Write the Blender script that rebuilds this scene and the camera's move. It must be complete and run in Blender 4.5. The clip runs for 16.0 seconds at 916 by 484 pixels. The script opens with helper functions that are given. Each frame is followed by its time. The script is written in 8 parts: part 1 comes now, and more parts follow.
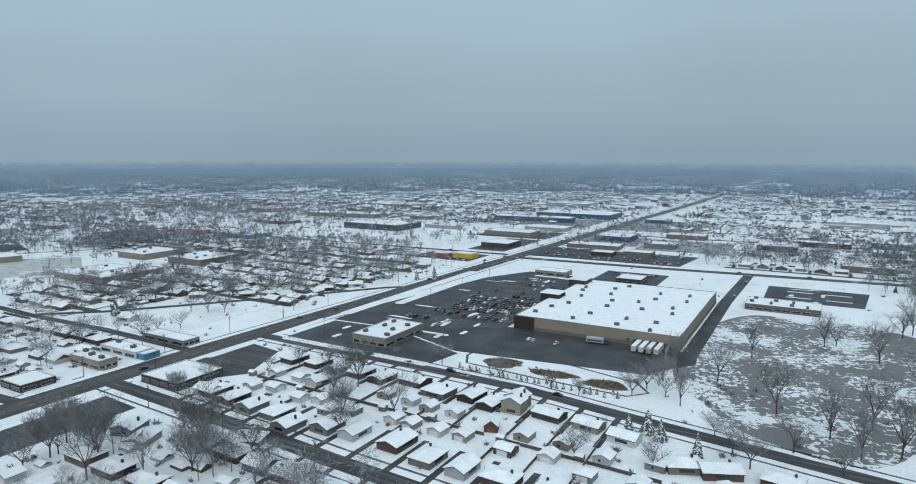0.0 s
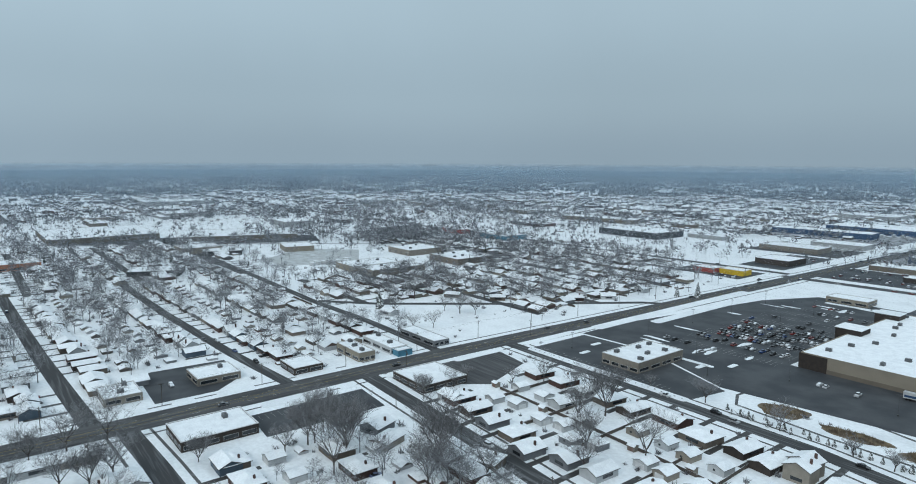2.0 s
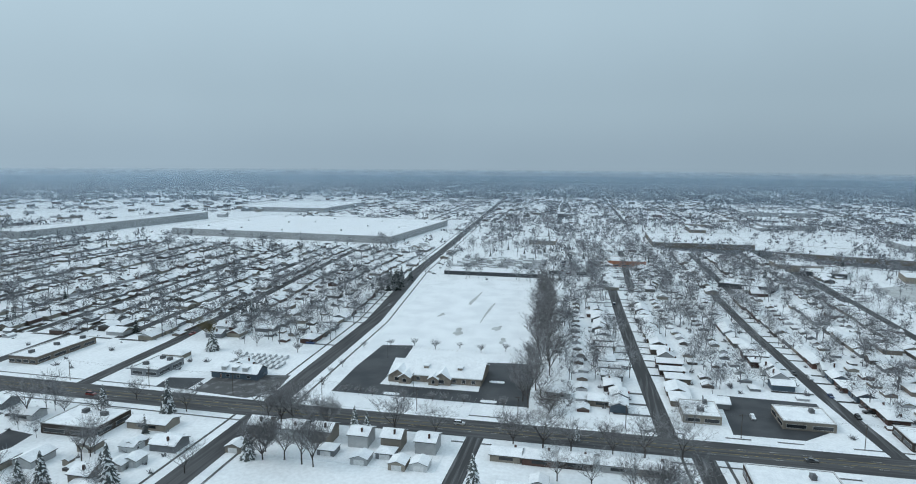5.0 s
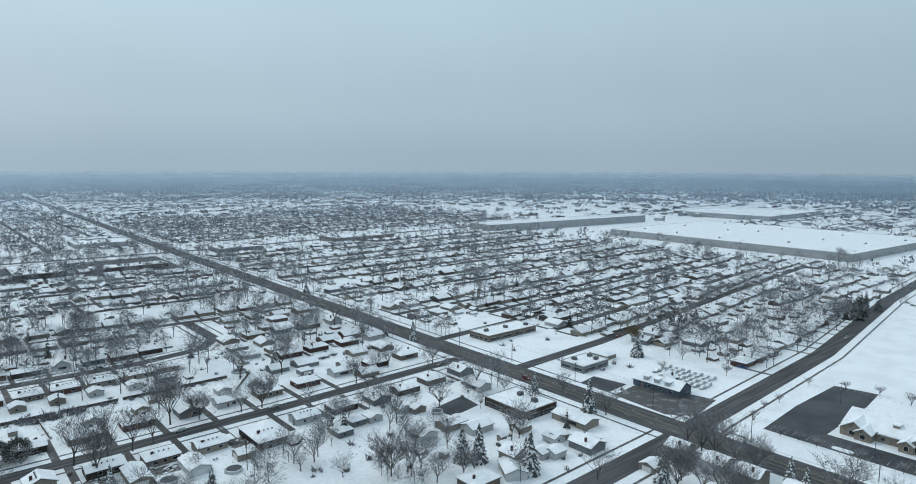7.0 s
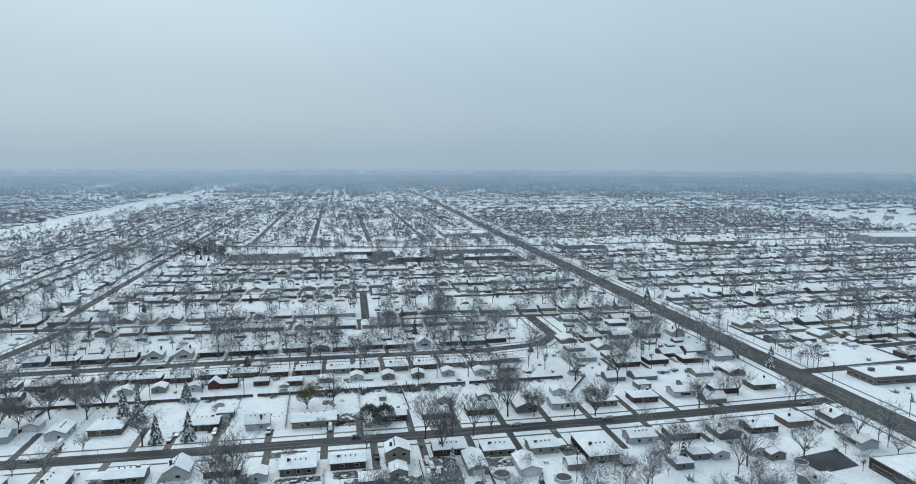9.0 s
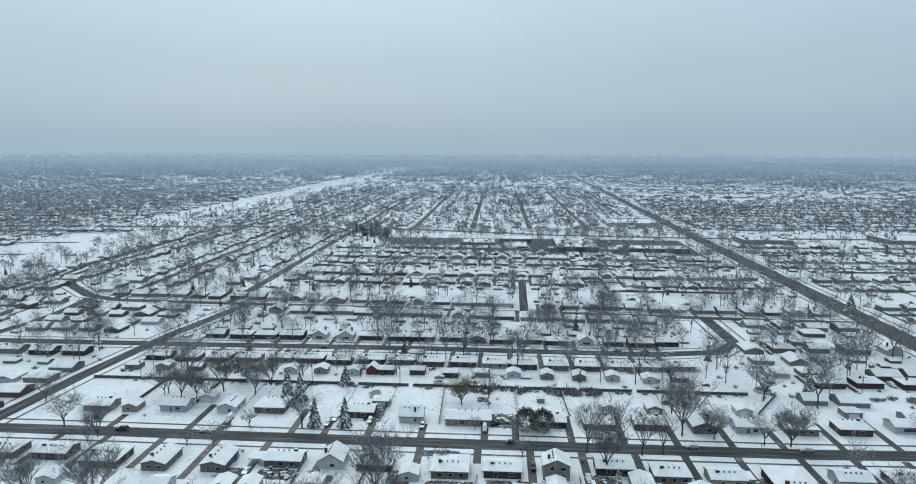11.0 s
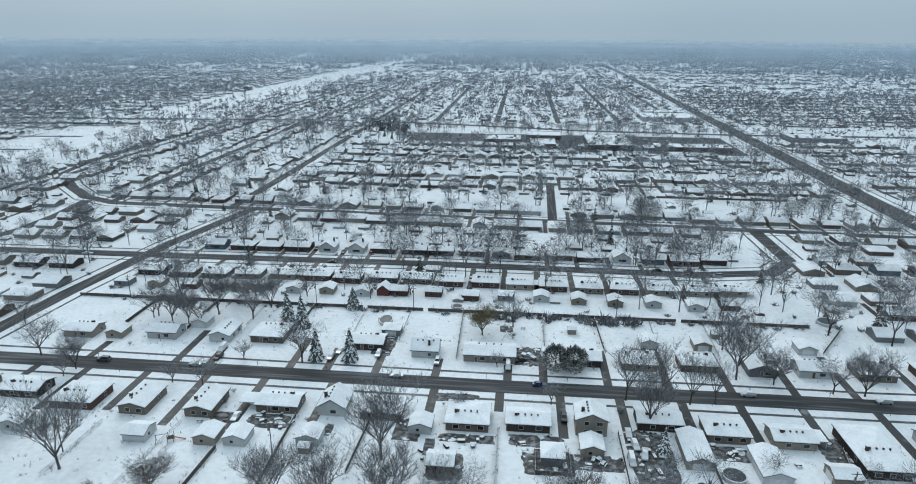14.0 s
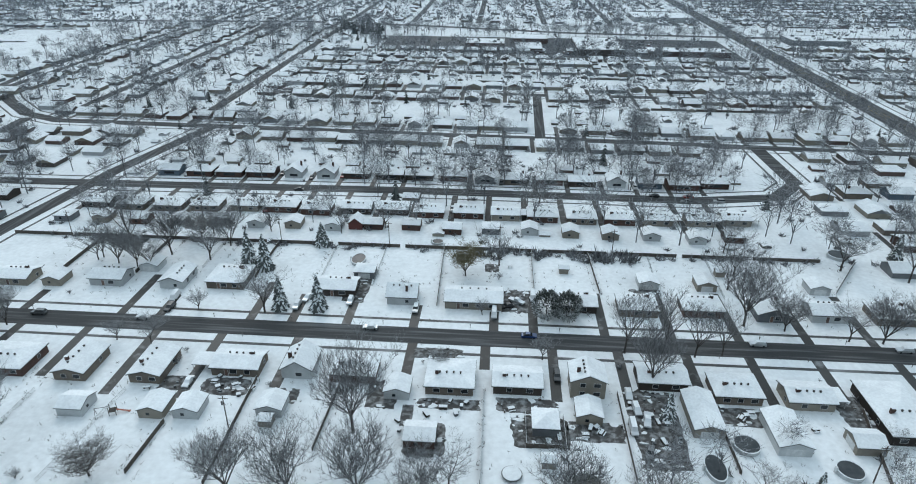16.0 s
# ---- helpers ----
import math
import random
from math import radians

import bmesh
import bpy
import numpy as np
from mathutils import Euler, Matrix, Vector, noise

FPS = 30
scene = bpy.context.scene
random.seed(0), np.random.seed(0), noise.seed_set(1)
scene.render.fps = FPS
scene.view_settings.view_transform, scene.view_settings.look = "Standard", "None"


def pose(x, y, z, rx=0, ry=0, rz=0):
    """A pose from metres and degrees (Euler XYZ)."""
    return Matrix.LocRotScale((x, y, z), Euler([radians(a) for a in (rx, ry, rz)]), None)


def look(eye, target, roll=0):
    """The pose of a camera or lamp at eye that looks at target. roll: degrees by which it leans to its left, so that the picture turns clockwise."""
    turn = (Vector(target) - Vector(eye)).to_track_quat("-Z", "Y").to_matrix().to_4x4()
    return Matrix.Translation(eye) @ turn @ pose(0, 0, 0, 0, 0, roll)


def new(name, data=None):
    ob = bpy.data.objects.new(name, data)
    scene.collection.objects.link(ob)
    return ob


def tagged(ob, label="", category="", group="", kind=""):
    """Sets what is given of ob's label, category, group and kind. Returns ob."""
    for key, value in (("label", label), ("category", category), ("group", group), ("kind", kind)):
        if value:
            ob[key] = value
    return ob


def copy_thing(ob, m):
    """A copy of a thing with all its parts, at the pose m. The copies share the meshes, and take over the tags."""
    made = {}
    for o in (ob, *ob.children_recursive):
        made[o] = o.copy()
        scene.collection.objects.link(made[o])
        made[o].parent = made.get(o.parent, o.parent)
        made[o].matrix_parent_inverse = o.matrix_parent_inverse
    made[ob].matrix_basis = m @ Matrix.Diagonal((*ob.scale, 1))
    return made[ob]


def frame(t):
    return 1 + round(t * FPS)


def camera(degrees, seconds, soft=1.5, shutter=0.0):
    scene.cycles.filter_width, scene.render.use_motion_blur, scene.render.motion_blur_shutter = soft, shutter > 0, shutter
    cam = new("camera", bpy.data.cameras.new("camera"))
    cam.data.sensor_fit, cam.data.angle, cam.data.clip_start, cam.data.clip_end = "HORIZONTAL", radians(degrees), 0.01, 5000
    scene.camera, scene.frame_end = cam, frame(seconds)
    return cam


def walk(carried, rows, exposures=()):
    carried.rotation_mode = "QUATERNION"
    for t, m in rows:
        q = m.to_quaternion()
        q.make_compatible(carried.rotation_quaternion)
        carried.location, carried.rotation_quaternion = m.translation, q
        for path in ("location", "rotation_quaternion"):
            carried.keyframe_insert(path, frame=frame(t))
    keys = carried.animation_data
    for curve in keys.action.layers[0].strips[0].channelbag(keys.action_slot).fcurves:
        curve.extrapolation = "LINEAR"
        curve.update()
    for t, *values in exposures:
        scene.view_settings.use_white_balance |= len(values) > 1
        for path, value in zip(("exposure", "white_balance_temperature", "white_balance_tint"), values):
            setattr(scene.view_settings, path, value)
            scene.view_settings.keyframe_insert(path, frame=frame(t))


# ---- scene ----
cam = camera(70.9, 16.0, soft=1.0)
PATH = [
    (0, (0.725, -0.48, 110.481), (-0.25, 1.246, 110.216), 0.2),
    (0.5, (-3.338, 5.862, 110.532), (-4.407, 7.531, 110.269), 0.3),
    (1, (-7.455, 11.636, 110.685), (-8.66, 13.211, 110.422), 0.3),
    (1.5, (-11.88, 16.376, 111.011), (-13.268, 17.793, 110.751), 0.3),
    (2, (-16.57, 20.088, 111.343), (-18.132, 21.309, 111.082), 0.3),
    (2.5, (-21.43, 22.813, 111.585), (-23.139, 23.819, 111.325), 0.3),
    (3, (-26.028, 24.566, 111.728), (-27.86, 25.325, 111.474), 0.3),
    (3.5, (-30.549, 25.434, 111.9), (-32.477, 25.904, 111.647), 0.4),
    (4, (-35.133, 25.451, 112.026), (-37.11, 25.624, 111.776), 0.4),
    (4.2, (-36.915, 25.147, 112.061), (-38.899, 25.202, 111.812), 0.4),
    (6.3, (-55.261, 19.227, 112.039), (-56.873, 18.068, 111.8), 0.1),
    (6.5, (-56.607, 18.39, 112.067), (-58.13, 17.116, 111.828), 0.0),
    (7, (-59.153, 15.78, 112.206), (-60.444, 14.271, 111.967), 0.2),
    (7.5, (-61.346, 12.321, 112.359), (-62.41, 10.645, 112.117), 0.2),
    (8, (-63.149, 8.057, 112.462), (-63.984, 6.256, 112.218), 0.2),
    (8.5, (-64.632, 3.162, 112.473), (-65.236, 1.271, 112.23), 0.2),
    (9, (-65.484, -1.861, 112.346), (-65.851, -3.812, 112.1), 0.2),
    (9.5, (-65.775, -6.794, 112.062), (-65.917, -8.773, 111.816), 0.2),
    (10, (-65.794, -11.85, 111.663), (-65.779, -13.834, 111.415), 0.1),
    (10.2, (-65.672, -14.111, 111.625), (-65.629, -16.095, 111.374), 0.2),
    (12.3, (-63.426, -41.504, 112.865), (-63.241, -43.452, 112.45), 0.1),
    (12.5, (-63.337, -44.162, 112.814), (-63.15, -46.105, 112.379), 0.2),
    (13, (-63.246, -51.158, 112.597), (-63.058, -53.088, 112.106), 0.4),
    (13.5, (-63.049, -58.37, 112.452), (-62.861, -60.283, 111.899), 0.3),
    (14, (-62.574, -65.612, 112.412), (-62.39, -67.504, 111.79), 0.3),
    (14.5, (-62.085, -72.867, 112.492), (-61.91, -74.736, 111.801), 0.3),
    (15, (-61.532, -80.157, 112.572), (-61.363, -81.999, 111.812), 0.3),
    (15.5, (-60.98, -87.513, 112.597), (-60.83, -89.327, 111.768), 0.3),
    (16, (-60.468, -94.876, 112.459), (-60.351, -96.66, 111.564), 0.4),
]
walk(cam, [(t, look(eye, target, roll)) for t, eye, target, roll in PATH])

# ---------------------------------------------------------------- light
SUN_AZ, SUN_EL = radians(162), radians(38)


def make_world():
    w = bpy.data.worlds.new("overcast")
    scene.world = w
    w.use_nodes = True
    nt = w.node_tree
    nt.nodes.clear()
    N, L = nt.nodes.new, nt.links.new
    out, bg = N("ShaderNodeOutputWorld"), N("ShaderNodeBackground")
    sky = N("ShaderNodeTexSky")
    sky.sky_type, sky.sun_disc = "NISHITA", False
    sky.sun_elevation, sky.sun_rotation = SUN_EL, SUN_AZ
    sky.dust_density, sky.air_density = 4.0, 1.5
    tc = N("ShaderNodeTexCoord")
    sep = N("ShaderNodeSeparateXYZ")
    L(tc.outputs["Generated"], sep.inputs[0])
    # cloud deck: dim at the horizon, bright at the zenith
    ramp = N("ShaderNodeValToRGB")
    cr = ramp.color_ramp
    cr.interpolation = "EASE"
    cr.elements[0].position, cr.elements[0].color = 0.0, (0.305, 0.41, 0.495, 1)
    cr.elements[1].position, cr.elements[1].color = 1.0, (0.60, 0.74, 0.84, 1)
    for p, c in ((0.09, (0.343, 0.462, 0.55)), (0.24, (0.412, 0.548, 0.64)), (0.5, (0.52, 0.66, 0.76))):
        e = cr.elements.new(p)
        e.color = (*c, 1)
    L(sep.outputs[2], ramp.inputs[0])
    # the deck is lighter towards the veiled sun
    dot = N("ShaderNodeVectorMath")
    dot.operation = "DOT_PRODUCT"
    dot.inputs[1].default_value = (math.sin(SUN_AZ), math.cos(SUN_AZ), 0.1)
    L(tc.outputs["Generated"], dot.inputs[0])
    lift = N("ShaderNodeMapRange")
    lift.inputs[1].default_value, lift.inputs[2].default_value = -1, 1
    lift.inputs[3].default_value, lift.inputs[4].default_value = 0.88, 1.16
    L(dot.outputs["Value"], lift.inputs[0])
    noi = N("ShaderNodeTexNoise")
    noi.inputs["Scale"].default_value, noi.inputs["Detail"].default_value = 3.0, 4.0
    L(tc.outputs["Generated"], noi.inputs["Vector"])
    nr = N("ShaderNodeMapRange")
    nr.inputs[3].default_value, nr.inputs[4].default_value = 0.93, 1.07
    L(noi.outputs[0], nr.inputs[0])
    mul = N("ShaderNodeMath")
    mul.operation = "MULTIPLY"
    L(lift.outputs[0], mul.inputs[0])
    L(nr.outputs[0], mul.inputs[1])
    deck = N("ShaderNodeVectorMath")
    deck.operation = "SCALE"
    L(ramp.outputs[0], deck.inputs[0])
    L(mul.outputs[0], deck.inputs["Scale"])
    clear = N("ShaderNodeVectorMath")
    clear.operation = "SCALE"
    clear.inputs["Scale"].default_value = 0.08
    L(sky.outputs[0], clear.inputs[0])
    mix = N("ShaderNodeMix")
    mix.data_type = "RGBA"
    mix.inputs[0].default_value = 0.93
    L(clear.outputs[0], mix.inputs[6])
    L(deck.outputs[0], mix.inputs[7])
    L(mix.outputs[2], bg.inputs[0])
    bg.inputs[1].default_value = 1.07
    L(bg.outputs[0], out.inputs[0])


make_world()
sun = new("sun", bpy.data.lights.new("sun", "SUN"))
sun.data.energy, sun.data.angle, sun.data.color = 0.75, radians(25), (1.0, 0.97, 0.94)
sun.matrix_world = look((math.sin(SUN_AZ) * 300, math.cos(SUN_AZ) * 300, 300 * math.tan(SUN_EL)), (0, 0, 0))


# ---------------------------------------------------------------- materials
def mat(name, base, rough=0.8, alt=None, scale=0.5, fine=12.0, bump=0.15, metal=0.0, vary=0.0, snow=0.0, mid=(0.4, 0.62), spec=0.3, island=None, stretch=None):
    """Principled surface: base runs into alt in large patches, a fine grain on top; vary: difference between objects; snow: cover on upward faces; stretch: scale of the patches along x, y, z."""
    m = bpy.data.materials.new(name)
    m.use_nodes = True
    nt = m.node_tree
    N, L = nt.nodes.new, nt.links.new
    b = nt.nodes["Principled BSDF"]
    b.inputs["Roughness"].default_value, b.inputs["Metallic"].default_value = rough, metal
    b.inputs["Specular IOR Level"].default_value = spec
    geo = N("ShaderNodeNewGeometry")
    n1, n2 = N("ShaderNodeTexNoise"), N("ShaderNodeTexNoise")
    for n, s, d in ((n1, scale, 5), (n2, fine, 3)):
        n.inputs["Scale"].default_value, n.inputs["Detail"].default_value = s, d
        L(geo.outputs["Position"], n.inputs["Vector"])
    if stretch:
        st = N("ShaderNodeVectorMath")
        st.operation = "MULTIPLY"
        st.inputs[1].default_value = stretch
        L(geo.outputs["Position"], st.inputs[0])
        L(st.outputs[0], n1.inputs["Vector"])
    alt = alt or tuple(c * 0.75 for c in base)
    r = N("ShaderNodeMapRange")
    r.inputs[1].default_value, r.inputs[2].default_value = mid
    L(n1.outputs[0], r.inputs[0])
    mx = N("ShaderNodeMix")
    mx.data_type = "RGBA"
    mx.inputs[6].default_value, mx.inputs[7].default_value = (*base, 1), (*alt, 1)
    L(r.outputs[0], mx.inputs[0])
    col = mx.outputs[2]
    g = N("ShaderNodeMapRange")
    g.inputs[3].default_value, g.inputs[4].default_value = 0.82, 1.18
    L(n2.outputs[0], g.inputs[0])
    sc = N("ShaderNodeVectorMath")
    sc.operation = "SCALE"
    L(col, sc.inputs[0])
    L(g.outputs[0], sc.inputs["Scale"])
    col = sc.outputs[0]
    if vary:
        oi = N("ShaderNodeObjectInfo")
        v = N("ShaderNodeMapRange")
        v.inputs[3].default_value, v.inputs[4].default_value = 1 - vary, 1 + vary
        L(oi.outputs["Random"], v.inputs[0])
        s2 = N("ShaderNodeVectorMath")
        s2.operation = "SCALE"
        L(col, s2.inputs[0])
        L(v.outputs[0], s2.inputs["Scale"])
        col = s2.outputs[0]
    if island:
        # houses joined in one mesh differ from one another
        ir = N("ShaderNodeValToRGB")
        ir.color_ramp.interpolation = "CONSTANT"
        ir.color_ramp.elements[0].color = (*island[0], 1)
        ir.color_ramp.elements[1].color, ir.color_ramp.elements[1].position = (*island[1], 1), 1 / len(island)
        for k, c in enumerate(island[2:]):
            ir.color_ramp.elements.new((k + 2) / len(island)).color = (*c, 1)
        L(geo.outputs["Random Per Island"], ir.inputs[0])
        s3 = N("ShaderNodeVectorMath")
        s3.operation = "MULTIPLY"
        L(col, s3.inputs[0])
        L(ir.outputs[0], s3.inputs[1])
        col = s3.outputs[0]
    if snow:
        sp = N("ShaderNodeSeparateXYZ")
        L(geo.outputs["Normal"], sp.inputs[0])
        sr = N("ShaderNodeMapRange")
        sr.inputs[1].default_value, sr.inputs[2].default_value = 0.1, 0.7
        sr.inputs[4].default_value = snow
        L(sp.outputs[2], sr.inputs[0])
        ms = N("ShaderNodeMix")
        ms.data_type = "RGBA"
        ms.inputs[7].default_value = (0.74, 0.78, 0.81, 1)
        L(sr.outputs[0], ms.inputs[0])
        L(col, ms.inputs[6])
        col = ms.outputs[2]
    L(col, b.inputs["Base Color"])
    if bump:
        bp = N("ShaderNodeBump")
        bp.inputs["Strength"].default_value, bp.inputs["Distance"].default_value = bump, 0.05
        L(n2.outputs[0], bp.inputs["Height"])
        L(bp.outputs[0], b.inputs["Normal"])
    return m


SNOW = mat("snow", (0.87, 0.905, 0.925), 0.75, (0.78, 0.815, 0.84), 0.06, 1.2, 0.35)
YARD = mat("yard_snow", (0.86, 0.895, 0.915), 0.8, (0.72, 0.755, 0.775), 0.05, 0.6, 0.5, mid=(0.5, 0.75))
ROOFSNOW = mat("roof_snow", (0.89, 0.925, 0.945), 0.75, (0.80, 0.835, 0.86), 0.25, 1.5, 0.3, vary=0.05)
SLUSH = mat("thin_snow", (0.42, 0.44, 0.46), 0.7, (0.10, 0.10, 0.10), 0.16, 1.5, 0.3, mid=(0.42, 0.66))
ASPHALT = mat("wet_asphalt", (0.046, 0.051, 0.057), 0.6, (0.078, 0.083, 0.089), 0.06, 4.0, 0.12, spec=0.2)
ROADWET = mat("wet_road", (0.062, 0.064, 0.067), 0.7, (0.115, 0.117, 0.12), 0.55, 2.0, 0.1, spec=0.12, stretch=(0.05, 1, 1))
ROADWETN = mat("wet_main_road", (0.062, 0.064, 0.067), 0.7, (0.115, 0.117, 0.12), 0.55, 2.0, 0.1, spec=0.12, stretch=(1, 0.05, 1))
SIDEST = mat("side_street_asphalt", (0.060, 0.062, 0.064), 0.7, (0.20, 0.208, 0.215), 0.7, 1.5, 0.15, mid=(0.48, 0.76), spec=0.12, stretch=(0.045, 1, 1))
SIDESTN = mat("cross_street_asphalt", (0.060, 0.062, 0.064), 0.7, (0.20, 0.208, 0.215), 0.7, 1.5, 0.15, mid=(0.48, 0.76), spec=0.12, stretch=(1, 0.045, 1))
CONCRETE = mat("wet_concrete", (0.085, 0.086, 0.087), 0.6, (0.30, 0.31, 0.32), 0.18, 2.0, 0.2, vary=0.15, mid=(0.52, 0.75))
DRIVE = mat("driveway_concrete", (0.055, 0.055, 0.054), 0.5, (0.22, 0.225, 0.23), 0.25, 2.0, 0.2, vary=0.3, mid=(0.55, 0.75))
PAINT = mat("road_paint", (0.62, 0.62, 0.58), 0.7, (0.35, 0.35, 0.33), 0.8, 4, 0.05)
YPAINT = mat("yellow_road_paint", (0.55, 0.40, 0.08), 0.7, (0.3, 0.24, 0.1), 0.8, 4, 0.05)
BRICK = mat("red_brick", (0.088, 0.052, 0.043), 0.85, (0.07, 0.044, 0.038), 0.6, 6, 0.2, vary=0.3)
BRICKTAN = mat("tan_brick", (0.165, 0.14, 0.115), 0.85, (0.13, 0.112, 0.095), 0.6, 6, 0.2, vary=0.25)
BRICKDARK = mat("brown_brick", (0.058, 0.047, 0.041), 0.85, (0.045, 0.038, 0.034), 0.6, 6, 0.2, vary=0.3)
SIDING = mat("white_siding", (0.46, 0.475, 0.48), 0.6, (0.40, 0.415, 0.42), 0.4, 5, 0.15, vary=0.2)
SIDGREY = mat("grey_siding", (0.17, 0.182, 0.195), 0.65, (0.14, 0.15, 0.16), 0.4, 5, 0.15, vary=0.2)
SIDTAN = mat("tan_siding", (0.25, 0.225, 0.19), 0.65, (0.21, 0.19, 0.16), 0.4, 5, 0.15, vary=0.2)
SIDRED = mat("red_siding", (0.13, 0.045, 0.04), 0.7, (0.10, 0.038, 0.035), 0.4, 5, 0.15)
SIDBLUE = mat("blue_siding", (0.085, 0.12, 0.155), 0.65, (0.07, 0.1, 0.13), 0.4, 5, 0.15)
FARWALL = mat("town_walls", (1, 1, 1), 0.85, (0.85, 0.85, 0.85), 0.4, 5, 0.1, island=((0.095, 0.085, 0.078), (0.19, 0.165, 0.14), (0.115, 0.08, 0.07), (0.42, 0.43, 0.44), (0.19, 0.2, 0.21), (0.26, 0.24, 0.20)))
FARCAR = mat("distant_car_paint", (1, 1, 1), 0.4, (0.8, 0.8, 0.8), 0.4, 5, 0.0, island=((0.03, 0.03, 0.035), (0.06, 0.065, 0.07), (0.15, 0.155, 0.16), (0.12, 0.03, 0.025), (0.03, 0.045, 0.08), (0.4, 0.41, 0.42)))
TRIM = mat("dark_gutter", (0.05, 0.048, 0.045), 0.6, (0.035, 0.034, 0.033), 1.0, 6, 0.05)
WTRIM = mat("white_trim", (0.65, 0.66, 0.66), 0.5, (0.55, 0.56, 0.56), 1.0, 6, 0.05)
GLASS = mat("window_glass", (0.02, 0.024, 0.028), 0.08, (0.03, 0.034, 0.038), 0.5, 3, 0.0, spec=0.6)
DOORM = mat("door_paint", (0.16, 0.10, 0.08), 0.5, (0.1, 0.07, 0.06), 0.5, 3, 0.05, vary=0.4)
WOOD = mat("weathered_wood", (0.10, 0.085, 0.072), 0.85, (0.07, 0.062, 0.055), 0.8, 6, 0.2, vary=0.2)
CHAIN = mat("galvanised_steel", (0.35, 0.36, 0.37), 0.5, (0.28, 0.29, 0.3), 1, 6, 0.05, metal=0.6)
METAL = mat("dark_metal", (0.12, 0.125, 0.13), 0.5, (0.09, 0.092, 0.095), 1, 6, 0.05, metal=0.3)
UNITM = mat("rooftop_unit_metal", (0.13, 0.135, 0.14), 0.5, (0.1, 0.105, 0.11), 1, 6, 0.05, metal=0.3, snow=0.12)
BARK = mat("bark", (0.080, 0.068, 0.061), 0.9, (0.058, 0.051, 0.047), 1.5, 8, 0.4, vary=0.2, snow=0.2)
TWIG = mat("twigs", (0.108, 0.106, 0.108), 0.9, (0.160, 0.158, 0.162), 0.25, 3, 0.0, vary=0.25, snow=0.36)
# distance haze is painted in as a paler, bluer base, besides the snow cover
HAZETWIG = mat("haze_toned_twigs", (0.130, 0.133, 0.142), 0.9, (0.168, 0.172, 0.182), 0.02, 2, 0.0, snow=0.34)
WOODTWIG = mat("woodland_twigs", (0.074, 0.077, 0.085), 0.9, (0.100, 0.104, 0.114), 0.01, 2, 0.0, snow=0.15)
YEWM = mat("yew_needles", (0.075, 0.084, 0.076), 0.9, (0.095, 0.104, 0.094), 0.8, 5, 0.2, snow=0.7)
NEEDLE = mat("needles", (0.024, 0.033, 0.029), 0.85, (0.036, 0.046, 0.040), 0.6, 5, 0.2, vary=0.25, snow=0.10)
RUSSET = mat("withered_leaves", (0.088, 0.074, 0.066), 0.9, (0.125, 0.108, 0.098), 0.5, 4, 0.0, snow=0.35)
OLIVE = mat("willow_twigs", (0.118, 0.098, 0.048), 0.9, (0.15, 0.124, 0.064), 0.5, 4, 0.0, snow=0.06)
FROST = mat("frosted_grass", (0.56, 0.59, 0.60), 0.9, (0.34, 0.35, 0.34), 0.12, 1.2, 0.4, mid=(0.35, 0.75))
REED = mat("dead_reeds", (0.20, 0.155, 0.10), 0.95, (0.11, 0.085, 0.06), 0.25, 3, 0.5, mid=(0.4, 0.6))
ICE = mat("frozen_mud", (0.17, 0.165, 0.155), 0.55, (0.13, 0.125, 0.12), 0.05, 1.0, 0.3)
STORETAN = mat("painted_block", (0.27, 0.238, 0.19), 0.8, (0.24, 0.212, 0.17), 0.1, 4, 0.1)
TAN2 = mat("brown_block", (0.17, 0.145, 0.115), 0.8, (0.15, 0.13, 0.105), 0.1, 4, 0.1)
PALEWALL = mat("pale_panel", (0.34, 0.35, 0.35), 0.7, (0.30, 0.31, 0.31), 0.08, 3, 0.08)
BLUEPANEL = mat("blue_panel", (0.035, 0.075, 0.15), 0.55, (0.03, 0.065, 0.13), 0.2, 4, 0.05)
TEAL = mat("teal_panel", (0.08, 0.24, 0.33), 0.6, (0.07, 0.2, 0.28), 0.2, 4, 0.05)
YELLOW = mat("yellow_panel", (0.62, 0.42, 0.03), 0.6, (0.55, 0.37, 0.03), 0.2, 4, 0.05)
REDPANEL = mat("red_panel", (0.40, 0.07, 0.05), 0.6, (0.33, 0.06, 0.05), 0.2, 4, 0.05)
ORANGE = mat("orange_brick", (0.42, 0.17, 0.09), 0.8, (0.36, 0.15, 0.08), 0.2, 4, 0.1)
DARKWALL = mat("charcoal_wall", (0.055, 0.06, 0.065), 0.7, (0.045, 0.05, 0.055), 0.2, 4, 0.1)
STONE = mat("stone_veneer", (0.27, 0.235, 0.195), 0.9, (0.19, 0.165, 0.14), 0.7, 3, 0.3)
RUBBER = mat("tyre_rubber", (0.02, 0.02, 0.02), 0.9, (0.03, 0.03, 0.03), 2, 8, 0.0)
POOLCOVER = mat("pool_cover", (0.035, 0.042, 0.048), 0.35, (0.06, 0.068, 0.073), 0.5, 4, 0.05)
POOLGREEN = mat("algae_cover", (0.07, 0.065, 0.035), 0.4, (0.05, 0.05, 0.03), 0.5, 4, 0.05)
PLAYRED = mat("faded_plastic", (0.35, 0.12, 0.08), 0.5, (0.3, 0.1, 0.07), 1, 5, 0.0)
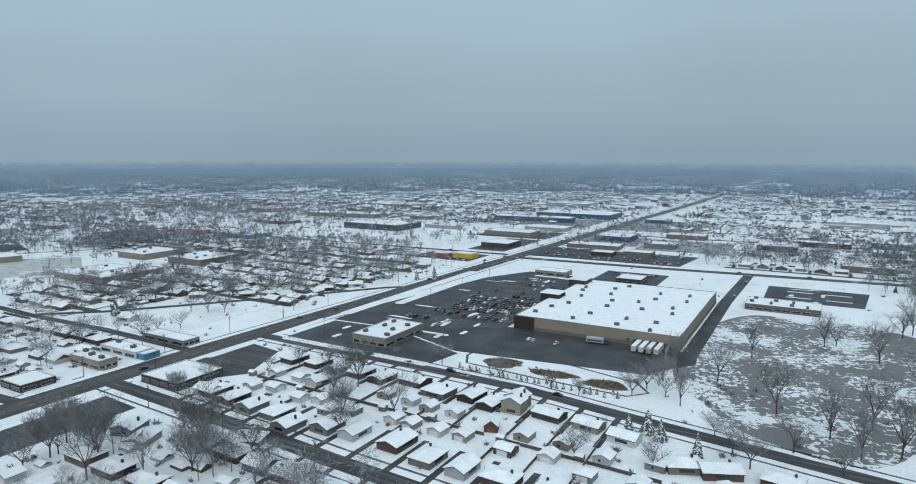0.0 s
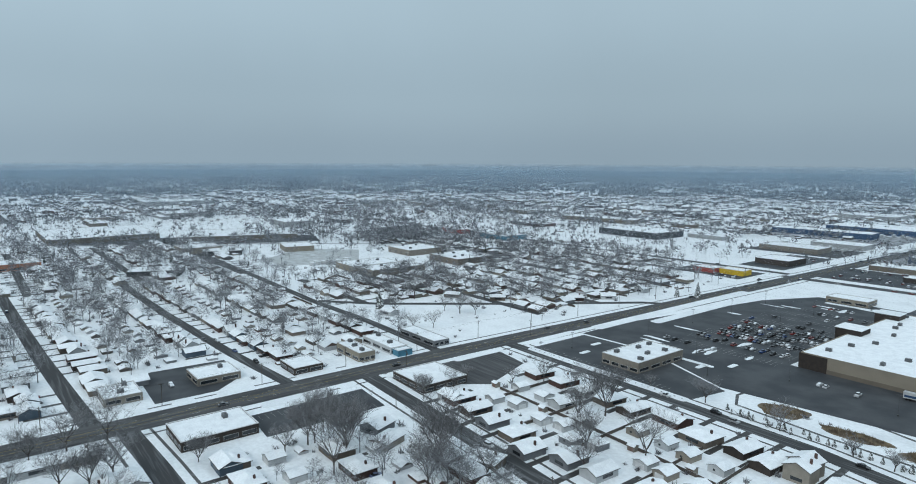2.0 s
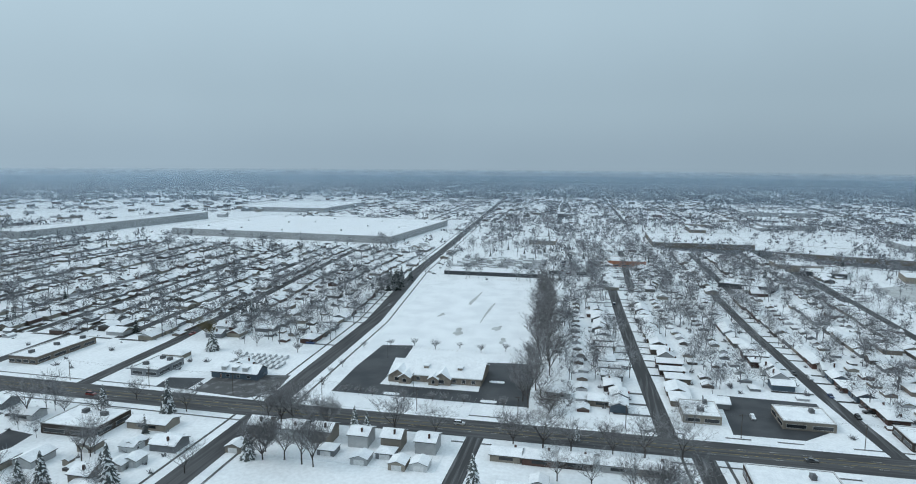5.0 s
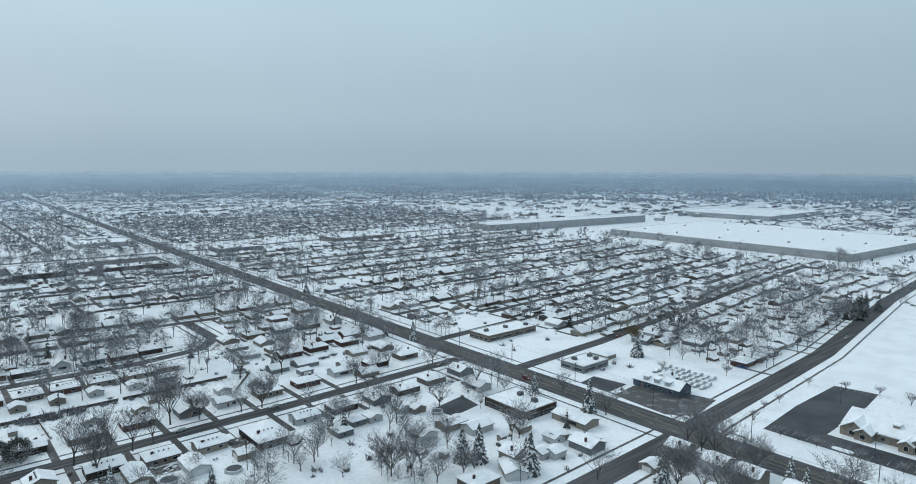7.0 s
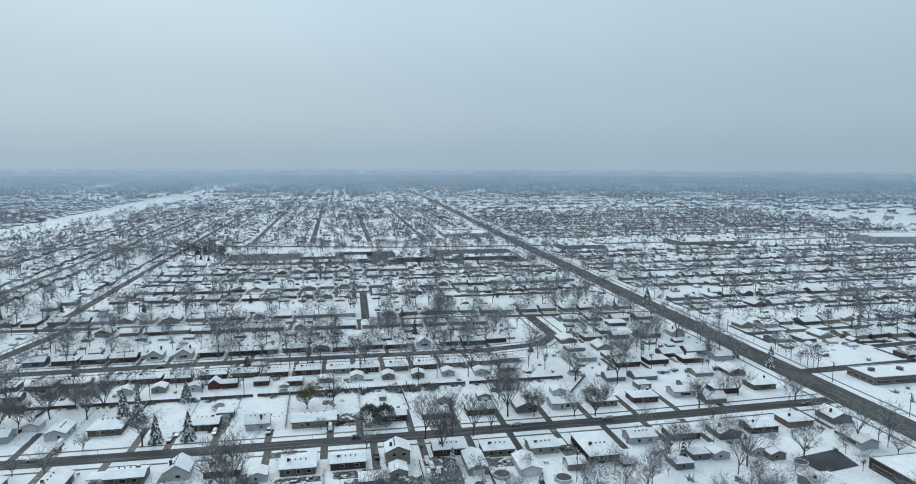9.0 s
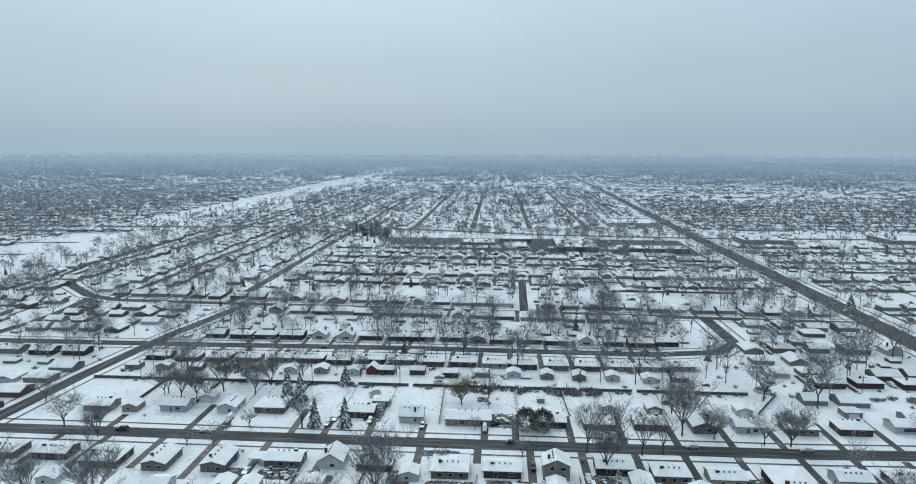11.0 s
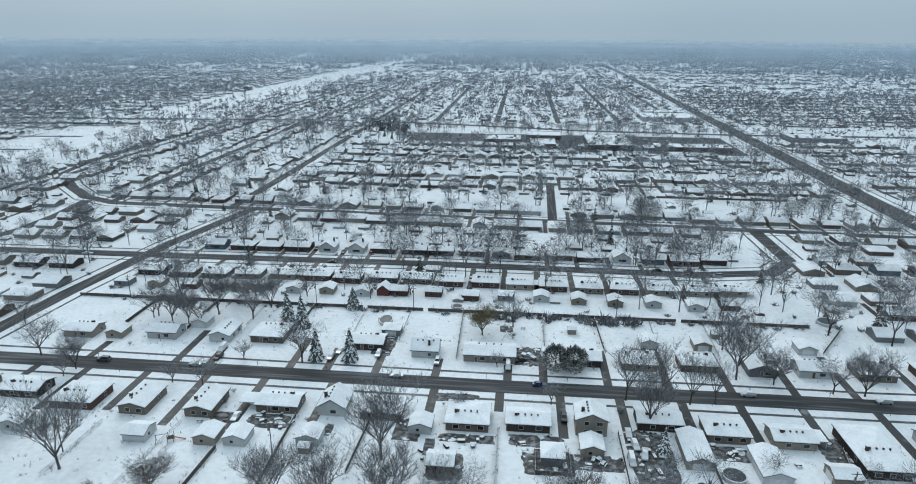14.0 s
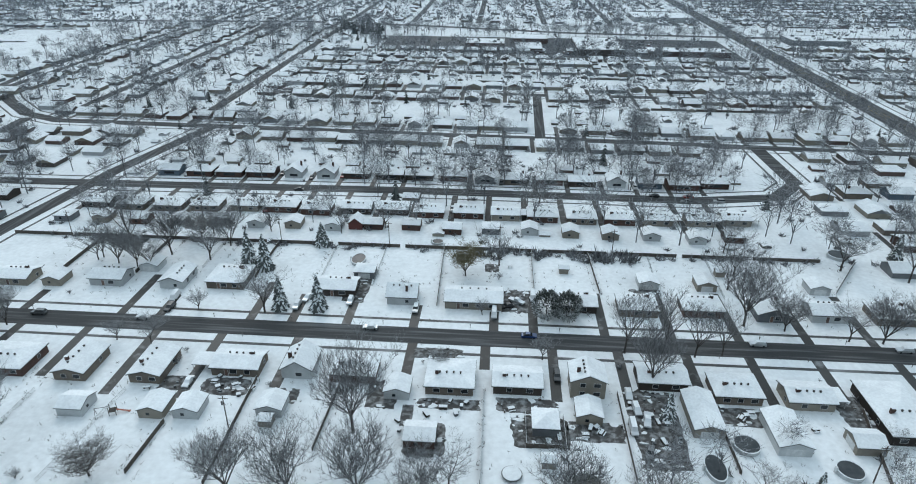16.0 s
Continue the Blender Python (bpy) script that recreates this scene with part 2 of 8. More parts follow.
CARP = {n: mat("car_paint_" + n, c, 0.3, tuple(v * 0.85 for v in c), 0.3, 4, 0.0, metal=0.2, spec=0.6, snow=s)
        for n, c, s in (("white", (0.62, 0.63, 0.64), 0.3), ("black", (0.018, 0.019, 0.02), 0.1), ("silver", (0.33, 0.34, 0.35), 0.2),
                        ("grey", (0.10, 0.105, 0.11), 0.15), ("red", (0.22, 0.025, 0.02), 0.15), ("blue", (0.03, 0.07, 0.20), 0.15), ("snowed", (0.4, 0.42, 0.43), 0.95))}


# ---------------------------------------------------------------- mesh building
class MB:
    """Collects faces for one mesh."""

    def __init__(self):
        self.v, self.f, self.m = [], [], []

    def face(self, pts, mi=0):
        n = len(self.v)
        self.v += [tuple(p) for p in pts]
        self.f.append(tuple(range(n, n + len(pts))))
        self.m.append(mi)
        return self

    def box(self, x0, x1, y0, y1, z0, z1, mi=0, bottom=True):
        n = len(self.v)
        self.v += [(x0, y0, z0), (x1, y0, z0), (x1, y1, z0), (x0, y1, z0), (x0, y0, z1), (x1, y0, z1), (x1, y1, z1), (x0, y1, z1)]
        q = [(4, 5, 6, 7), (0, 1, 5, 4), (1, 2, 6, 5), (2, 3, 7, 6), (3, 0, 4, 7)] + ([(3, 2, 1, 0)] if bottom else [])
        self.f += [tuple(n + i for i in k) for k in q]
        self.m += [mi] * len(q)
        return self

    def slab(self, poly, z0, z1, mi=0):
        """An upright prism over a counter-clockwise outline."""
        n, k = len(self.v), len(poly)
        self.v += [(x, y, z0) for x, y in poly] + [(x, y, z1) for x, y in poly]
        self.f.append(tuple(range(n + k, n + 2 * k)))
        self.f += [(n + i, n + (i + 1) % k, n + k + (i + 1) % k, n + k + i) for i in range(k)]
        self.m += [mi] * (k + 1)
        return self

    def tube(self, a, b, ra, rb, sides=6, mi=0, cap=True):
        a, b = Vector(a), Vector(b)
        d = (b - a).normalized()
        u = d.orthogonal().normalized()
        w = d.cross(u)
        n = len(self.v)
        tip = rb < 1e-4
        for c, r in ((a, ra),) + (() if tip else ((b, rb),)):
            for i in range(sides):
                t = 2 * math.pi * i / sides
                p = c + (u * math.cos(t) + w * math.sin(t)) * r
                self.v.append(tuple(p))
        if tip:
            self.v.append(tuple(b))
            self.f += [(n + i, n + (i + 1) % sides, n + sides) for i in range(sides)]
            self.m += [mi] * sides
        else:
            self.f += [(n + i, n + (i + 1) % sides, n + sides + (i + 1) % sides, n + sides + i) for i in range(sides)]
            self.m += [mi] * sides
            if cap:
                self.f.append(tuple(n + sides + i for i in range(sides)))
                self.m.append(mi)
        return self

    def sliver(self, a, d, length, width, r):
        """One twig or spray: a thin tapering blade."""
        d = Vector(d)
        side = d.cross(Vector((r.uniform(-1, 1), r.uniform(-1, 1), r.uniform(-1, 1)))).normalized() * (width / 2)
        a = Vector(a)
        n = len(self.v)
        self.v += [tuple(a + side), tuple(a - side), tuple(a + d * length)]
        self.f.append((n, n + 1, n + 2))
        self.m.append(0)
        return self

    def mesh(self, name, mats):
        me = bpy.data.meshes.new(name)
        me.from_pydata(self.v, [], self.f)
        for m in mats if isinstance(mats, (list, tuple)) else [mats]:
            me.materials.append(m)
        if any(self.m):
            me.polygons.foreach_set("material_index", self.m)
        me.update()
        return me


def part(name, mb, material, parent=None, label=""):
    ob = new(name, mb if isinstance(mb, bpy.types.Mesh) else mb.mesh(name, material))
    ob.parent = parent
    return tagged(ob, label)


def thing(name, label, category, group=""):
    return tagged(new(name), label, category, group)


def arc_rect(x0, x1, y0, y1, r, n=5):
    """Outline of a rectangle with rounded corners, counter-clockwise."""
    pts = []
    for cx, cy, a0 in ((x1 - r, y0 + r, -90), (x1 - r, y1 - r, 0), (x0 + r, y1 - r, 90), (x0 + r, y0 + r, 180)):
        pts += [(cx + r * math.cos(radians(a0 + 90 * i / n)), cy + r * math.sin(radians(a0 + 90 * i / n))) for i in range(n + 1)]
    return pts


BUILT = {}


def place(key, maker, m, label=""):
    """The first use of a kind builds it, the later ones copy it."""
    if key not in BUILT:
        BUILT[key] = ob = maker()
        ob.matrix_basis = Matrix.Translation(m.translation) @ m.to_quaternion().to_matrix().to_4x4()
    else:
        ob = copy_thing(BUILT[key], m)
    return tagged(ob, label)


def at(x, y, deg=0.0, s=1.0, z=0.0):
    return pose(x, y, z, 0, 0, deg) @ Matrix.Scale(s, 4)


rnd = random.Random(7)
# plan of what stands where, so that nothing grows on roads, lots or houses
PAVED, LOTS, HALLS, HOMES = [], [], [], []


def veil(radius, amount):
    """A translucent ring sheet added to stand in for haze: it scatters some of the daylight and lets the rest through,
    more of it against the light.
    """
    # edges follow the camera's 112 m height, so the sheet ends below the skyline
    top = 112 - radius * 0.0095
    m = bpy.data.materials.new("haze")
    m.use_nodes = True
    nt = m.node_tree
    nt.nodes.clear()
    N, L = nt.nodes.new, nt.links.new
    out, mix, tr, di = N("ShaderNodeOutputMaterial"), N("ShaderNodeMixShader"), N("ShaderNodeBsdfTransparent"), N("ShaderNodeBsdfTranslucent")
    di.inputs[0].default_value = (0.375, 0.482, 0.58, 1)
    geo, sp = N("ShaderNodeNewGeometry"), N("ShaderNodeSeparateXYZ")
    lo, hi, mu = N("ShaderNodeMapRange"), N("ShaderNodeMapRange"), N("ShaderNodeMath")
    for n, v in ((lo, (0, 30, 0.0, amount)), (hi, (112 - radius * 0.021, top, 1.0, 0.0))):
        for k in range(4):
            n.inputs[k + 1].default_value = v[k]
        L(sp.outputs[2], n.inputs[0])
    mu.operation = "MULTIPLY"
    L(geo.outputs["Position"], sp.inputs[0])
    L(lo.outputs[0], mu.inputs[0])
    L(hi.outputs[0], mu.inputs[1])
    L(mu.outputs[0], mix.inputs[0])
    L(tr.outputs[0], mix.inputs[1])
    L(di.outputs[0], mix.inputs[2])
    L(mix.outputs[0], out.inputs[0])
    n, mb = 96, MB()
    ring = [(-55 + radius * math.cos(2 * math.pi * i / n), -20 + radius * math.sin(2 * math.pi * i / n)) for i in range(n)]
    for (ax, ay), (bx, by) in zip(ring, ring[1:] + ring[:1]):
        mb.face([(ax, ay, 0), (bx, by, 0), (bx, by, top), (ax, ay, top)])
    tagged(new("haze_shell", mb.mesh("haze_shell", m)), "translucent ring sheet added to stand in for haze", "haze", kind="structure")


# seven added sheets round the flight imitate haze that thickens with distance
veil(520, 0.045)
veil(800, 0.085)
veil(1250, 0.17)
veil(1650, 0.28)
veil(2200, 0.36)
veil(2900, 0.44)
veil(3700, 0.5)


# ---------------------------------------------------------------- houses
def roof_shell(mb, w, d, o, h, kind, rise, lo, hi):
    """A pitched shell between the heights lo and hi above the roof plane."""
    X, Y = w / 2 + o, d / 2 + o
    if kind == "hip":
        k = max(X - Y, 0.3)
        e, r = [(-X, -Y, h), (X, -Y, h), (X, Y, h), (-X, Y, h)], [(-k, 0, h + rise), (k, 0, h + rise)]
        pts, faces, loop = e + r, [(0, 1, 5, 4), (1, 2, 5), (2, 3, 4, 5), (3, 0, 4)], [0, 1, 2, 3]
    elif kind == "gy":
        pts = [(-X, -Y, h), (X, -Y, h), (X, Y, h), (-X, Y, h), (0, -Y, h + rise), (0, Y, h + rise)]
        faces, loop = [(1, 2, 5, 4), (3, 0, 4, 5)], [0, 4, 1, 2, 5, 3]
    elif kind == "gx":
        pts = [(-X, -Y, h), (X, -Y, h), (X, Y, h), (-X, Y, h), (-X, 0, h + rise), (X, 0, h + rise)]
        faces, loop = [(0, 1, 5, 4), (2, 3, 4, 5)], [0, 1, 5, 2, 3, 4]
    else:
        pts, faces, loop = [(-X, -Y, h), (X, -Y, h), (X, Y, h), (-X, Y, h)], [(0, 1, 2, 3)], [0, 1, 2, 3]
    n, k = len(mb.v), len(pts)
    mb.v += [(x, y, z + hi) for x, y, z in pts] + [(x, y, z + lo) for x, y, z in pts]
    mb.f += [tuple(n + i for i in f) for f in faces] + [tuple(n + k + i for i in reversed(f)) for f in faces]
    mb.f += [(n + k + a, n + k + b, n + b, n + a) for a, b in zip(loop, loop[1:] + loop[:1])]
    mb.m += [0] * (2 * len(faces) + len(loop))
    return mb


def body_walls(mb, w, d, h, kind, rise):
    mb.box(-w / 2, w / 2, -d / 2, d / 2, -0.1, h)
    if kind == "gx":
        for s in (-1, 1):
            mb.face([(s * w / 2, -d / 2, h), (s * w / 2, d / 2, h), (s * w / 2, 0, h + rise * d / (d + 0.9))])
    elif kind == "gy":
        for s in (-1, 1):
            mb.face([(-w / 2, s * d / 2, h), (w / 2, s * d / 2, h), (0, s * d / 2, h + rise * w / (w + 0.9))])
    return mb


def opening(parent, name, x, y, z0, ww, hh, side, pane_m=GLASS, frame_m=WTRIM):
    """A framed window or door on the wall that faces side ('s', 'n', 'e', 'w')."""
    fr, pa = MB(), MB()

    def put(mb, grow, out0, out1):
        a, b, c, e = -ww / 2 - grow, ww / 2 + grow, z0 - grow, z0 + hh + grow
        if side in "sn":
            q = -1 if side == "s" else 1
            mb.box(x + a, x + b, min(y + q * out0, y + q * out1), max(y + q * out0, y + q * out1), c, e)
        else:
            q = -1 if side == "w" else 1
            mb.box(min(x + q * out0, x + q * out1), max(x + q * out0, x + q * out1), y + a, y + b, c, e)

    put(fr, 0.09, -0.05, 0.05)
    put(pa, 0.0, -0.02, 0.07)
    f = part(name, fr, frame_m, parent)
    part("pane" if name == "window" else "leaf", pa, pane_m, f)
    return f


def chimney(parent, x, y, z0, z1, m=BRICK, s=0.45):
    c = part("chimney", MB().box(x - s, x + s, y - s * 0.8, y + s * 0.8, z0, z1), m, parent)
    part("cap", MB().box(x - s - 0.08, x + s + 0.08, y - s * 0.8 - 0.08, y + s * 0.8 + 0.08, z1, z1 + 0.14), ROOFSNOW, c)


def vent(parent, x, y, z):
    part("roof_vent", MB().box(x - 0.19, x + 0.19, y - 0.19, y + 0.19, z - 0.2, z + 0.42).box(x - 0.25, x + 0.25, y - 0.25, y + 0.25, z + 0.42, z + 0.5), TRIM, parent)


def house(label, w=12.4, d=9.0, h=2.75, kind="hip", rise=1.5, wall=BRICK, chim=True, wins=2, lean=0, porch=False, vents=4, name="house", cat="house", detail=True):
    if detail:
        ob = thing(name, label, cat)
        part("wall", body_walls(MB(), w, d, h, kind, rise), wall, ob)
    else:
        ob = tagged(part(name, body_walls(MB(), w, d, h, kind, rise), wall), label, cat)
    part("eave_board", roof_shell(MB(), w, d, 0.48, h, kind, rise, -0.14, 0.04), TRIM, ob)
    part("roof", roof_shell(MB(), w, d, 0.42, h, kind, rise, 0.05, 0.27), ROOFSNOW, ob)
    storeys = 2 if h > 4.5 else 1
    if not detail:
        # farther houses: bare openings without separate panes
        part("window", MB().box(-w * 0.2, w * 0.25, -d / 2 - 0.04, -d / 2 + 0.04, 0.95, 2.15), GLASS, ob)
        if chim:
            part("chimney", MB().box(w * 0.25, w * 0.25 + 0.8, d * 0.1, d * 0.1 + 0.7, h * 0.6, h + rise + 0.75), BRICK, ob)
        return ob
    for s in range(storeys):
        z = 0.95 + s * 2.75
        for i in range(wins):
            x = -w / 2 + w * (i + 0.6) / (wins + 0.4)
            opening(ob, "window", x, d / 2, z, 1.3 if i % 2 else 1.7, 1.15, "n")
            if i or s:
                opening(ob, "window", x, -d / 2, z, 1.9 if i % 2 else 1.4, 1.25, "s")
        opening(ob, "window", w / 2, d * 0.18, z, 1.1, 1.05, "e")
        opening(ob, "window", -w / 2, -d * 0.15, z, 1.1, 1.05, "w")
    opening(ob, "door", -w / 2 + w * 0.6 / (wins + 0.4) + 1.9, -d / 2, 0.15, 0.95, 2.05, "s", DOORM)
    if chim:
        chimney(ob, w * 0.28, d * 0.16, h * 0.6, h + rise + 0.75)
    for i in range(vents):
        vent(ob, (-0.22 + i * 0.44 / max(1, vents - 1)) * w if kind != "gy" else w * 0.12, d * 0.15 if kind != "gy" else (-0.3 + i * 0.6 / max(1, vents - 1)) * d, h + 0.22 + rise * (0.7 if kind != "gy" else 0.76))
    if lean:
        b = MB().box(-w / 2 - lean, -w / 2, -d * 0.35, d * 0.35, 2.25, 2.4)
        cp = part("carport_roof", b, TRIM, ob)
        part("snow_cover", MB().box(-w / 2 - lean - 0.05, -w / 2 + 0.02, -d * 0.36, d * 0.36, 2.41, 2.62), ROOFSNOW, cp)
        for sy in (-0.3, 0.3):
            part("post", MB().box(-w / 2 - lean + 0.1, -w / 2 - lean + 0.22, d * sy - 0.06, d * sy + 0.06, 0, 2.25), WTRIM, ob)
    if porch:
        part("porch_slab", MB().box(-1.6, 1.8, -d / 2 - 1.6, -d / 2, -0.05, 0.3), CONCRETE, ob)
    return ob


def garage(label, w=6.6, d=6.6, h=2.45, kind="gy", rise=1.25, wall=SIDING, door="s", name="garage", doorm=WTRIM):
    ob = tagged(part(name, body_walls(MB(), w, d, h, kind, rise), wall), label, "garage" if name == "garage" else "shed")
    part("eave_board", roof_shell(MB(), w, d, 0.3, h, kind, rise, -0.10, 0.03), TRIM, ob)
    part("roof", roof_shell(MB(), w, d, 0.25, h, kind, rise, 0.04, 0.22), ROOFSNOW, ob)
    dw, dy = min(w * 0.6, 4.4) / 2, d / 2 * (-1 if door == "s" else 1)
    part("door", MB().box(-dw, dw, dy - 0.05, dy + 0.05, 0.05, min(2.1, h - 0.25)), doorm, ob)
    if name == "garage":
        part("window", MB().box(w * 0.1 - 0.45, w * 0.1 + 0.45, -dy - 0.04, -dy + 0.04, 1.0, 1.8), GLASS, ob)
    return ob


HOUSES = {
    "brick_hip": lambda **k: house("brick ranch house under a snow-covered hip roof", kind="hip", **k),
    "brick_gable": lambda **k: house("dark brick ranch house with snow on its roof", 12.8, 8.4, 2.7, "gx", 1.35, BRICKDARK, **k),
    "tan_hip": lambda **k: house("tan brick ranch house under a snowy hip roof", 12.0, 9.4, 2.75, "hip", 1.6, BRICKTAN, wins=3, **k),
    "white_gable": lambda **k: house("white sided house under a snowy gable roof", 11.4, 8.0, 2.8, "gx", 1.7, SIDING, chim=False, **k),
    "grey_gable": lambda **k: house("grey sided bungalow with a snow-covered roof", 9.4, 11.0, 2.8, "gy", 2.0, SIDGREY, **k),
    "tan_gable": lambda **k: house("tan sided ranch house with a side carport in snow", 11.6, 8.2, 2.7, "gx", 1.4, SIDTAN, lean=3.4, **k),
    "brick_cross": lambda **k: house("red brick house with chimney under snow", 13.6, 9.6, 2.8, "gx", 1.5, BRICK, wins=3, **k),
    "cottage": lambda **k: house("small white cottage under a steep snowy roof", 8.4, 9.6, 2.9, "gy", 2.9, SIDING, wins=1, **k),
    "blue_gable": lambda **k: house("blue grey sided house with snow on its roof", 10.8, 8.2, 2.8, "gx", 1.9, SIDBLUE, chim=False, **k),
    "tan_deep": lambda **k: house("deep tan brick ranch house under a snowy hip roof", 12.6, 11.8, 2.75, "hip", 1.7, BRICKTAN, wins=3, **k),
    "brick_deep": lambda **k: house("broad red brick house with snow on its hip roof", 13.4, 11.4, 2.75, "hip", 1.7, BRICK, wins=3, **k),
    "tan_narrow": lambda **k: house("narrow tan brick house with its gable to the street", 8.6, 12.6, 2.75, "gy", 1.3, BRICKTAN, **k),
    "long_tan": lambda **k: house("long tan sided house with a snowy gable roof", 18.4, 9.6, 2.8, "gx", 1.4, SIDTAN, wins=4, chim=False, **k),
    "long_brick": lambda **k: house("very long brick house under a snowy hip roof", 12.0, 20.5, 3.0, "hip", 1.9, BRICKDARK, wins=3, **k),
    "brick_carport": lambda **k: house("brick ranch house with a flat snowy carport", 13.0, 8.2, 2.7, "gx", 1.2, BRICKTAN, wins=3, lean=6.0, **k),
    "two_storey_white": lambda **k: house("white two-storey house with a snowy gable roof", 9.4, 8.2, 5.2, "gy", 1.7, SIDING, **k),
    "two_storey": lambda **k: house("two-storey tan house with a snowy gable roof", 9.0, 8.0, 5.3, "gy", 2.2, SIDTAN, **k),
}
GARAGES = {
    "g_white": lambda: garage("white detached garage with snow on its roof"),
    "g_tan": lambda: garage("tan detached garage under a snowy roof", 6.4, 7.0, 2.45, "gy", 1.3, SIDTAN),
    "g_grey": lambda: garage("grey detached garage under a snowy hip roof", 7.0, 6.4, 2.5, "hip", 1.2, SIDGREY),
    "g_brick": lambda: garage("brick detached garage under a snowy roof", 7.4, 6.6, 2.5, "gx", 1.2, BRICK),
    "g_long": lambda: garage("long tan garage under a snowy gable roof", 7.4, 14.6, 2.6, "gy", 1.4, SIDTAN, "n"),
    "g_long_white": lambda: garage("long white garage under a snowy gable roof", 7.8, 13.0, 2.7, "gy", 1.4, SIDING, "n"),
    "s_shed": lambda: garage("small garden shed with a snowy roof", 3.2, 2.8, 2.0, "gx", 0.8, SIDTAN, name="shed", doorm=DOORM),
}


def put_house(key, x, y, deg, detail=None):
    """Houses along the near street carry their full detail."""
    HOMES.append((x, y))
    detail = -400 < y < -200 and -215 < x < 130 if detail is None else detail and y < 0
    return place(key + str(detail), lambda: HOUSES[key](detail=detail), at(x, y, deg))


def put_garage(key, x, y, deg):
    return place(key, GARAGES[key], at(x, y, deg))


# ---------------------------------------------------------------- trees
def branching(seed, height, spread, counts, droop=0.0, up=0.55, trunk_frac=0.28):
    """Trunk and crown meshes of a bare tree: limbs fork level by level into fine twigs."""
    r = random.Random(seed)
    trunk, crown = MB(), MB()
    r0 = height * 0.0135 + 0.05
    base = Vector((0, 0, -0.2))
    fork = Vector((r.uniform(-0.3, 0.3), r.uniform(-0.3, 0.3), height * trunk_frac))
    trunk.tube((0, 0, -0.2), (0, 0, 0.35), r0 * 1.5, r0, 8, cap=False)
    trunk.tube((0, 0, 0.3), fork, r0, r0 * 0.78, 8)

    def grow(p, d, length, rad, lev):
        mb = trunk if lev <= 1 else crown
        if lev == len(counts):
            mb.sliver(p, d, length * 1.15, rad * 2.2, r)
            return
        if lev == len(counts) - 1 and lev > 2:
            mb.tube(p, p + d * length, rad, 0, 3)
            for i in range(counts[lev]):
                az = 2 * math.pi * (i + r.random()) / counts[lev]
                nd = (d * 0.6 + Vector((math.cos(az), math.sin(az), r.uniform(-0.2, 0.6) + up * 0.2)) * spread * 0.6).normalized()
                mb.sliver(p + d * length * r.uniform(0.15, 0.95), nd, length * r.uniform(0.6, 1.0), rad * 1.7, r)
            return
        mid = p + d * length * 0.5
        bend = Vector((r.uniform(-1, 1), r.uniform(-1, 1), r.uniform(-0.2, 0.6) - droop)) * 0.16
        end = mid + (d + bend).normalized() * length * 0.5
        sides = (6, 5, 4, 3, 3)[min(lev, 4)]
        if lev <= 2:
            mb.tube(p, mid, rad, rad * 0.8, sides, cap=False)
            mb.tube(mid, end, rad * 0.8, rad * 0.55, sides, cap=False)
        else:
            mb.tube(p, end, rad, rad * 0.5, sides, cap=False)
        n = counts[lev]
        for i in range(n):
            f = 1.0 if i == 0 else r.uniform(0.35, 1.0)
            q = p.lerp(end, f)
            az = 2 * math.pi * (i + r.random()) / n
            out = Vector((math.cos(az), math.sin(az), r.uniform(-0.15, 0.5) - droop))
            k = 0.35 if i == 0 else spread
            nd = (d * (1 - k * 0.55) + out * k).normalized()
            nd.z += up * 0.22
            nd.normalize()
            grow(q, nd, length * r.uniform(0.52, 0.78), max(rad * r.uniform(0.42, 0.56), 0.0024 * height * (0.55 if len(counts) > 4 else 1.0) + 0.01), lev + 1)

    n0 = counts[0]
    for i in range(n0):
        az = 2 * math.pi * (i + r.random() * 0.7) / n0
        k = r.uniform(0.35, 0.9) * spread
        d = Vector((math.cos(az) * k, math.sin(az) * k, r.uniform(0.75, 1.1))).normalized()
        grow(fork - Vector((0, 0, height * trunk_frac * 0.35 * r.random())), d, height * r.uniform(0.30, 0.40), r0 * r.uniform(0.5, 0.68), 1)
    return trunk, crown


def bare_tree(label, seed, height, spread, counts, twig=TWIG, **kw):
    tr, cr = branching(seed, height, spread, counts, **kw)
    ob = tagged(part("tree", tr, BARK), label, "tree")
    part("crown", cr, twig, ob)
    return ob


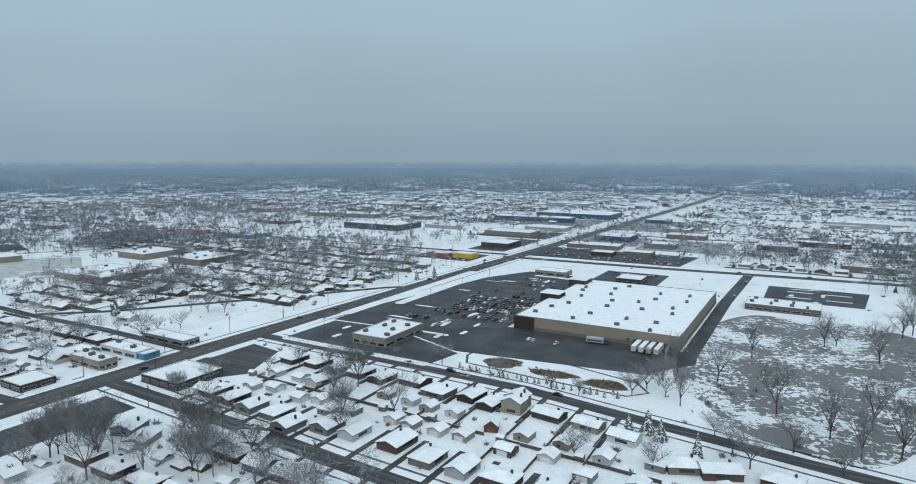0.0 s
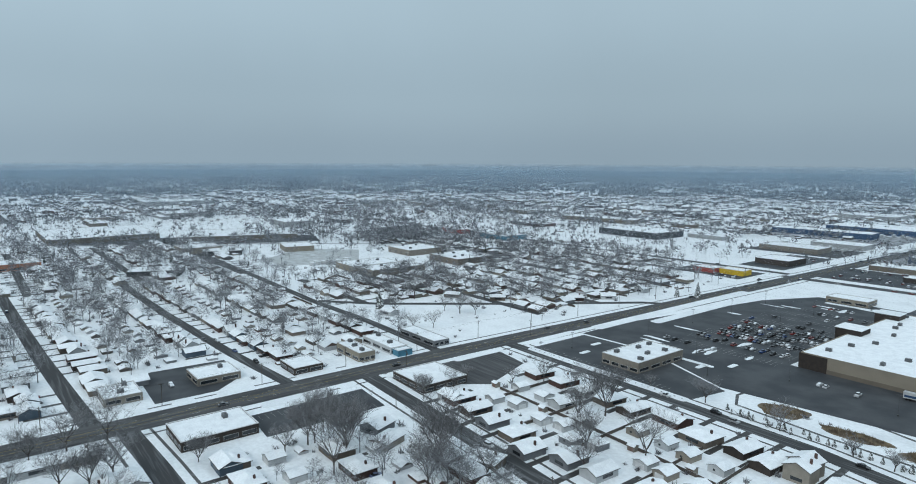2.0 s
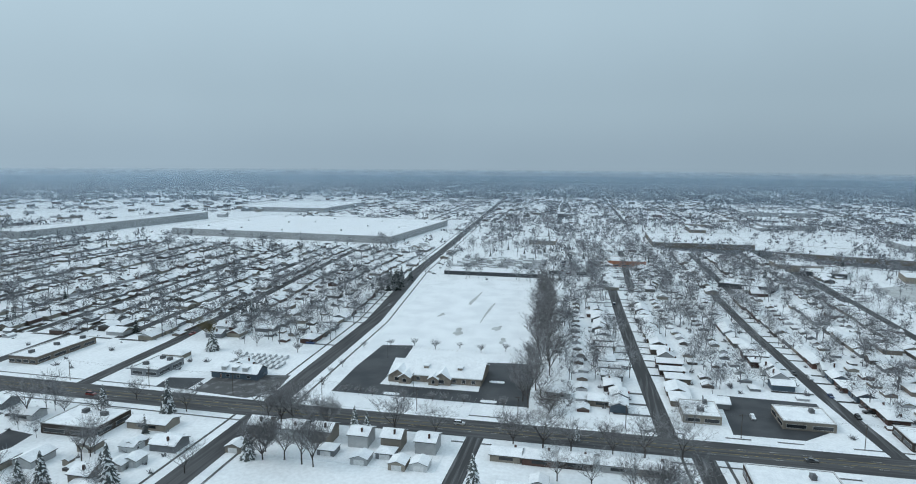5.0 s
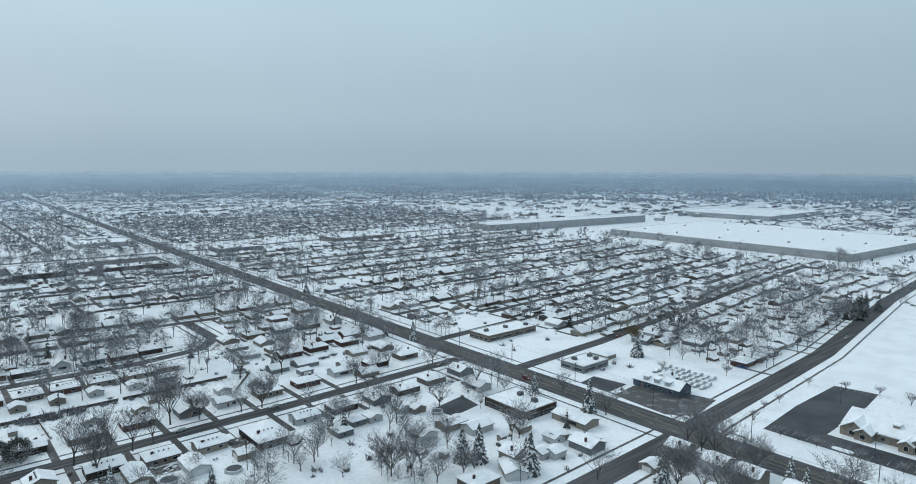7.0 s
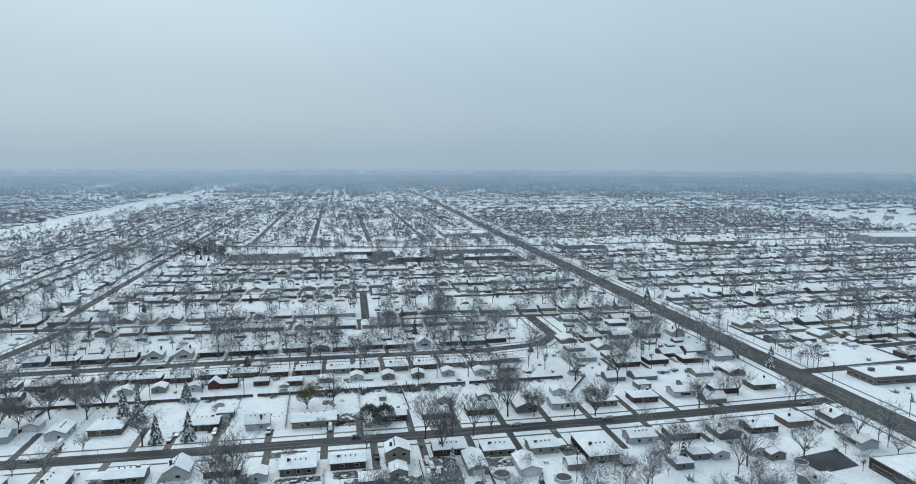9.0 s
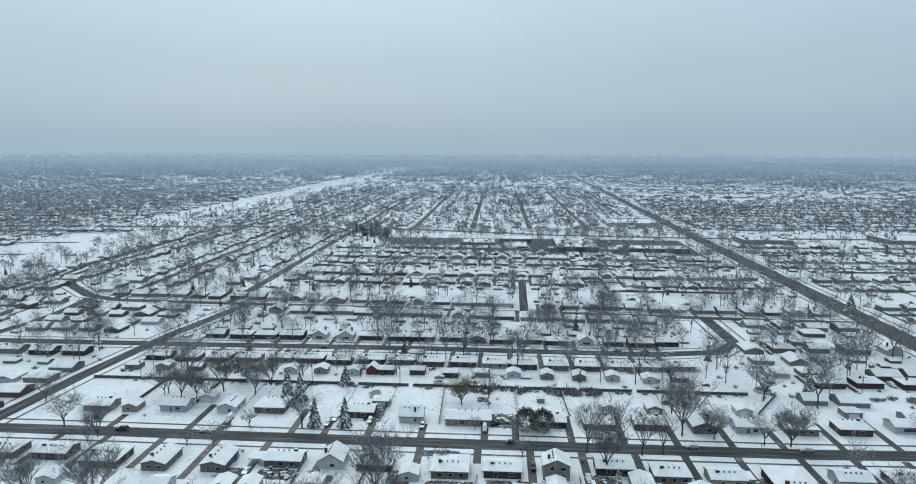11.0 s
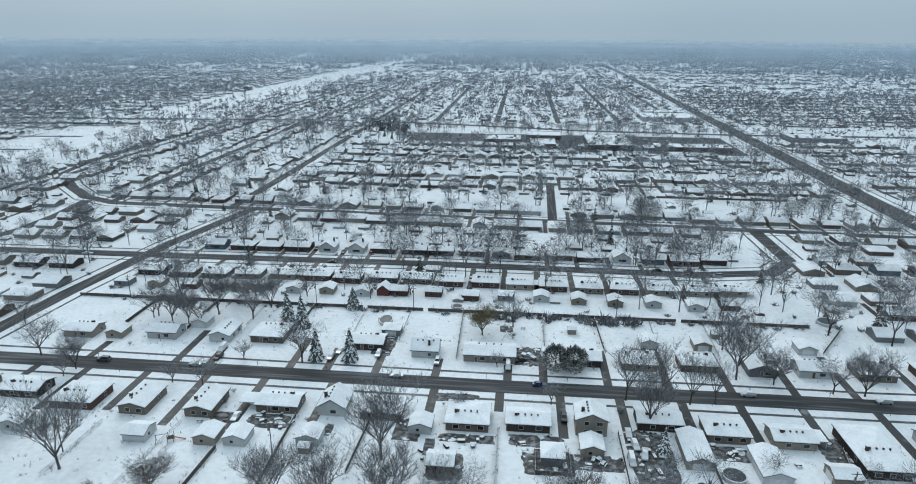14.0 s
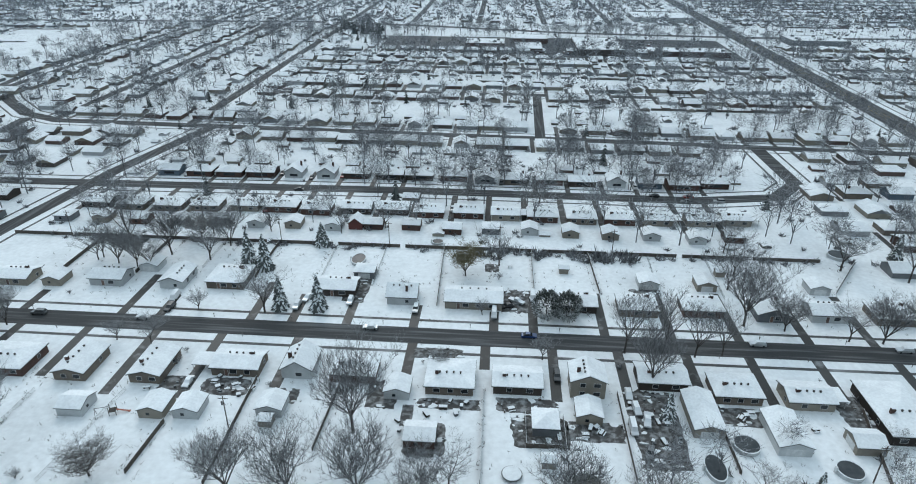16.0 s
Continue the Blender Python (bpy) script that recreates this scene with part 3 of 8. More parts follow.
def spruce(label, seed, height, girth):
    """Tiers of drooping boughs that carry snow."""
    r = random.Random(seed)
    ob = tagged(part("spruce_tree", MB().tube((0, 0, -0.1), (0, 0, height), height * 0.016 + 0.06, 0.0, 6), BARK), label, "tree")
    mb = MB()
    z = height * 0.07
    while z < height * 0.98:
        f = 1 - z / height
        reach = girth * (f ** 0.85) + 0.15
        n = int(8 + 9 * f)
        for i in range(n):
            az = 2 * math.pi * (i + r.random()) / n
            L = reach * r.uniform(0.75, 1.1)
            c, s = math.cos(az), math.sin(az)
            wd = L * 0.3 + 0.14
            tip = (c * L, s * L, z - L * r.uniform(0.25, 0.45))
            a = (c * L * 0.5 - s * wd, s * L * 0.5 + c * wd, z - L * 0.12)
            b = (c * L * 0.5 + s * wd, s * L * 0.5 - c * wd, z - L * 0.12)
            top = (c * L * 0.45, s * L * 0.45, z + 0.12 + L * 0.06)
            root = (0, 0, z + 0.25)
            low = (c * L * 0.5, s * L * 0.5, z - L * 0.3 - 0.1)
            w1, w2 = (1 if r.random() < 0.3 else 0), (1 if r.random() < 0.3 else 0)
            mb.face([root, b, top], w1).face([root, top, a], w2).face([top, b, tip], w1).face([top, tip, a], w2).face([b, low, tip]).face([low, a, tip]).face([root, low, b]).face([root, a, low])
        z += max(0.32, height * 0.036) * r.uniform(0.85, 1.15)
    part("crown", mb, [NEEDLE, SNOW], ob)
    return ob


def yew(label, seed, height, girth):
    """A close dome of short upright sprays."""
    r = random.Random(seed)
    ob = tagged(part("evergreen_tree", MB().tube((0, 0, -0.1), (0, 0, height * 0.6), 0.2, 0.05, 6), BARK), label, "tree")
    mb = MB()
    for _ in range(2600):
        d = Vector((r.gauss(0, 1), r.gauss(0, 1), r.gauss(0.3, 1))).normalized()
        k = r.uniform(0.72, 1.0) * (1 + 0.12 * math.sin(5 * math.atan2(d.y, d.x)))
        p = (d.x * girth * k, d.y * girth * k, height * 0.48 + d.z * height * 0.5 * k)
        mb.sliver(p, (d + Vector((r.uniform(-0.5, 0.5), r.uniform(-0.5, 0.5), r.uniform(0.1, 0.9)))).normalized(), r.uniform(0.5, 1.0), r.uniform(0.25, 0.5), r)
    part("crown", mb, YEWM, ob)
    return ob


TREES = {
    "oak": lambda: bare_tree("tall bare oak tree dusted with snow", 3, 24, 0.9, (5, 4, 4, 4, 5), up=0.75),
    "elm": lambda: bare_tree("bare elm tree with frosted spreading limbs", 5, 21, 1.0, (5, 5, 4, 4, 5), up=0.7, trunk_frac=0.2),
    "great_oak": lambda: bare_tree("great bare tree with a dense frosted crown", 8, 25, 0.66, (6, 6, 5, 5, 5), up=1.15, trunk_frac=0.22),
    "great_elm": lambda: bare_tree("broad bare tree with fine frosted twigs", 12, 21, 0.74, (7, 5, 5, 5, 5), up=1.1, trunk_frac=0.14),
    "maple": lambda: bare_tree("bare maple tree with fine frosted twigs", 9, 16, 0.95, (5, 4, 4, 4, 5), trunk_frac=0.2),
    "ash": lambda: bare_tree("slender bare ash tree dusted with snow", 14, 20, 0.6, (5, 4, 4, 4, 5), up=0.9),
    "small": lambda: bare_tree("small bare ornamental tree with snowy twigs", 21, 9, 1.0, (5, 5, 5, 6), trunk_frac=0.18),
    "willow": lambda: bare_tree("olive-brown willow that keeps withered leaves", 31, 16, 1.0, (7, 6, 5, 5, 6), twig=OLIVE, trunk_frac=0.12),
    "shrub": lambda: bare_tree("leafless shrub with snow on its twigs", 41, 3.6, 1.1, (6, 5, 5, 5), trunk_frac=0.06),
    "russet": lambda: bare_tree("dense tree with withered russet-grey leaves", 35, 13, 1.0, (7, 6, 5, 5, 6), twig=RUSSET, trunk_frac=0.12),
    "yew": lambda: yew("dense round evergreen dusted with snow", 71, 9.5, 4.4),
    "spruce": lambda: spruce("dark green spruce laden with snow", 51, 13, 3.5),
    "spruce_wide": lambda: spruce("broad dark spruce dusted with snow", 57, 10, 3.9),
    "sapling": lambda: spruce("young conifer planted in a row", 61, 3.0, 1.0),
}


def put_tree(key, x, y, s=1.0):
    return place(key, TREES[key], at(x, y, rnd.uniform(0, 360), s))


# ---------------------------------------------------------------- cars
def extrude(mb, prof, half, taper=0.0):
    """A side outline (x, z) drawn across the width; taper narrows the higher points."""
    zs = [z for _, z in prof]
    lo, hi = min(zs), max(zs)
    n, k = len(mb.v), len(prof)
    for s in (-1, 1):
        mb.v += [(x, s * (half - taper * (z - lo) / (hi - lo)), z) for x, z in prof]
    mb.f += [tuple(n + i for i in range(k)), tuple(n + k + i for i in reversed(range(k)))]
    mb.f += [(n + (i + 1) % k, n + i, n + k + i, n + k + (i + 1) % k) for i in range(k)]
    mb.m += [0] * (k + 2)
    return mb


SHAPES = {
    "sedan": (4.7, [(-2.3, 0.3), (2.3, 0.3), (2.35, 0.62), (2.1, 0.78), (1.1, 0.92), (-1.5, 0.96), (-2.25, 0.92), (-2.35, 0.6)],
              [(1.05, 0.9), (0.3, 1.36), (0.0, 1.42), (-0.95, 1.4), (-1.75, 0.95)]),
    "suv": (4.8, [(-2.35, 0.34), (2.3, 0.34), (2.4, 0.75), (2.2, 0.98), (1.2, 1.08), (-2.3, 1.1), (-2.42, 0.7)],
            [(1.15, 1.05), (0.55, 1.62), (0.2, 1.7), (-1.9, 1.68), (-2.3, 1.08)]),
    "pickup": (5.6, [(-2.8, 0.42), (2.7, 0.42), (2.8, 0.8), (2.65, 1.05), (1.4, 1.14), (-0.7, 1.14), (-0.75, 1.1), (-2.8, 1.1)],
               [(1.35, 1.1), (0.7, 1.72), (0.4, 1.8), (-0.55, 1.78), (-0.7, 1.1)]),
    "van": (5.4, [(-2.65, 0.36), (2.6, 0.36), (2.68, 0.8), (2.4, 1.05), (1.9, 1.15), (-2.65, 1.2)],
            [(1.95, 1.1), (1.25, 2.0), (0.9, 2.1), (-2.5, 2.1), (-2.62, 1.15)]),
}
WHEEL = None


def car(shape, paint, near):
    global WHEEL
    length, low, top = SHAPES[shape]
    body = extrude(MB(), low, 0.92, 0.05)
    if not near:
        for sx in (-1, 1):
            body.box(sx * length * 0.31 - 0.3, sx * length * 0.31 + 0.3, -0.9, 0.9, 0.0, 0.4)
    ob = tagged(part("van" if shape == "van" else "pickup_truck" if shape == "pickup" else "car", body, CARP[paint]),
                {"snowed": "parked " + shape + " under a cover of snow"}.get(paint, paint + " " + shape + " parked on wet asphalt"), "car")
    part("cabin", extrude(MB(), top, 0.84, 0.16), CARP[paint] if shape == "van" or paint == "snowed" else GLASS, ob)
    zt = max(z for _, z in top)
    xs = [x for x, z in top if z > zt - 0.14]
    part("roof", MB().box(min(xs) - 0.08, max(xs) + 0.05, -0.66, 0.66, zt - 0.03, zt + 0.05), ROOFSNOW if paint in ("snowed", "white") else CARP[paint], ob)
    if not near:
        return ob
    if WHEEL is None:
        WHEEL = MB().tube((0, -0.11, 0), (0, 0.11, 0), 0.33, 0.33, 10).mesh("wheel", RUBBER)
    for sx in (-1, 1):
        for sy in (-1, 1):
            wh = part("wheel", WHEEL, None, ob)
            wh.location = (sx * length * 0.31, sy * 0.84, 0.33)
    return ob


def put_car(x, y, deg, shape=None, paint=None, near=False):
    shape = shape or rnd.choice(("sedan", "sedan", "suv", "suv", "suv", "pickup"))
    paint = paint or rnd.choice(("black", "grey", "grey", "silver", "white", "snowed", "blue", "red", "black"))
    if shape == "van":
        paint = "white"
    return place("car_" + shape + paint + str(near), lambda: car(shape, paint, near), at(x, y, deg, 1, 0.05))


# ---------------------------------------------------------------- ground, roads
def strip(mb, pts, half, z, mi=0):
    """A flat band of constant width along a line of points."""
    P = [Vector((x, y)) for x, y in pts]
    rows = []
    for i, p in enumerate(P):
        d = (P[min(i + 1, len(P) - 1)] - P[max(i - 1, 0)]).normalized()
        nrm = Vector((-d.y, d.x))
        rows.append((p + nrm * half, p - nrm * half))
    for (a, b), (c, e) in zip(rows, rows[1:]):
        mb.face([(b.x, b.y, z), (e.x, e.y, z), (c.x, c.y, z), (a.x, a.y, z)], mi)
    return mb


def offset(pts, k):
    P = [Vector((x, y)) for x, y in pts]
    out = []
    for i, p in enumerate(P):
        d = (P[min(i + 1, len(P) - 1)] - P[max(i - 1, 0)]).normalized()
        out.append((p.x - d.y * k, p.y + d.x * k))
    return out


def structure(name, mb, m, label, cat="ground"):
    return tagged(new(name, mb.mesh(name, m)), label, cat, kind="structure")


R = 4700
g = MB()
g.face([(R * math.cos(2 * math.pi * i / 64), R * math.sin(2 * math.pi * i / 64), 0) for i in range(64)])
structure("ground", g, YARD, "flat snow-covered ground that reaches the horizon")


def road(pts, half, name="road", m=SIDEST, walks=0.0, z=0.05, label="wet asphalt street with melted wheel tracks"):
    if abs(pts[-1][1] - pts[0][1]) > abs(pts[-1][0] - pts[0][0]):
        m = {SIDEST: SIDESTN, ROADWET: ROADWETN}.get(m, m)
        z += 0.006
    PAVED.append((pts, half + 1.5))
    structure(name, strip(MB(), pts, half, z), m, label, "road")
    if walks:
        for s in (-1, 1):
            structure("pavement", strip(MB(), offset(pts, s * (half + walks)), 0.6, 0.03), CONCRETE, "narrow concrete sidewalk half clear of snow", "pavement")


MAIN = [(-385, -4600), (-362, -3000), (-342, -1900), (-316, -930), (-308, -418), (-302, -100), (-302, 240), (-296, 450), (-281, 990), (-262, 1635), (-215, 3600)]
road(MAIN, 8.8, "road_main", ROADWET, 5.2, 0.07, "wide wet main road between snowy verges")
mk = MB()
for k in (-3.3, 3.3):
    o = offset(MAIN, k)
    for (ax, ay), (bx, by) in zip(o[3:9], o[4:10]):
        n = int(math.hypot(bx - ax, by - ay) / 12)
        for i in range(n):
            u, v = i / n, (i + 0.28) / n
            strip(mk, [(ax + (bx - ax) * u, ay + (by - ay) * u), (ax + (bx - ax) * v, ay + (by - ay) * v)], 0.09, 0.085)
structure("lane_marking", mk, PAINT, "worn white lane dashes on the main road", "road")
ym = MB()
for k in (-1.7, 1.7):
    strip(ym, offset(MAIN, k)[3:10], 0.07, 0.085)
structure("centre_marking", ym, YPAINT, "worn yellow turn-lane lines on the main road", "road")
CHURCH_ST = [(260, -105), (60, -112), (-287, -119), (-470, -127), (-683, -153), (-883, -166), (-1800, -232), (-3600, -360)]
road(CHURCH_ST, 5.6, "road_church", ROADWET, 5.0, 0.06, "straight wet road with slush at its edges")
NEAR = [(330, -256), (94, -256), (-50, -255), (-182, -255.5), (-296, -260)]
ST2 = [(330, -366), (102, -368), (-19, -370.5), (-150, -369), (-188, -376), (-203, -394), (-203, -446)]
ST3 = [(312, -553), (276, -511), (242, -480), (213, -467), (28, -460), (-109, -454.5), (-302, -444)]
ST4 = [(100, -551), (25, -556), (-150, -560), (-300, -556)]
ST5 = [(100, -650), (40, -652), (-150, -648), (-305, -645)]
CROSS = [(142, -256), (138, -314), (129, -386), (112, -465)]
for pts in (NEAR, ST2, ST3, ST4, ST5):
    road(pts, 4.1, walks=4.2)
road(CROSS, 4.1, walks=4.2)
road([(235, -471), (230, -434), (230, -405), (238, -370)], 4.0)
road([(216, -468), (216, -603), (212, -722), (224, -905)], 3.2)
road([(128, -465), (127, -568), (128, -720)], 3.4)
road([(-84, -457), (-86, -556)], 3.0)
road([(312, -553), (321, -599), (320, -645), (318, -720), (330, -860)], 3.4)
road([(900, -862), (511, -880), (174, -905), (46, -890), (-136, -850), (-320, -838), (-900, -860), (-2500, -930)], 6.0, "road_rail", ROADWET, 0, 0.055)
ST_A = [(-294, 180), (-228, 176.5), (-184, 174), (-150, 171), (-60, 166), (60, 160)]
ST_B = [(-294, 277), (-184, 275), (-117, 273), (-69, 265), (6, 254), (140, 236)]
road(ST_A, 4.6, walks=4.4)
road(ST_B, 4.3, walks=4.2)
road([(-294, 68), (-255, 70), (-120, 74)], 4.3, walks=3.8)
road([(-294, -21), (-255, -22), (-120, -24)], 3.6)
ST_C = [(-310, 57), (-435, 50), (-536, 46), (-760, 38)]
ST_D = [(-310, 143), (-376, 137), (-497, 131), (-669, 128), (-900, 122)]
ST_E = [(-310, 234), (-391, 236), (-472, 233), (-610, 236), (-800, 238)]
road(ST_C, 4.0)
road(ST_D, 3.4)
road(ST_E, 3.4)
road([(-470, 236), (-434, 268), (-365, 360), (-314, 436), (-300, 446)], 3.4)
ST_J = [(-312, -226), (-390, -230), (-600, -254), (-880, -280)]
road(ST_J, 4.2)
road([(-312, -300), (-600, -318), (-880, -335)], 4.0)
road([(-303, 640), (-150, 648), (-30, 660), (300, 690)], 6.5, "road_north", ROADWET, 0, 0.06)
road([(-54, 650), (-58, 520), (-58, 360)], 4.5, "road_lane", ASPHALT)
road([(-300, 900), (200, 930)], 5, "road_far", ROADWET)
road([(-2400, 560), (-1200, 600), (-305, 655)], 5, "road_far", ROADWET)

# lots
def lot(name, poly, m, label, z=0.045):
    LOTS.append(poly)
    structure(name, MB().face([(x, y, z) for x, y in poly]), m, label, "parking lot")


lot("parking_store", [(-283, 330), (-236, 333), (-176, 309), (-73, 322), (-52, 352), (-54, 372), (-172, 372), (-172, 520), (-120, 520), (-120, 560), (-240, 568), (-262, 520), (-284, 372)],
    ASPHALT, "large wet asphalt parking lot before the store")
lot("parking_bank", [(-280, 283), (-176, 283), (-172, 306), (-236, 331), (-280, 328)], ASPHALT, "wet asphalt lot round the small commercial building", 0.05)
lot("parking_school", [(-34, 548), (34, 548), (40, 609), (-34, 609)], ASPHALT, "cleared asphalt school lot")
lot("parking_church", [(-331, -100), (-331, -3), (-396, -6), (-394, -32), (-346, -29), (-346, -80), (-394, -80), (-417, -82), (-414, -101), (-370, -102)], ASPHALT, "cleared asphalt lot round the church")
lot("parking_plaza", [(-320, 84), (-320, 112), (-334, 128), (-366, 130), (-368, 86)], ASPHALT, "wet asphalt lot between two shops")
lot("parking_dark", [(-281, 113), (-281, 168), (-256, 166), (-256, 111)], ASPHALT, "freshly cleared asphalt lot")
lot("parking_blue", [(-313, -136), (-316, -166), (-341, -168), (-348, -130), (-322, -126)], CONCRETE, "wet concrete forecourt with slush")
lot("parking_small", [(-318, -170), (-334, -171), (-331, -190), (-318, -188)], ASPHALT, "small wet asphalt lot")
lot("parking_tan", [(-288, 205), (-288, 262), (-262, 258), (-248, 222), (-262, 204)], ROADWET, "slushy lot beside the flat shop")
lot("parking_mall", [(-282, -702), (-284, -814), (62, -812), (60, -735), (-60, -712)], ASPHALT, "asphalt school and shop lots", 0.04)
lot("parking_roadside", [(-320, 588), (-320, 640), (-392, 640), (-392, 592)], ASPHALT, "wet asphalt lot round the painted shops", 0.04)
lot("parking_brown", [(-318, 672), (-318, 790), (-366, 790), (-366, 672)], ASPHALT, "wet asphalt lot round a brown shop", 0.04)
lot("parking_corner", [(-284, 662), (-120, 668), (-112, 742), (-284, 742)], ASPHALT, "wet asphalt lots behind the store road", 0.04)
lot("parking_pad", [(-176, 545), (-118, 545), (-118, 612), (-176, 612)], ASPHALT, "cleared pad round a restaurant", 0.048)
lot("parking_showroom", [(-286, 790), (-196, 790), (-196, 886), (-286, 886)], SLUSH, "slushy showroom lot with parked cars", 0.04)
lot("parking_east", [(-192, 770), (-90, 775), (-90, 880), (-192, 880)], SLUSH, "slushy commercial lots", 0.04)
lot("parking_tanhall", [(-318, 800), (-318, 884), (-425, 880), (-425, 796)], ROADWET, "slushy lot round a tan hall", 0.04)
lot("parking_blue_hall", [(-318, 960), (-318, 1095), (-500, 1060), (-500, 960)], SLUSH, "slushy yards of the blue halls", 0.04)
lot("parking_far", [(-284, 960), (-150, 965), (-150, 1130), (-284, 1130)], SLUSH, "slushy roadside lots", 0.04)
lot("parking_works", [(-662, 493), (-593, 567), (-510, 488), (-523, 452), (-609, 454)], ASPHALT, "dark asphalt works yard", 0.04)
lot("frost_field", [(-692, 280), (-746, 348), (-697, 400), (-619, 356), (-637, 278)], FROST, "frosted field of thin snow and grass", 0.03)
lot("parking_retail", [(-940, 110), (-860, 240), (-800, 400), (-865, 420), (-925, 300), (-1010, 110)], ASPHALT, "dark asphalt retail lot", 0.035)
lot("parking_storage", [(-800, -20), (-690, -18), (-690, 20), (-800, 30)], SLUSH, "slushy storage yard", 0.04)
lot("parking_yard", [(-790, -122), (-692, -122), (-692, -26), (-790, -26)], SLUSH, "slushy yard for stored trailers", 0.04)
road([(-1000, 40), (-910, 172), (-816, 329), (-700, 499), (-615, 626), (-560, 700)], 3.0, "road_track", SLUSH, 0, 0.05)

# snow islands and verges on the lots
def island(x0, x1, y0, y1, r=1.5, h=0.22):
    tagged(new("verge", MB().slab(arc_rect(x0, x1, y0, y1, min(r, (x1 - x0) / 2.05, (y1 - y0) / 2.05)), -0.05, h).mesh("verge", SNOW)),
           "raised kerbed island under snow", "verge", "snowy islands", "structure")


for y0, y1 in ((82, 113), (121, 154), (160, 169), (186, 200), (230, 266), (282, 330)):
    island(-291.5, -285.5, y0, y1, 2.9)
for y0, y1 in ((64, 80), (90, 100), (110, 128), (150, 172), (178, 188), (196, 212)):
    island(-318, -312.5, y0, y1, 2.5)
island(-291, -282, 345, 540, 4)
island(-276, -268, 390, 548, 3)
island(-280, -176, 277.5, 283, 2)
island(-291, -260, -104, -30, 2)
island(-330.5, -313, -100, -28, 2)
island(-330.5, -313, -12, 46, 2)
for x, y in ((-255, 300), (-262, 318), (-200, 330), (-190, 345)):
    island(x - 1.5, x + 1.5, y - 4, y + 4, 1.4)
island(-235, -195, 333, 336, 1.4)
island(-228, -196, 548, 553, 2)
for x, y in ((-334, -70), (-334, -22), (-395, -30), (-362, -22)):
    island(x - 1.6, x + 1.6, y - 4, y + 4, 1.5)
for x in (-10, 18):
    for y in (566, 590):
        island(x - 9, x + 9, y - 1, y + 1, 0.9)


def wobble(cx, cy, rx, ry, seed, n=36, amp=0.2):
    r = random.Random(seed)
    ph = [r.uniform(0, 6.3) for _ in range(4)]
    pts = []
    for i in range(n):
        t = 2 * math.pi * i / n
        k = 1 + amp * (math.sin(2 * t + ph[0]) * 0.5 + math.sin(3 * t + ph[1]) * 0.4 + math.sin(5 * t + ph[2]) * 0.3 + math.sin(9 * t + ph[3]) * 0.15)
        pts.append((cx + rx * k * math.cos(t), cy + ry * k * math.sin(t)))
    return pts


# flooded field, frozen over, with a broken snow cover
def broken_snow():
    """Grey ice with drifts and flakes of snow, thicker in some reaches than in others."""
    m = bpy.data.materials.new("broken_snow_on_ice")
    m.use_nodes = True
    nt = m.node_tree
    N, L = nt.nodes.new, nt.links.new
    sh, geo = nt.nodes["Principled BSDF"], N("ShaderNodeNewGeometry")
    flakes, reach, grain = N("ShaderNodeTexNoise"), N("ShaderNodeTexNoise"), N("ShaderNodeTexNoise")
    for n, sc, de, di in ((flakes, 0.34, 3.0, 0.8), (reach, 0.032, 2.0, 0.0), (grain, 2.2, 2.0, 0.0)):
        n.inputs["Scale"].default_value, n.inputs["Detail"].default_value, n.inputs["Distortion"].default_value = sc, de, di
        L(geo.outputs["Position"], n.inputs["Vector"])
    add, cut, mix, tint, bump = N("ShaderNodeMath"), N("ShaderNodeMapRange"), N("ShaderNodeMix"), N("ShaderNodeMix"), N("ShaderNodeBump")
    add.operation = "ADD"
    L(flakes.outputs[0], add.inputs[0])
    L(reach.outputs[0], add.inputs[1])
    cut.inputs[1].default_value, cut.inputs[2].default_value = 1.03, 1.08
    L(add.outputs[0], cut.inputs[0])
    tint.data_type = mix.data_type = "RGBA"
    tint.inputs[6].default_value, tint.inputs[7].default_value = (0.125, 0.128, 0.13, 1), (0.20, 0.20, 0.195, 1)
    mix.inputs[7].default_value = (0.78, 0.82, 0.84, 1)
    L(grain.outputs[0], tint.inputs[0])
    L(tint.outputs[2], mix.inputs[6])
    L(cut.outputs[0], mix.inputs[0])
    L(mix.outputs[2], sh.inputs["Base Color"])
    sh.inputs["Roughness"].default_value = 0.6
    bump.inputs["Strength"].default_value = 0.3
    L(cut.outputs[0], bump.inputs["Height"])
    L(bump.outputs[0], sh.inputs["Normal"])
    return m


fm = broken_snow()
structure("frozen_field", MB().face([(x, y, 0.03) for x, y in wobble(8, 382, 70, 122, 4, 90, 0.12)]), fm, "flooded frozen field with broken snow cover")
def reed_patch(x, y, rx, ry, seed):
    """Dry stalks that stand close together."""
    r = random.Random(seed)
    mb = MB()
    mb.face([(a, b, 0.06) for a, b in wobble(x, y, rx, ry, seed)])
    for _ in range(420):
        t, k = r.uniform(0, 6.283), math.sqrt(r.random()) * 0.95
        a, b = x + rx * k * math.cos(t), y + ry * k * math.sin(t)
        mb.tube((a, b, 0), (a + r.uniform(-0.4, 0.4), b + r.uniform(-0.4, 0.4), r.uniform(0.6, 1.5)), 0.14, 0, 3)
    tagged(new("reed_bed", mb.mesh("reed_bed", REED)), "dry brown reeds in a snowy detention basin", "reeds", "reed beds", "stuff")


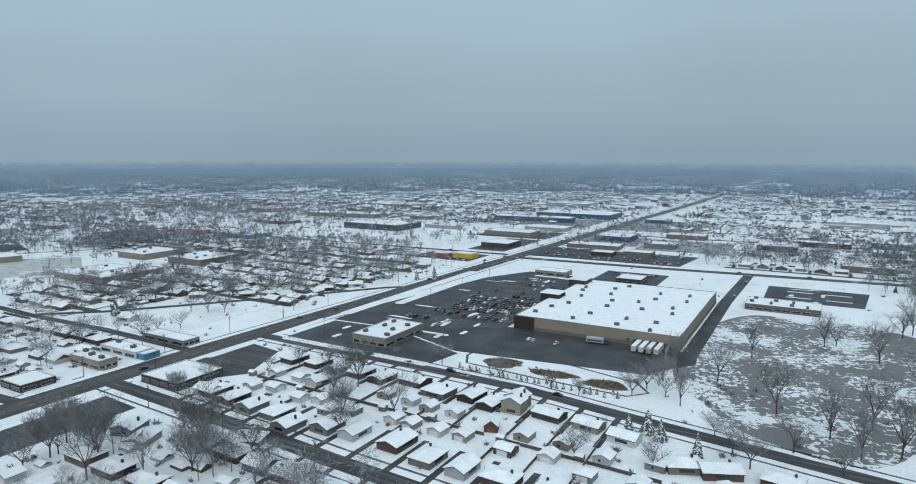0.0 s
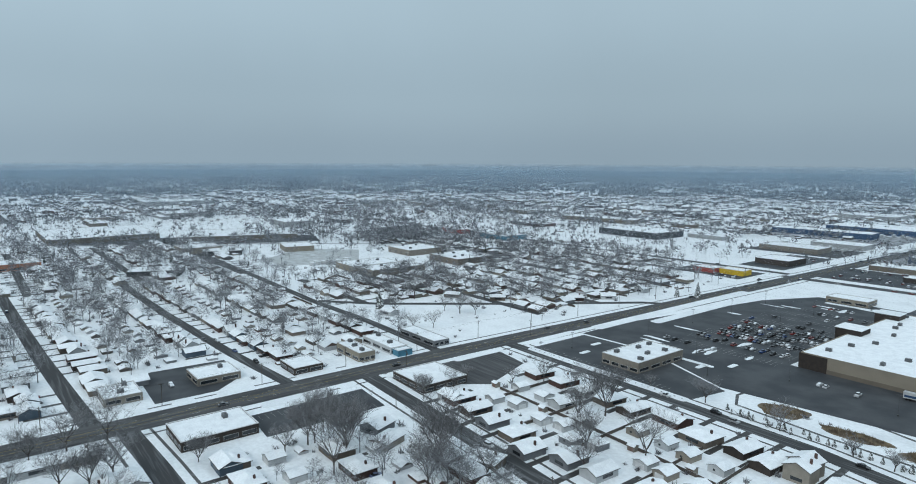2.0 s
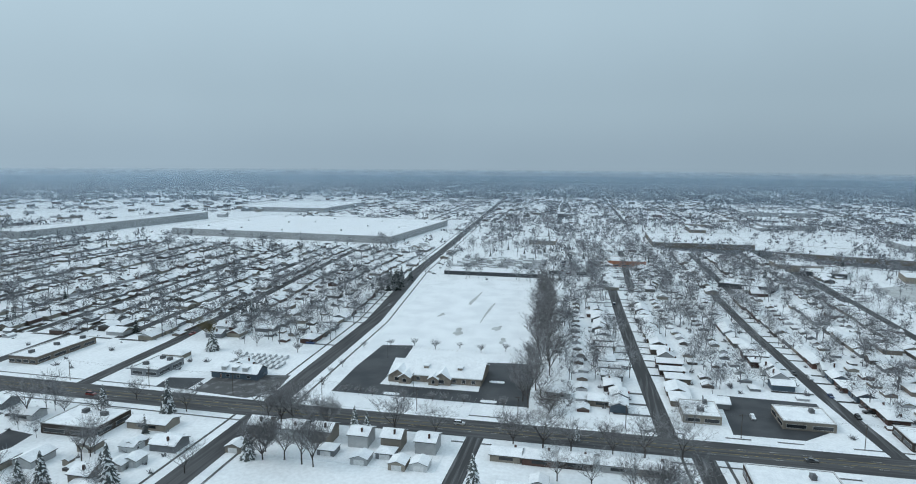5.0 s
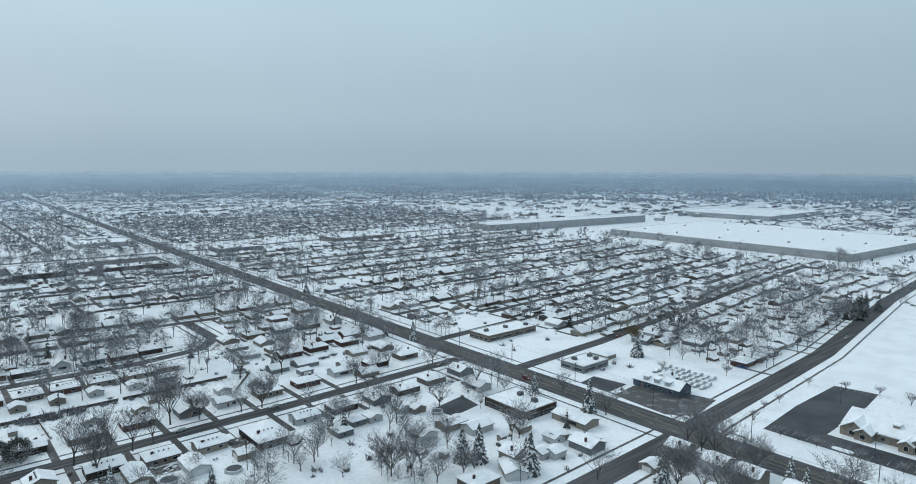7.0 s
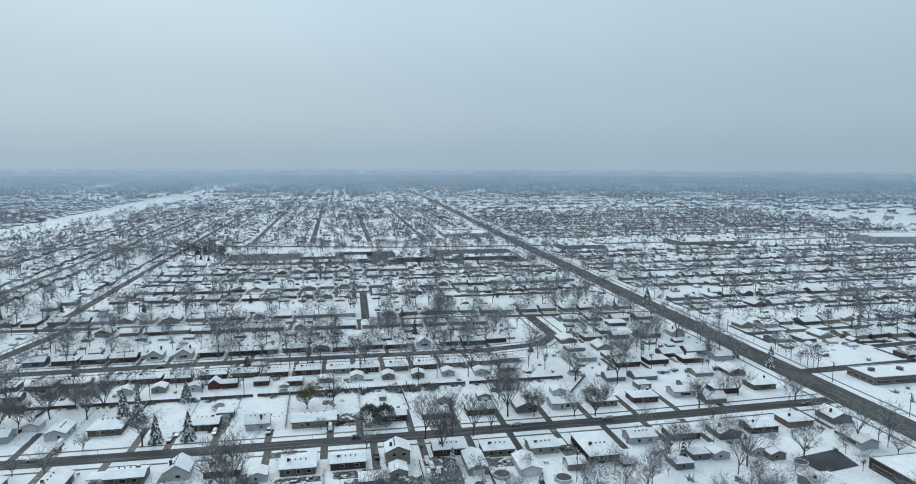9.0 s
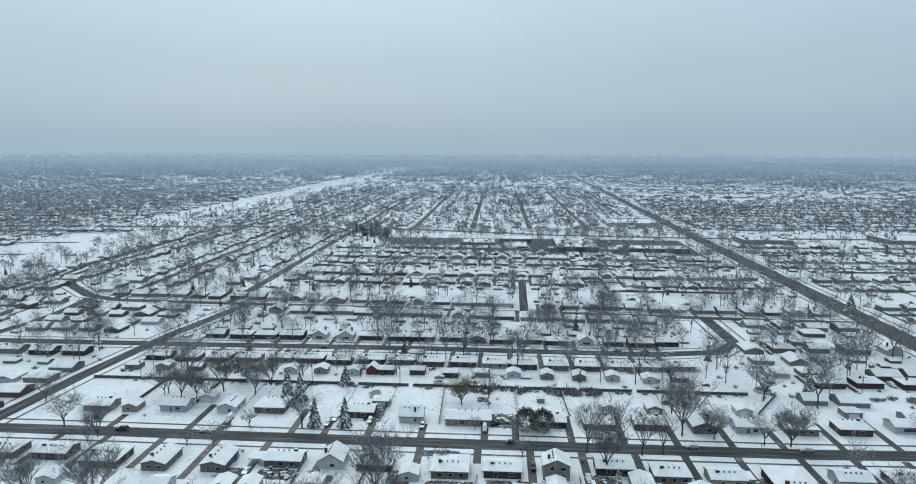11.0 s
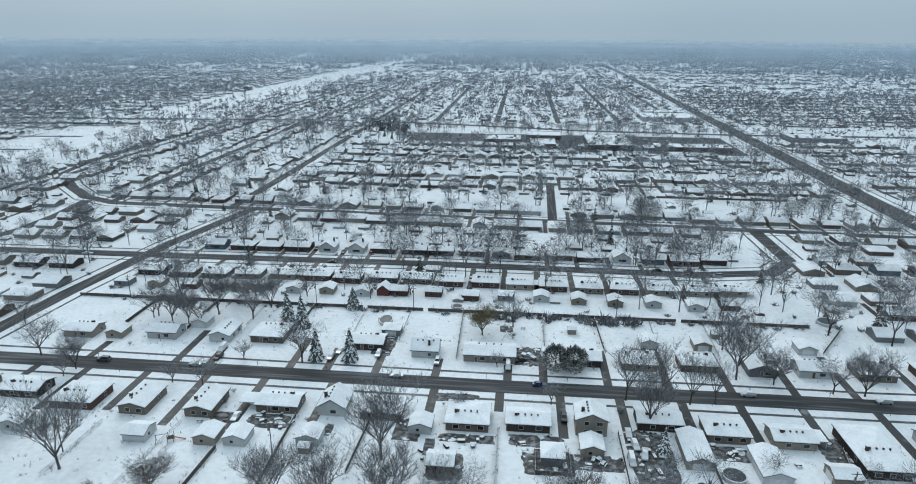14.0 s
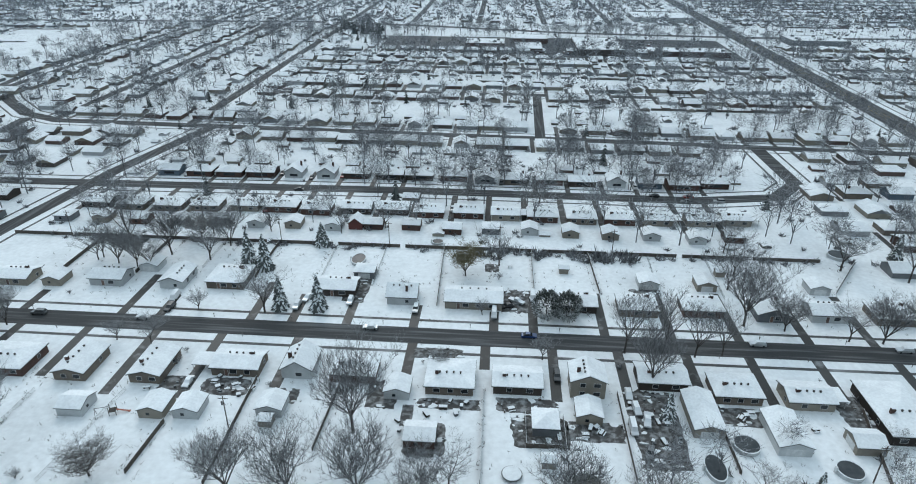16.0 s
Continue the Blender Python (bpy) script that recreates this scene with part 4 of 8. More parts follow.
reed_patch(-143, 303, 9.5, 9, 1)
reed_patch(-113, 300, 13.5, 5, 2)
reed_patch(-85, 298, 10, 7, 3)
structure("basin_path", strip(MB(), [(-165, 318), (-150, 322), (-110, 318), (-72, 308), (-64, 297), (-72, 288), (-120, 290), (-160, 294), (-166, 306), (-165, 318)], 0.8, 0.03), CONCRETE, "worn path round the basin", "pavement")


# ridges of old snow left on the lots
wr = random.Random(3)
for i in range(26):
    x, y = wr.uniform(-275, -180), wr.uniform(345, 555)
    if i > 19:
        x, y = wr.uniform(-25, 25), wr.uniform(552, 605)
    structure("snow_patch", MB().slab(wobble(x, y, wr.uniform(1.2, 2.2) if i % 2 else wr.uniform(4, 9), wr.uniform(4, 8) if i % 2 else wr.uniform(0.9, 1.8), i, 18, 0.3), 0.0, 0.075), SNOW, "patch of old snow left on asphalt", "snow")


# ---------------------------------------------------------------- large buildings
def block(name, label, cat, x0, x1, y0, y1, h, wall, deg=0.0, parapet=0.5, units=0, band=None, docks=0, wins=0, cx=None, cy=None, unit_seed=1):
    """A flat-roofed building: walls, parapet, a snow-covered roof, and openings along its long sides."""
    cx, cy = (x0 + x1) / 2, (y0 + y1) / 2
    w, d = (x1 - x0) / 2, (y1 - y0) / 2
    ob = thing(name, label, cat)
    HALLS.append((cx, cy, w, d, radians(deg)))
    ob.matrix_basis = at(cx, cy, deg)
    t = 0.4
    for nm, a in (("wall", (-w, w, -d, -d + t)), ("wall", (-w, w, d - t, d)), ("wall", (-w, -w + t, -d + t, d - t)), ("wall", (w - t, w, -d + t, d - t))):
        part(nm, MB().box(*a, -0.1, h), wall, ob)
    p = MB()
    for a in ((-w - 0.1, w + 0.1, -d - 0.1, -d + t), (-w - 0.1, w + 0.1, d - t, d + 0.1), (-w - 0.1, -w + t, -d + t, d - t), (w - t, w + 0.1, -d + t, d - t)):
        p.box(*a, h, h + 0.18)
    part("parapet", p, WTRIM if band is None else band, ob)
    part("roof", MB().box(-w + t, w - t, -d + t, d - t, h - 0.6, h - 0.25 + 0.1), ROOFSNOW, ob)
    if docks:
        for i in range(docks):
            x = -w + (i + 0.5) * 2 * w / docks
            opening(ob, "door", x, d, 0.9, 2.6, 2.8, "n", METAL, WTRIM)
            opening(ob, "door", x, -d, 0.9, 2.6, 2.8, "s", METAL, WTRIM)
    if wins:
        for i in range(wins):
            x = -w + (i + 0.5) * 2 * w / wins
            y = -d + (i + 0.5) * 2 * d / wins
            opening(ob, "window", x, d, 0.9, 1.5 * w / wins, 1.5, "n")
            opening(ob, "window", x, -d, 0.9, 1.5 * w / wins, 1.5, "s")
            opening(ob, "window", w, y, 0.9, 1.5 * d / wins, 1.5, "e")
            opening(ob, "window", -w, y, 0.9, 1.5 * d / wins, 1.5, "w")
    r = random.Random(unit_seed)
    nx = max(1, round(math.sqrt(units * w / d))) if units else 0
    for i in range(units):
        ux = -w + (i % nx + 0.5 + r.uniform(-0.25, 0.25)) * 2 * w / nx
        uy = -d + (i // nx + 0.5 + r.uniform(-0.3, 0.3)) * 2 * d / max(1, math.ceil(units / nx))
        c, s = math.cos(radians(deg)), math.sin(radians(deg))
        place("unit", rooftop_unit, at(cx + ux * c - uy * s, cy + ux * s + uy * c, r.choice((0, 90)), 1, h - 0.15))
    return ob


def rooftop_unit():
    ob = tagged(part("rooftop_unit", MB().box(-1.5, 1.5, -1.0, 1.0, 0, 0.35).box(-1.4, 1.4, -0.9, 0.9, 0.35, 1.6), UNITM), "grey metal air handling unit on a snowy roof", "rooftop unit", "rooftop units")
    part("fan", MB().tube((0.6, 0, 1.58), (0.6, 0, 1.75), 0.5, 0.5, 10), METAL, ob)
    return ob


# the big store
S = block("store", "large tan block store with a snow-covered flat roof", "store", -167, -64, 372, 514, 8.6, STORETAN, units=26, band=STORETAN)
part("brick_corner", MB().box(-52.2, -38, -71.3, -58, 0, 8.2), BRICKDARK, S, "dark brick entrance corner")
part("base_course", MB().box(-51.8, 51.8, -71.25, -70.9, 0, 2.2), TAN2, S)
part("base_course", MB().box(51.2, 51.75, -71, 71, 0, 2.2), TAN2, S)
for y0, y1, nm in ((-12, 2, "entrance"), (48, 60, "entrance")):
    e = part("entrance_tower", MB().box(-58, -44, y0, y1, 0, 11.6), BRICKDARK, S, "brick entrance tower")
    part("tower_roof", MB().box(-58.4, -43.6, y0 - 0.4, y1 + 0.4, 11.6, 12.1), ROOFSNOW, e)
    part("sliding_door", MB().box(-58.08, -57.9, y0 + 3, y1 - 3, 0.1, 3.2), GLASS, e)
for x in (22, 26.2, 30.4, 34.6, 38.8, 43):
    opening(S, "door", x, -71, 1.1, 2.7, 2.9, "s", METAL, WTRIM)
part("dock_wall", MB().box(45.5, 46, -82, -71, 0, 3.2), PALEWALL, S)


def trailer():
    ob = thing("trailer", "white box trailer backed to a loading dock", "trailer", "trailers at the dock")
    part("box", MB().box(-1.3, 1.3, -7.4, 7.4, 1.15, 4.0), SIDING, ob)
    part("snow_cover", MB().box(-1.25, 1.25, -7.3, 7.3, 4.0, 4.12), ROOFSNOW, ob)
    for y in (5.6, 4.2):
        for x in (-1.05, 1.05):
            part("wheel", MB().tube((x - 0.15, y, 0.5), (x + 0.15, y, 0.5), 0.5, 0.5, 10), RUBBER, ob)
    for x in (-0.8, 0.8):
        part("landing_leg", MB().box(x - 0.08, x + 0.08, -4.2, -4.0, 0, 1.15), METAL, ob)
    return ob


for x in (-86.5, -82.3, -78.1, -73.9):
    place("trailer", trailer, at(x, 363.4, 0, 1, 0.05))


def box_truck():
    ob = thing("delivery_truck", "blue and white delivery truck with a plain stripe", "truck")
    part("box", MB().box(-6.5, 3.6, -1.25, 1.25, 1.0, 3.9), SIDING, ob)
    part("stripe", MB().box(-6.0, 3.0, -1.27, 1.27, 1.5, 2.6), BLUEPANEL, ob)
    c = part("cab", extrude(MB(), [(3.8, 0.6), (6.0, 0.6), (6.1, 1.6), (5.4, 2.9), (3.8, 3.0)], 1.15), BLUEPANEL, ob)
    part("windscreen", extrude(MB(), [(6.02, 1.7), (6.13, 1.65), (5.5, 2.8), (5.38, 2.75)], 1.0), GLASS, c)
    for x in (-5, -3.8, 4.6):
        for y in (-1.1, 1.1):
            part("wheel", MB().tube((x, y - 0.14, 0.5), (x, y + 0.14, 0.5), 0.5, 0.5, 10), RUBBER, ob)
    return ob


place("box_truck", box_truck, at(-109.5, 364, 4, 1, 0.05))

# shops, schools, works
block("shop", "low tan commercial building with a snowy flat roof", "shop", -237, -213, 293, 333, 5.8, SIDTAN, units=6, wins=4, unit_seed=3)
block("shop", "brick shop with a flat snowy roof", "shop", -284, -262, 80, 110, 4.2, BRICKDARK, units=1, wins=4)
block("shop", "dark brick shop with a broad snowy roof", "shop", -284, -257, 188, 214, 4.0, BRICKDARK, wins=4)
block("shop", "small shop with a snowy roof beside the plaza", "shop", -348, -329, 65, 81, 3.8, SIDTAN, units=2, wins=2)
block("shop", "small plaza shop with a snowy roof", "shop", -350, -331, 106, 127, 3.8, SIDTAN, units=1, wins=2)
block("shop", "pale two-storey block workshop", "shop", -343, -317, 187, 197, 5.2, STORETAN, units=3, wins=3)
block("shop", "white workshop with a blue end wall", "shop", -350, -318, 208, 219, 4.0, SIDING, wins=3, units=2)
b = block("shop", "low workshop with a painted blue front", "shop", -318, -312, 209, 218.5, 3.6, TEAL)
block("shop", "grey cinder block workshop under snow", "shop", -352, -315, 236, 247, 3.8, SIDGREY, wins=3)
block("shop", "brick house-like shop with a snowy roof", "shop", -336, -318, 150, 166, 3.8, BRICKDARK, wins=2)
block("shop", "dark brick flat shop by the crossing", "shop", -279, -258, -197, -171, 4.4, BRICKDARK, units=2, wins=2)
block("shop", "pink-grey brick shop with a wide snowy roof", "shop", -377, -333, -292, -274, 4.2, BRICKTAN, units=3, wins=4)
block("shop", "grey flat-roofed shop behind the crossing", "shop", -352, -330, -212, -196, 4.0, SIDGREY, units=3, wins=2)
block("school", "long low school with a snowy flat roof", "school", -43, 6, 504, 530, 4.6, BRICKTAN, units=7, wins=8)
block("restaurant", "small tan restaurant with a snowy roof", "restaurant", -230, -200, 556, 574, 4.4, STORETAN, wins=3)
block("restaurant", "dark flat restaurant on a cleared pad", "restaurant", -152, -130, 552, 575, 5, DARKWALL, wins=3)
block("shop", "yellow flat-roofed shop beside the road", "shop", -349, -325, 606, 622, 5, YELLOW)
block("shop", "red flat-roofed shop beside the road", "shop", -374, -352, 600, 618, 4.5, REDPANEL)
block("warehouse", "charcoal building with a snowy flat roof", "warehouse", -640, -540, 775, 840, 9, DARKWALL)
block("warehouse", "long blue-fronted hall with a snowy roof", "warehouse", -455, -318, 1100, 1180, 9, BLUEPANEL)
block("shop", "blue and white showroom", "shop", -258, -212, 826, 870, 7, BLUEPANEL)
block("warehouse", "teal workshop with a snowy roof", "warehouse", -710, -655, 600, 640, 6, TEAL)
block("warehouse", "tan works hall with a snowy roof", "warehouse", -662, -618, 420, 465, 6.5, SIDTAN, docks=4, units=3)
block("warehouse", "tan works hall with roof units", "warehouse", -585, -535, 425, 475, 6.5, BRICKTAN, docks=4, units=6)
block("warehouse", "yellowish metal works hall", "warehouse", -598, -562, 318, 372, 6, STORETAN, docks=3, units=2)
block("warehouse", "tan metal works hall", "warehouse", -560, -532, 322, 382, 6, SIDTAN, docks=3, units=2)
block("warehouse", "pale warehouse far along the road", "warehouse", 10, 95, 1180, 1300, 8, PALEWALL)
block("warehouse", "very large pale warehouse with roof units", "warehouse", -1180, -905, -600, -240, 10, PALEWALL, deg=-4, units=14, docks=6)
block("warehouse", "long high pale warehouse", "warehouse", -1180, -790, -790, -735, 13, PALEWALL, deg=-6)
block("warehouse", "far pale warehouse with a snowy roof", "warehouse", -1650, -1380, -760, -560, 10, PALEWALL)
block("warehouse", "long retail hall with a snowy roof", "warehouse", -1090, -950, 105, 235, 7, TAN2, units=4)
block("warehouse", "low retail hall with a snowy roof", "warehouse", -955, -868, 255, 405, 6, TAN2, deg=-18, units=4)
block("warehouse", "orange brick works building", "warehouse", -800, -765, 42, 82, 6.5, ORANGE, wins=3)
block("storage_hall", "long low storage row with a snowy roof", "storage", -702, -672, -122, -24, 3.8, DARKWALL)
block("school", "rounded brick school hall under snow", "school", -62, -24, -768, -738, 6, BRICK, units=4)
block("school", "brick school wing under snow", "school", -106, -68, -806, -776, 5, BRICK)
block("school", "low brick school annexe with a snowy roof", "school", -98, -72, -758, -722, 4.5, BRICK)
block("store", "square store with many roof vents", "store", -174, -130, -786, -714, 6, BRICKDARK, units=10)
block("shop", "low brick shop row", "shop", -270, -196, -740, -716, 5, BRICK, units=4)
block("shop", "far shop building with a snowy roof", "shop", -408, -352, -822, -786, 6, SIDGREY, units=6)
block("shop", "tan roadside hall in snow", "shop", -620, -520, -840, -790, 7, TAN2, units=6)
bl = random.Random(12)
for k in range(34):
    zone = k % 3
    if zone == 0:
        x, y = bl.uniform(-1500, -380), bl.uniform(480, 1150)
    elif zone == 1:
        x, y = bl.uniform(-1500, -640), bl.uniform(-110, 420)
    else:
        x, y = bl.uniform(-280, 420), bl.uniform(700, 1350)
    w, d = bl.uniform(25, 80), bl.uniform(18, 45)
    if abs(x + 290) < 70 + w / 2 or (-1180 < x < -900 and 60 < y < 430) or (-700 < x < -500 and 280 < y < 500):
        continue
    block("warehouse", bl.choice(("low commercial hall under snow", "flat-roofed works hall under snow", "long shop row with a snowy roof")), "commercial hall",
          x - w / 2, x + w / 2, y - d / 2, y + d / 2, bl.uniform(4, 7), bl.choice((SIDTAN, SIDGREY, BRICKDARK, TAN2, PALEWALL, BRICK)), unit_seed=k)
for lab, x0, x1, y0, y1, h, m, deg in (
        ("tan flat hall beside the main road", -415, -345, 812, 850, 6, SIDTAN, 0), ("white flat hall beside the main road", -386, -324, 888, 925, 6, PALEWALL, 0),
        ("brown flat shop on a corner lot", -360, -324, 696, 735, 6, BRICKDARK, 0), ("long beige shop row with a snowy roof", -268, -205, 747, 775, 5, TAN2, 3),
        ("small dark shop on a cleared lot", -222, -198, 698, 716, 4.5, BRICKDARK, 0), ("grey flat hall behind the shop row", -184, -148, 788, 814, 6, SIDGREY, 0),
        ("blue roadside hall with a snowy roof", -255, -216, 1090, 1120, 6, BLUEPANEL, 0), ("beige flat hall in the snow", -180, -130, 895, 925, 6, TAN2, 0),
        ("long low blue hall with a snowy roof", -497, -362, 1012, 1048, 8, BLUEPANEL, 4), ("pale hall among bare trees", -829, -760, 1146, 1210, 7, PALEWALL, 0),
        ("pale far hall beside the main road", -537, -440, 1350, 1420, 8, PALEWALL, 0), ("tan far works with a snowy roof", -831, -690, 906, 950, 7, TAN2, 10),
        ("yellowish works shed on the field's edge", -762, -725, 324, 358, 6, STORETAN, -13), ("dark works sheds in a row", -792, -745, 240, 282, 5, DARKWALL, -20),
        ("long dark storage shed with a snowy roof", -686, -656, 143, 190, 4.5, DARKWALL, -22), ("grey works hall in snow", -735, -692, 526, 558, 5, SIDGREY, -20),
        ("dark works hall among trees", -790, -748, 528, 556, 5, DARKWALL, -20), ("works hall with red upper walls", -800, -752, 594, 625, 6, REDPANEL, -25),
        ("pale hall beyond the retail rows", -1050, -985, 430, 480, 8, PALEWALL, 0), ("far flat plant under snow", -1310, -1250, 316, 400, 8, PALEWALL, 0),
        ("very wide far plant under snow", -1650, -1560, 350, 500, 9, PALEWALL, 0), ("low storage row with dark doors", -785, -700, -20, -8, 3.4, DARKWALL, 2),
        ("low storage row with a snowy roof", -785, -700, 8, 18, 3.4, DARKWALL, 2), ("flat school wing beside the railway road", -292, -222, -1000, -945, 6, PALEWALL, 0),
        ("long flat hall among the far houses", -288, -234, -1036, -1008, 6, PALEWALL, 0)):
    block("hall", lab, "commercial hall", x0, x1, y0, y1, h, m, deg=deg)


# stone-faced church with front gables
def church():
    ob = thing("church", "stone church with gabled wings under snow", "church")
    part("wall", body_walls(MB(), 48, 24, 3.6, "gx", 4.2), STONE, ob)
    part("eave_board", roof_shell(MB(), 48, 24, 0.7, 3.6, "gx", 4.2, -0.2, 0.05), WTRIM, ob)
    part("roof", roof_shell(MB(), 48, 24, 0.65, 3.6, "gx", 4.2, 0.06, 0.32), ROOFSNOW, ob)
    for cx, w, d in ((-19, 10, 9), (-15, 6, 14), (4, 9, 8), (0, 5, 12)):
        wg = part("wing", MB().box(cx - w / 2, cx + w / 2, -12 - d / 3, -6, -0.1, 3.4).face([(cx - w / 2, -12 - d / 3, 3.4), (cx + w / 2, -12 - d / 3, 3.4), (cx, -12 - d / 3, 3.4 + w * 0.33)]), STONE, ob)
        rf = MB()
        Y0, Y1, X, z, rs = -12.6 - d / 3, -3, w / 2 + 0.5, 3.45, w * 0.36
        rf.face([(cx - X, Y0, z), (cx, Y0, z + rs), (cx, Y1, z + rs), (cx - X, Y1, z)]).face([(cx, Y0, z + rs), (cx + X, Y0, z), (cx + X, Y1, z), (cx, Y1, z + rs)])
        rf.face([(cx - X, Y0, z - 0.3), (cx, Y0, z + rs - 0.3), (cx, Y0, z + rs), (cx - X, Y0, z)]).face([(cx, Y0, z + rs - 0.3), (cx + X, Y0, z - 0.3), (cx + X, Y0, z), (cx, Y0, z + rs)])
        part("wing_roof", rf, ROOFSNOW, wg)
        opening(ob, "window", cx, -12 - d / 3, 0.9, w * 0.3, 1.8, "s")
    for x in (-9, 10, 15, 20):
        opening(ob, "window", x, -12, 0.9, 1.8, 1.6, "s")
    for x in (-6, 12):
        dm = part("dormer", MB().box(x - 1.2, x + 1.2, -7, -4, 5.2, 7.0), STONE, ob)
        part("dormer_roof", MB().box(x - 1.5, x + 1.5, -7.3, -3.6, 7.0, 7.4), ROOFSNOW, dm)
    return ob


place("church", church, at(-366, -53, 90))
put_house("two_storey", -346, -156, 90)


def shop_house():
    ob = house("blue and white corner shop with dormer windows under snow", 26, 11, 3.2, "gx", 3.4, SIDBLUE, wins=4, vents=0, name="shop", cat="shop")
    for x in (-6, 0, 6):
        dm = part("dormer", MB().box(x - 1.3, x + 1.3, -5.2, -2, 4.2, 6.0), SIDING, ob)
        part("dormer_roof", MB().box(x - 1.5, x + 1.5, -5.5, -1.6, 6.0, 6.3), ROOFSNOW, dm)
    return ob


place("shop_house", shop_house, at(-342, -156, 90))

# ---------------------------------------------------------------- the near street, lot by lot
DRIVEM = {}


def driveway(x, y0, y1, w=2.9):
    key = (round(abs(y1 - y0)), w)
    if key not in DRIVEM:
        DRIVEM[key] = MB().box(-w / 2, w / 2, -abs(y1 - y0) / 2, abs(y1 - y0) / 2, -0.05, 0.042).mesh("driveway", DRIVE)
    ob = tagged(new("driveway", DRIVEM[key]), "concrete driveway cleared by tyres", "driveway", "driveways", "structure")
    ob.location = (x, (y0 + y1) / 2, 0)


# houses between the camera and the street, whose fronts face away
for key, x, y, deg in (("brick_deep", 74, -233, 0), ("tan_narrow", 53.5, -233, 0), ("tan_narrow", 32.6, -233.5, 0), ("brick_carport", 9.6, -236, 180), ("cottage", -7.6, -237, 0),
                       ("tan_deep", -49.6, -234.4, 0), ("brick_gable", -67.6, -234.2, 0), ("two_storey", -86, -234, 0), ("brick_gable", -106.5, -238.6, 0),
                       ("tan_hip", -125, -235, 0), ("tan_gable", -143, -233.5, 0), ("brick_hip", -23, -236, 0), ("long_brick", -163, -228.6, 0),
                       ("white_gable", -185, -235, 0), ("brick_hip", -204, -236, 0), ("grey_gable", -222, -234, 0), ("brick_gable", -240, -236, 0),
                       ("brick_gable", 95, -236, 0), ("tan_hip", 114, -236, 0)):
    put_house(key, x, y, deg)
for key, x, y, deg in (("g_white", 45, -216.6, 90), ("g_tan", 24.3, -217.5, 0), ("g_white", 15.6, -217.8, 0), ("g_white", -5, -220, 0), ("s_shed", -5.2, -214.4, 0),
                       ("g_white", -36, -229, 0), ("g_brick", -44, -212, 0), ("g_grey", -74.3, -218.6, 90), ("s_shed", -74.5, -206, 0), ("g_tan", -85.4, -223.4, 0),
                       ("g_long", -114, -224.6, 0), ("g_long_white", -132.5, -219.4, 0), ("g_tan", -150.5, -217.5, 90),
                       ("g_grey", -200, -217, 0), ("s_shed", -188, -215, 0), ("g_white", -224, -216, 0), ("g_white", 84, -218, 0)):
    put_garage(key, x, y, deg)
for x, y0, y1 in ((41.5, -222, -252), (21, -222, -252), (-2.6, -228, -252), (-37, -231, -252), (-58.6, -240, -252), (-78, -228, -252), (-97, -225, -252),
                  (-116.5, -228, -252), (-134.5, -226, -252), (-153.5, -222, -252), (-176, -228, -252), (-195, -228, -252), (-213, -228, -252), (63, -228, -252), (85, -226, -252), (104, -228, -252)):
    driveway(x, y0, y1)
# beyond the street, fronts towards the camera
for key, x, y, deg in (("tan_gable", 104, -278, 180), ("white_gable", 71.6, -280, 180), ("white_gable", 48.5, -281.5, 90), ("tan_deep", 30.5, -283, 180), ("brick_gable", -8, -279.5, 180),
                       ("cottage", -30.6, -276, 90), ("long_tan", -54, -275.6, 180), ("brick_gable", -87, -275.5, 180), ("tan_hip", -106.5, -275, 180), ("brick_hip", -127, -276, 180),
                       ("grey_gable", -148, -276, 180), ("white_gable", -166, -275.6, 180), ("tan_hip", -186, -276, 180), ("brick_hip", -207, -277, 180), ("white_gable", -229, -280, 180),
                       ("brick_hip", -252, -281, 180), ("tan_hip", -274, -283, 180)):
    put_house(key, x, y, deg)
for key, x, y, deg in (("g_tan", 90, -278, 0), ("g_grey", -15, -291, 180), ("g_white", -113, -291, 180), ("g_tan", -132.5, -291.5, 180), ("s_shed", -85, -298, 0),
                       ("g_white", -170, -292, 180), ("g_white", 62, -290, 180), ("s_shed", -140, -300, 0), ("g_grey", -215, -293, 180)):
    put_garage(key, x, y, deg)
for x, y in ((90, -272), (57.5, -285), (44.8, -272), (15.6, -283), (2.3, -276), (-15, -287), (-36, -272), (-60.8, -270), (-73, -284), (-94.5, -284), (-114.5, -286), (-134.5, -287),
             (-155, -280), (-174, -288), (-196, -284), (-217, -288), (-240, -282)):
    driveway(x, y, -258.8)
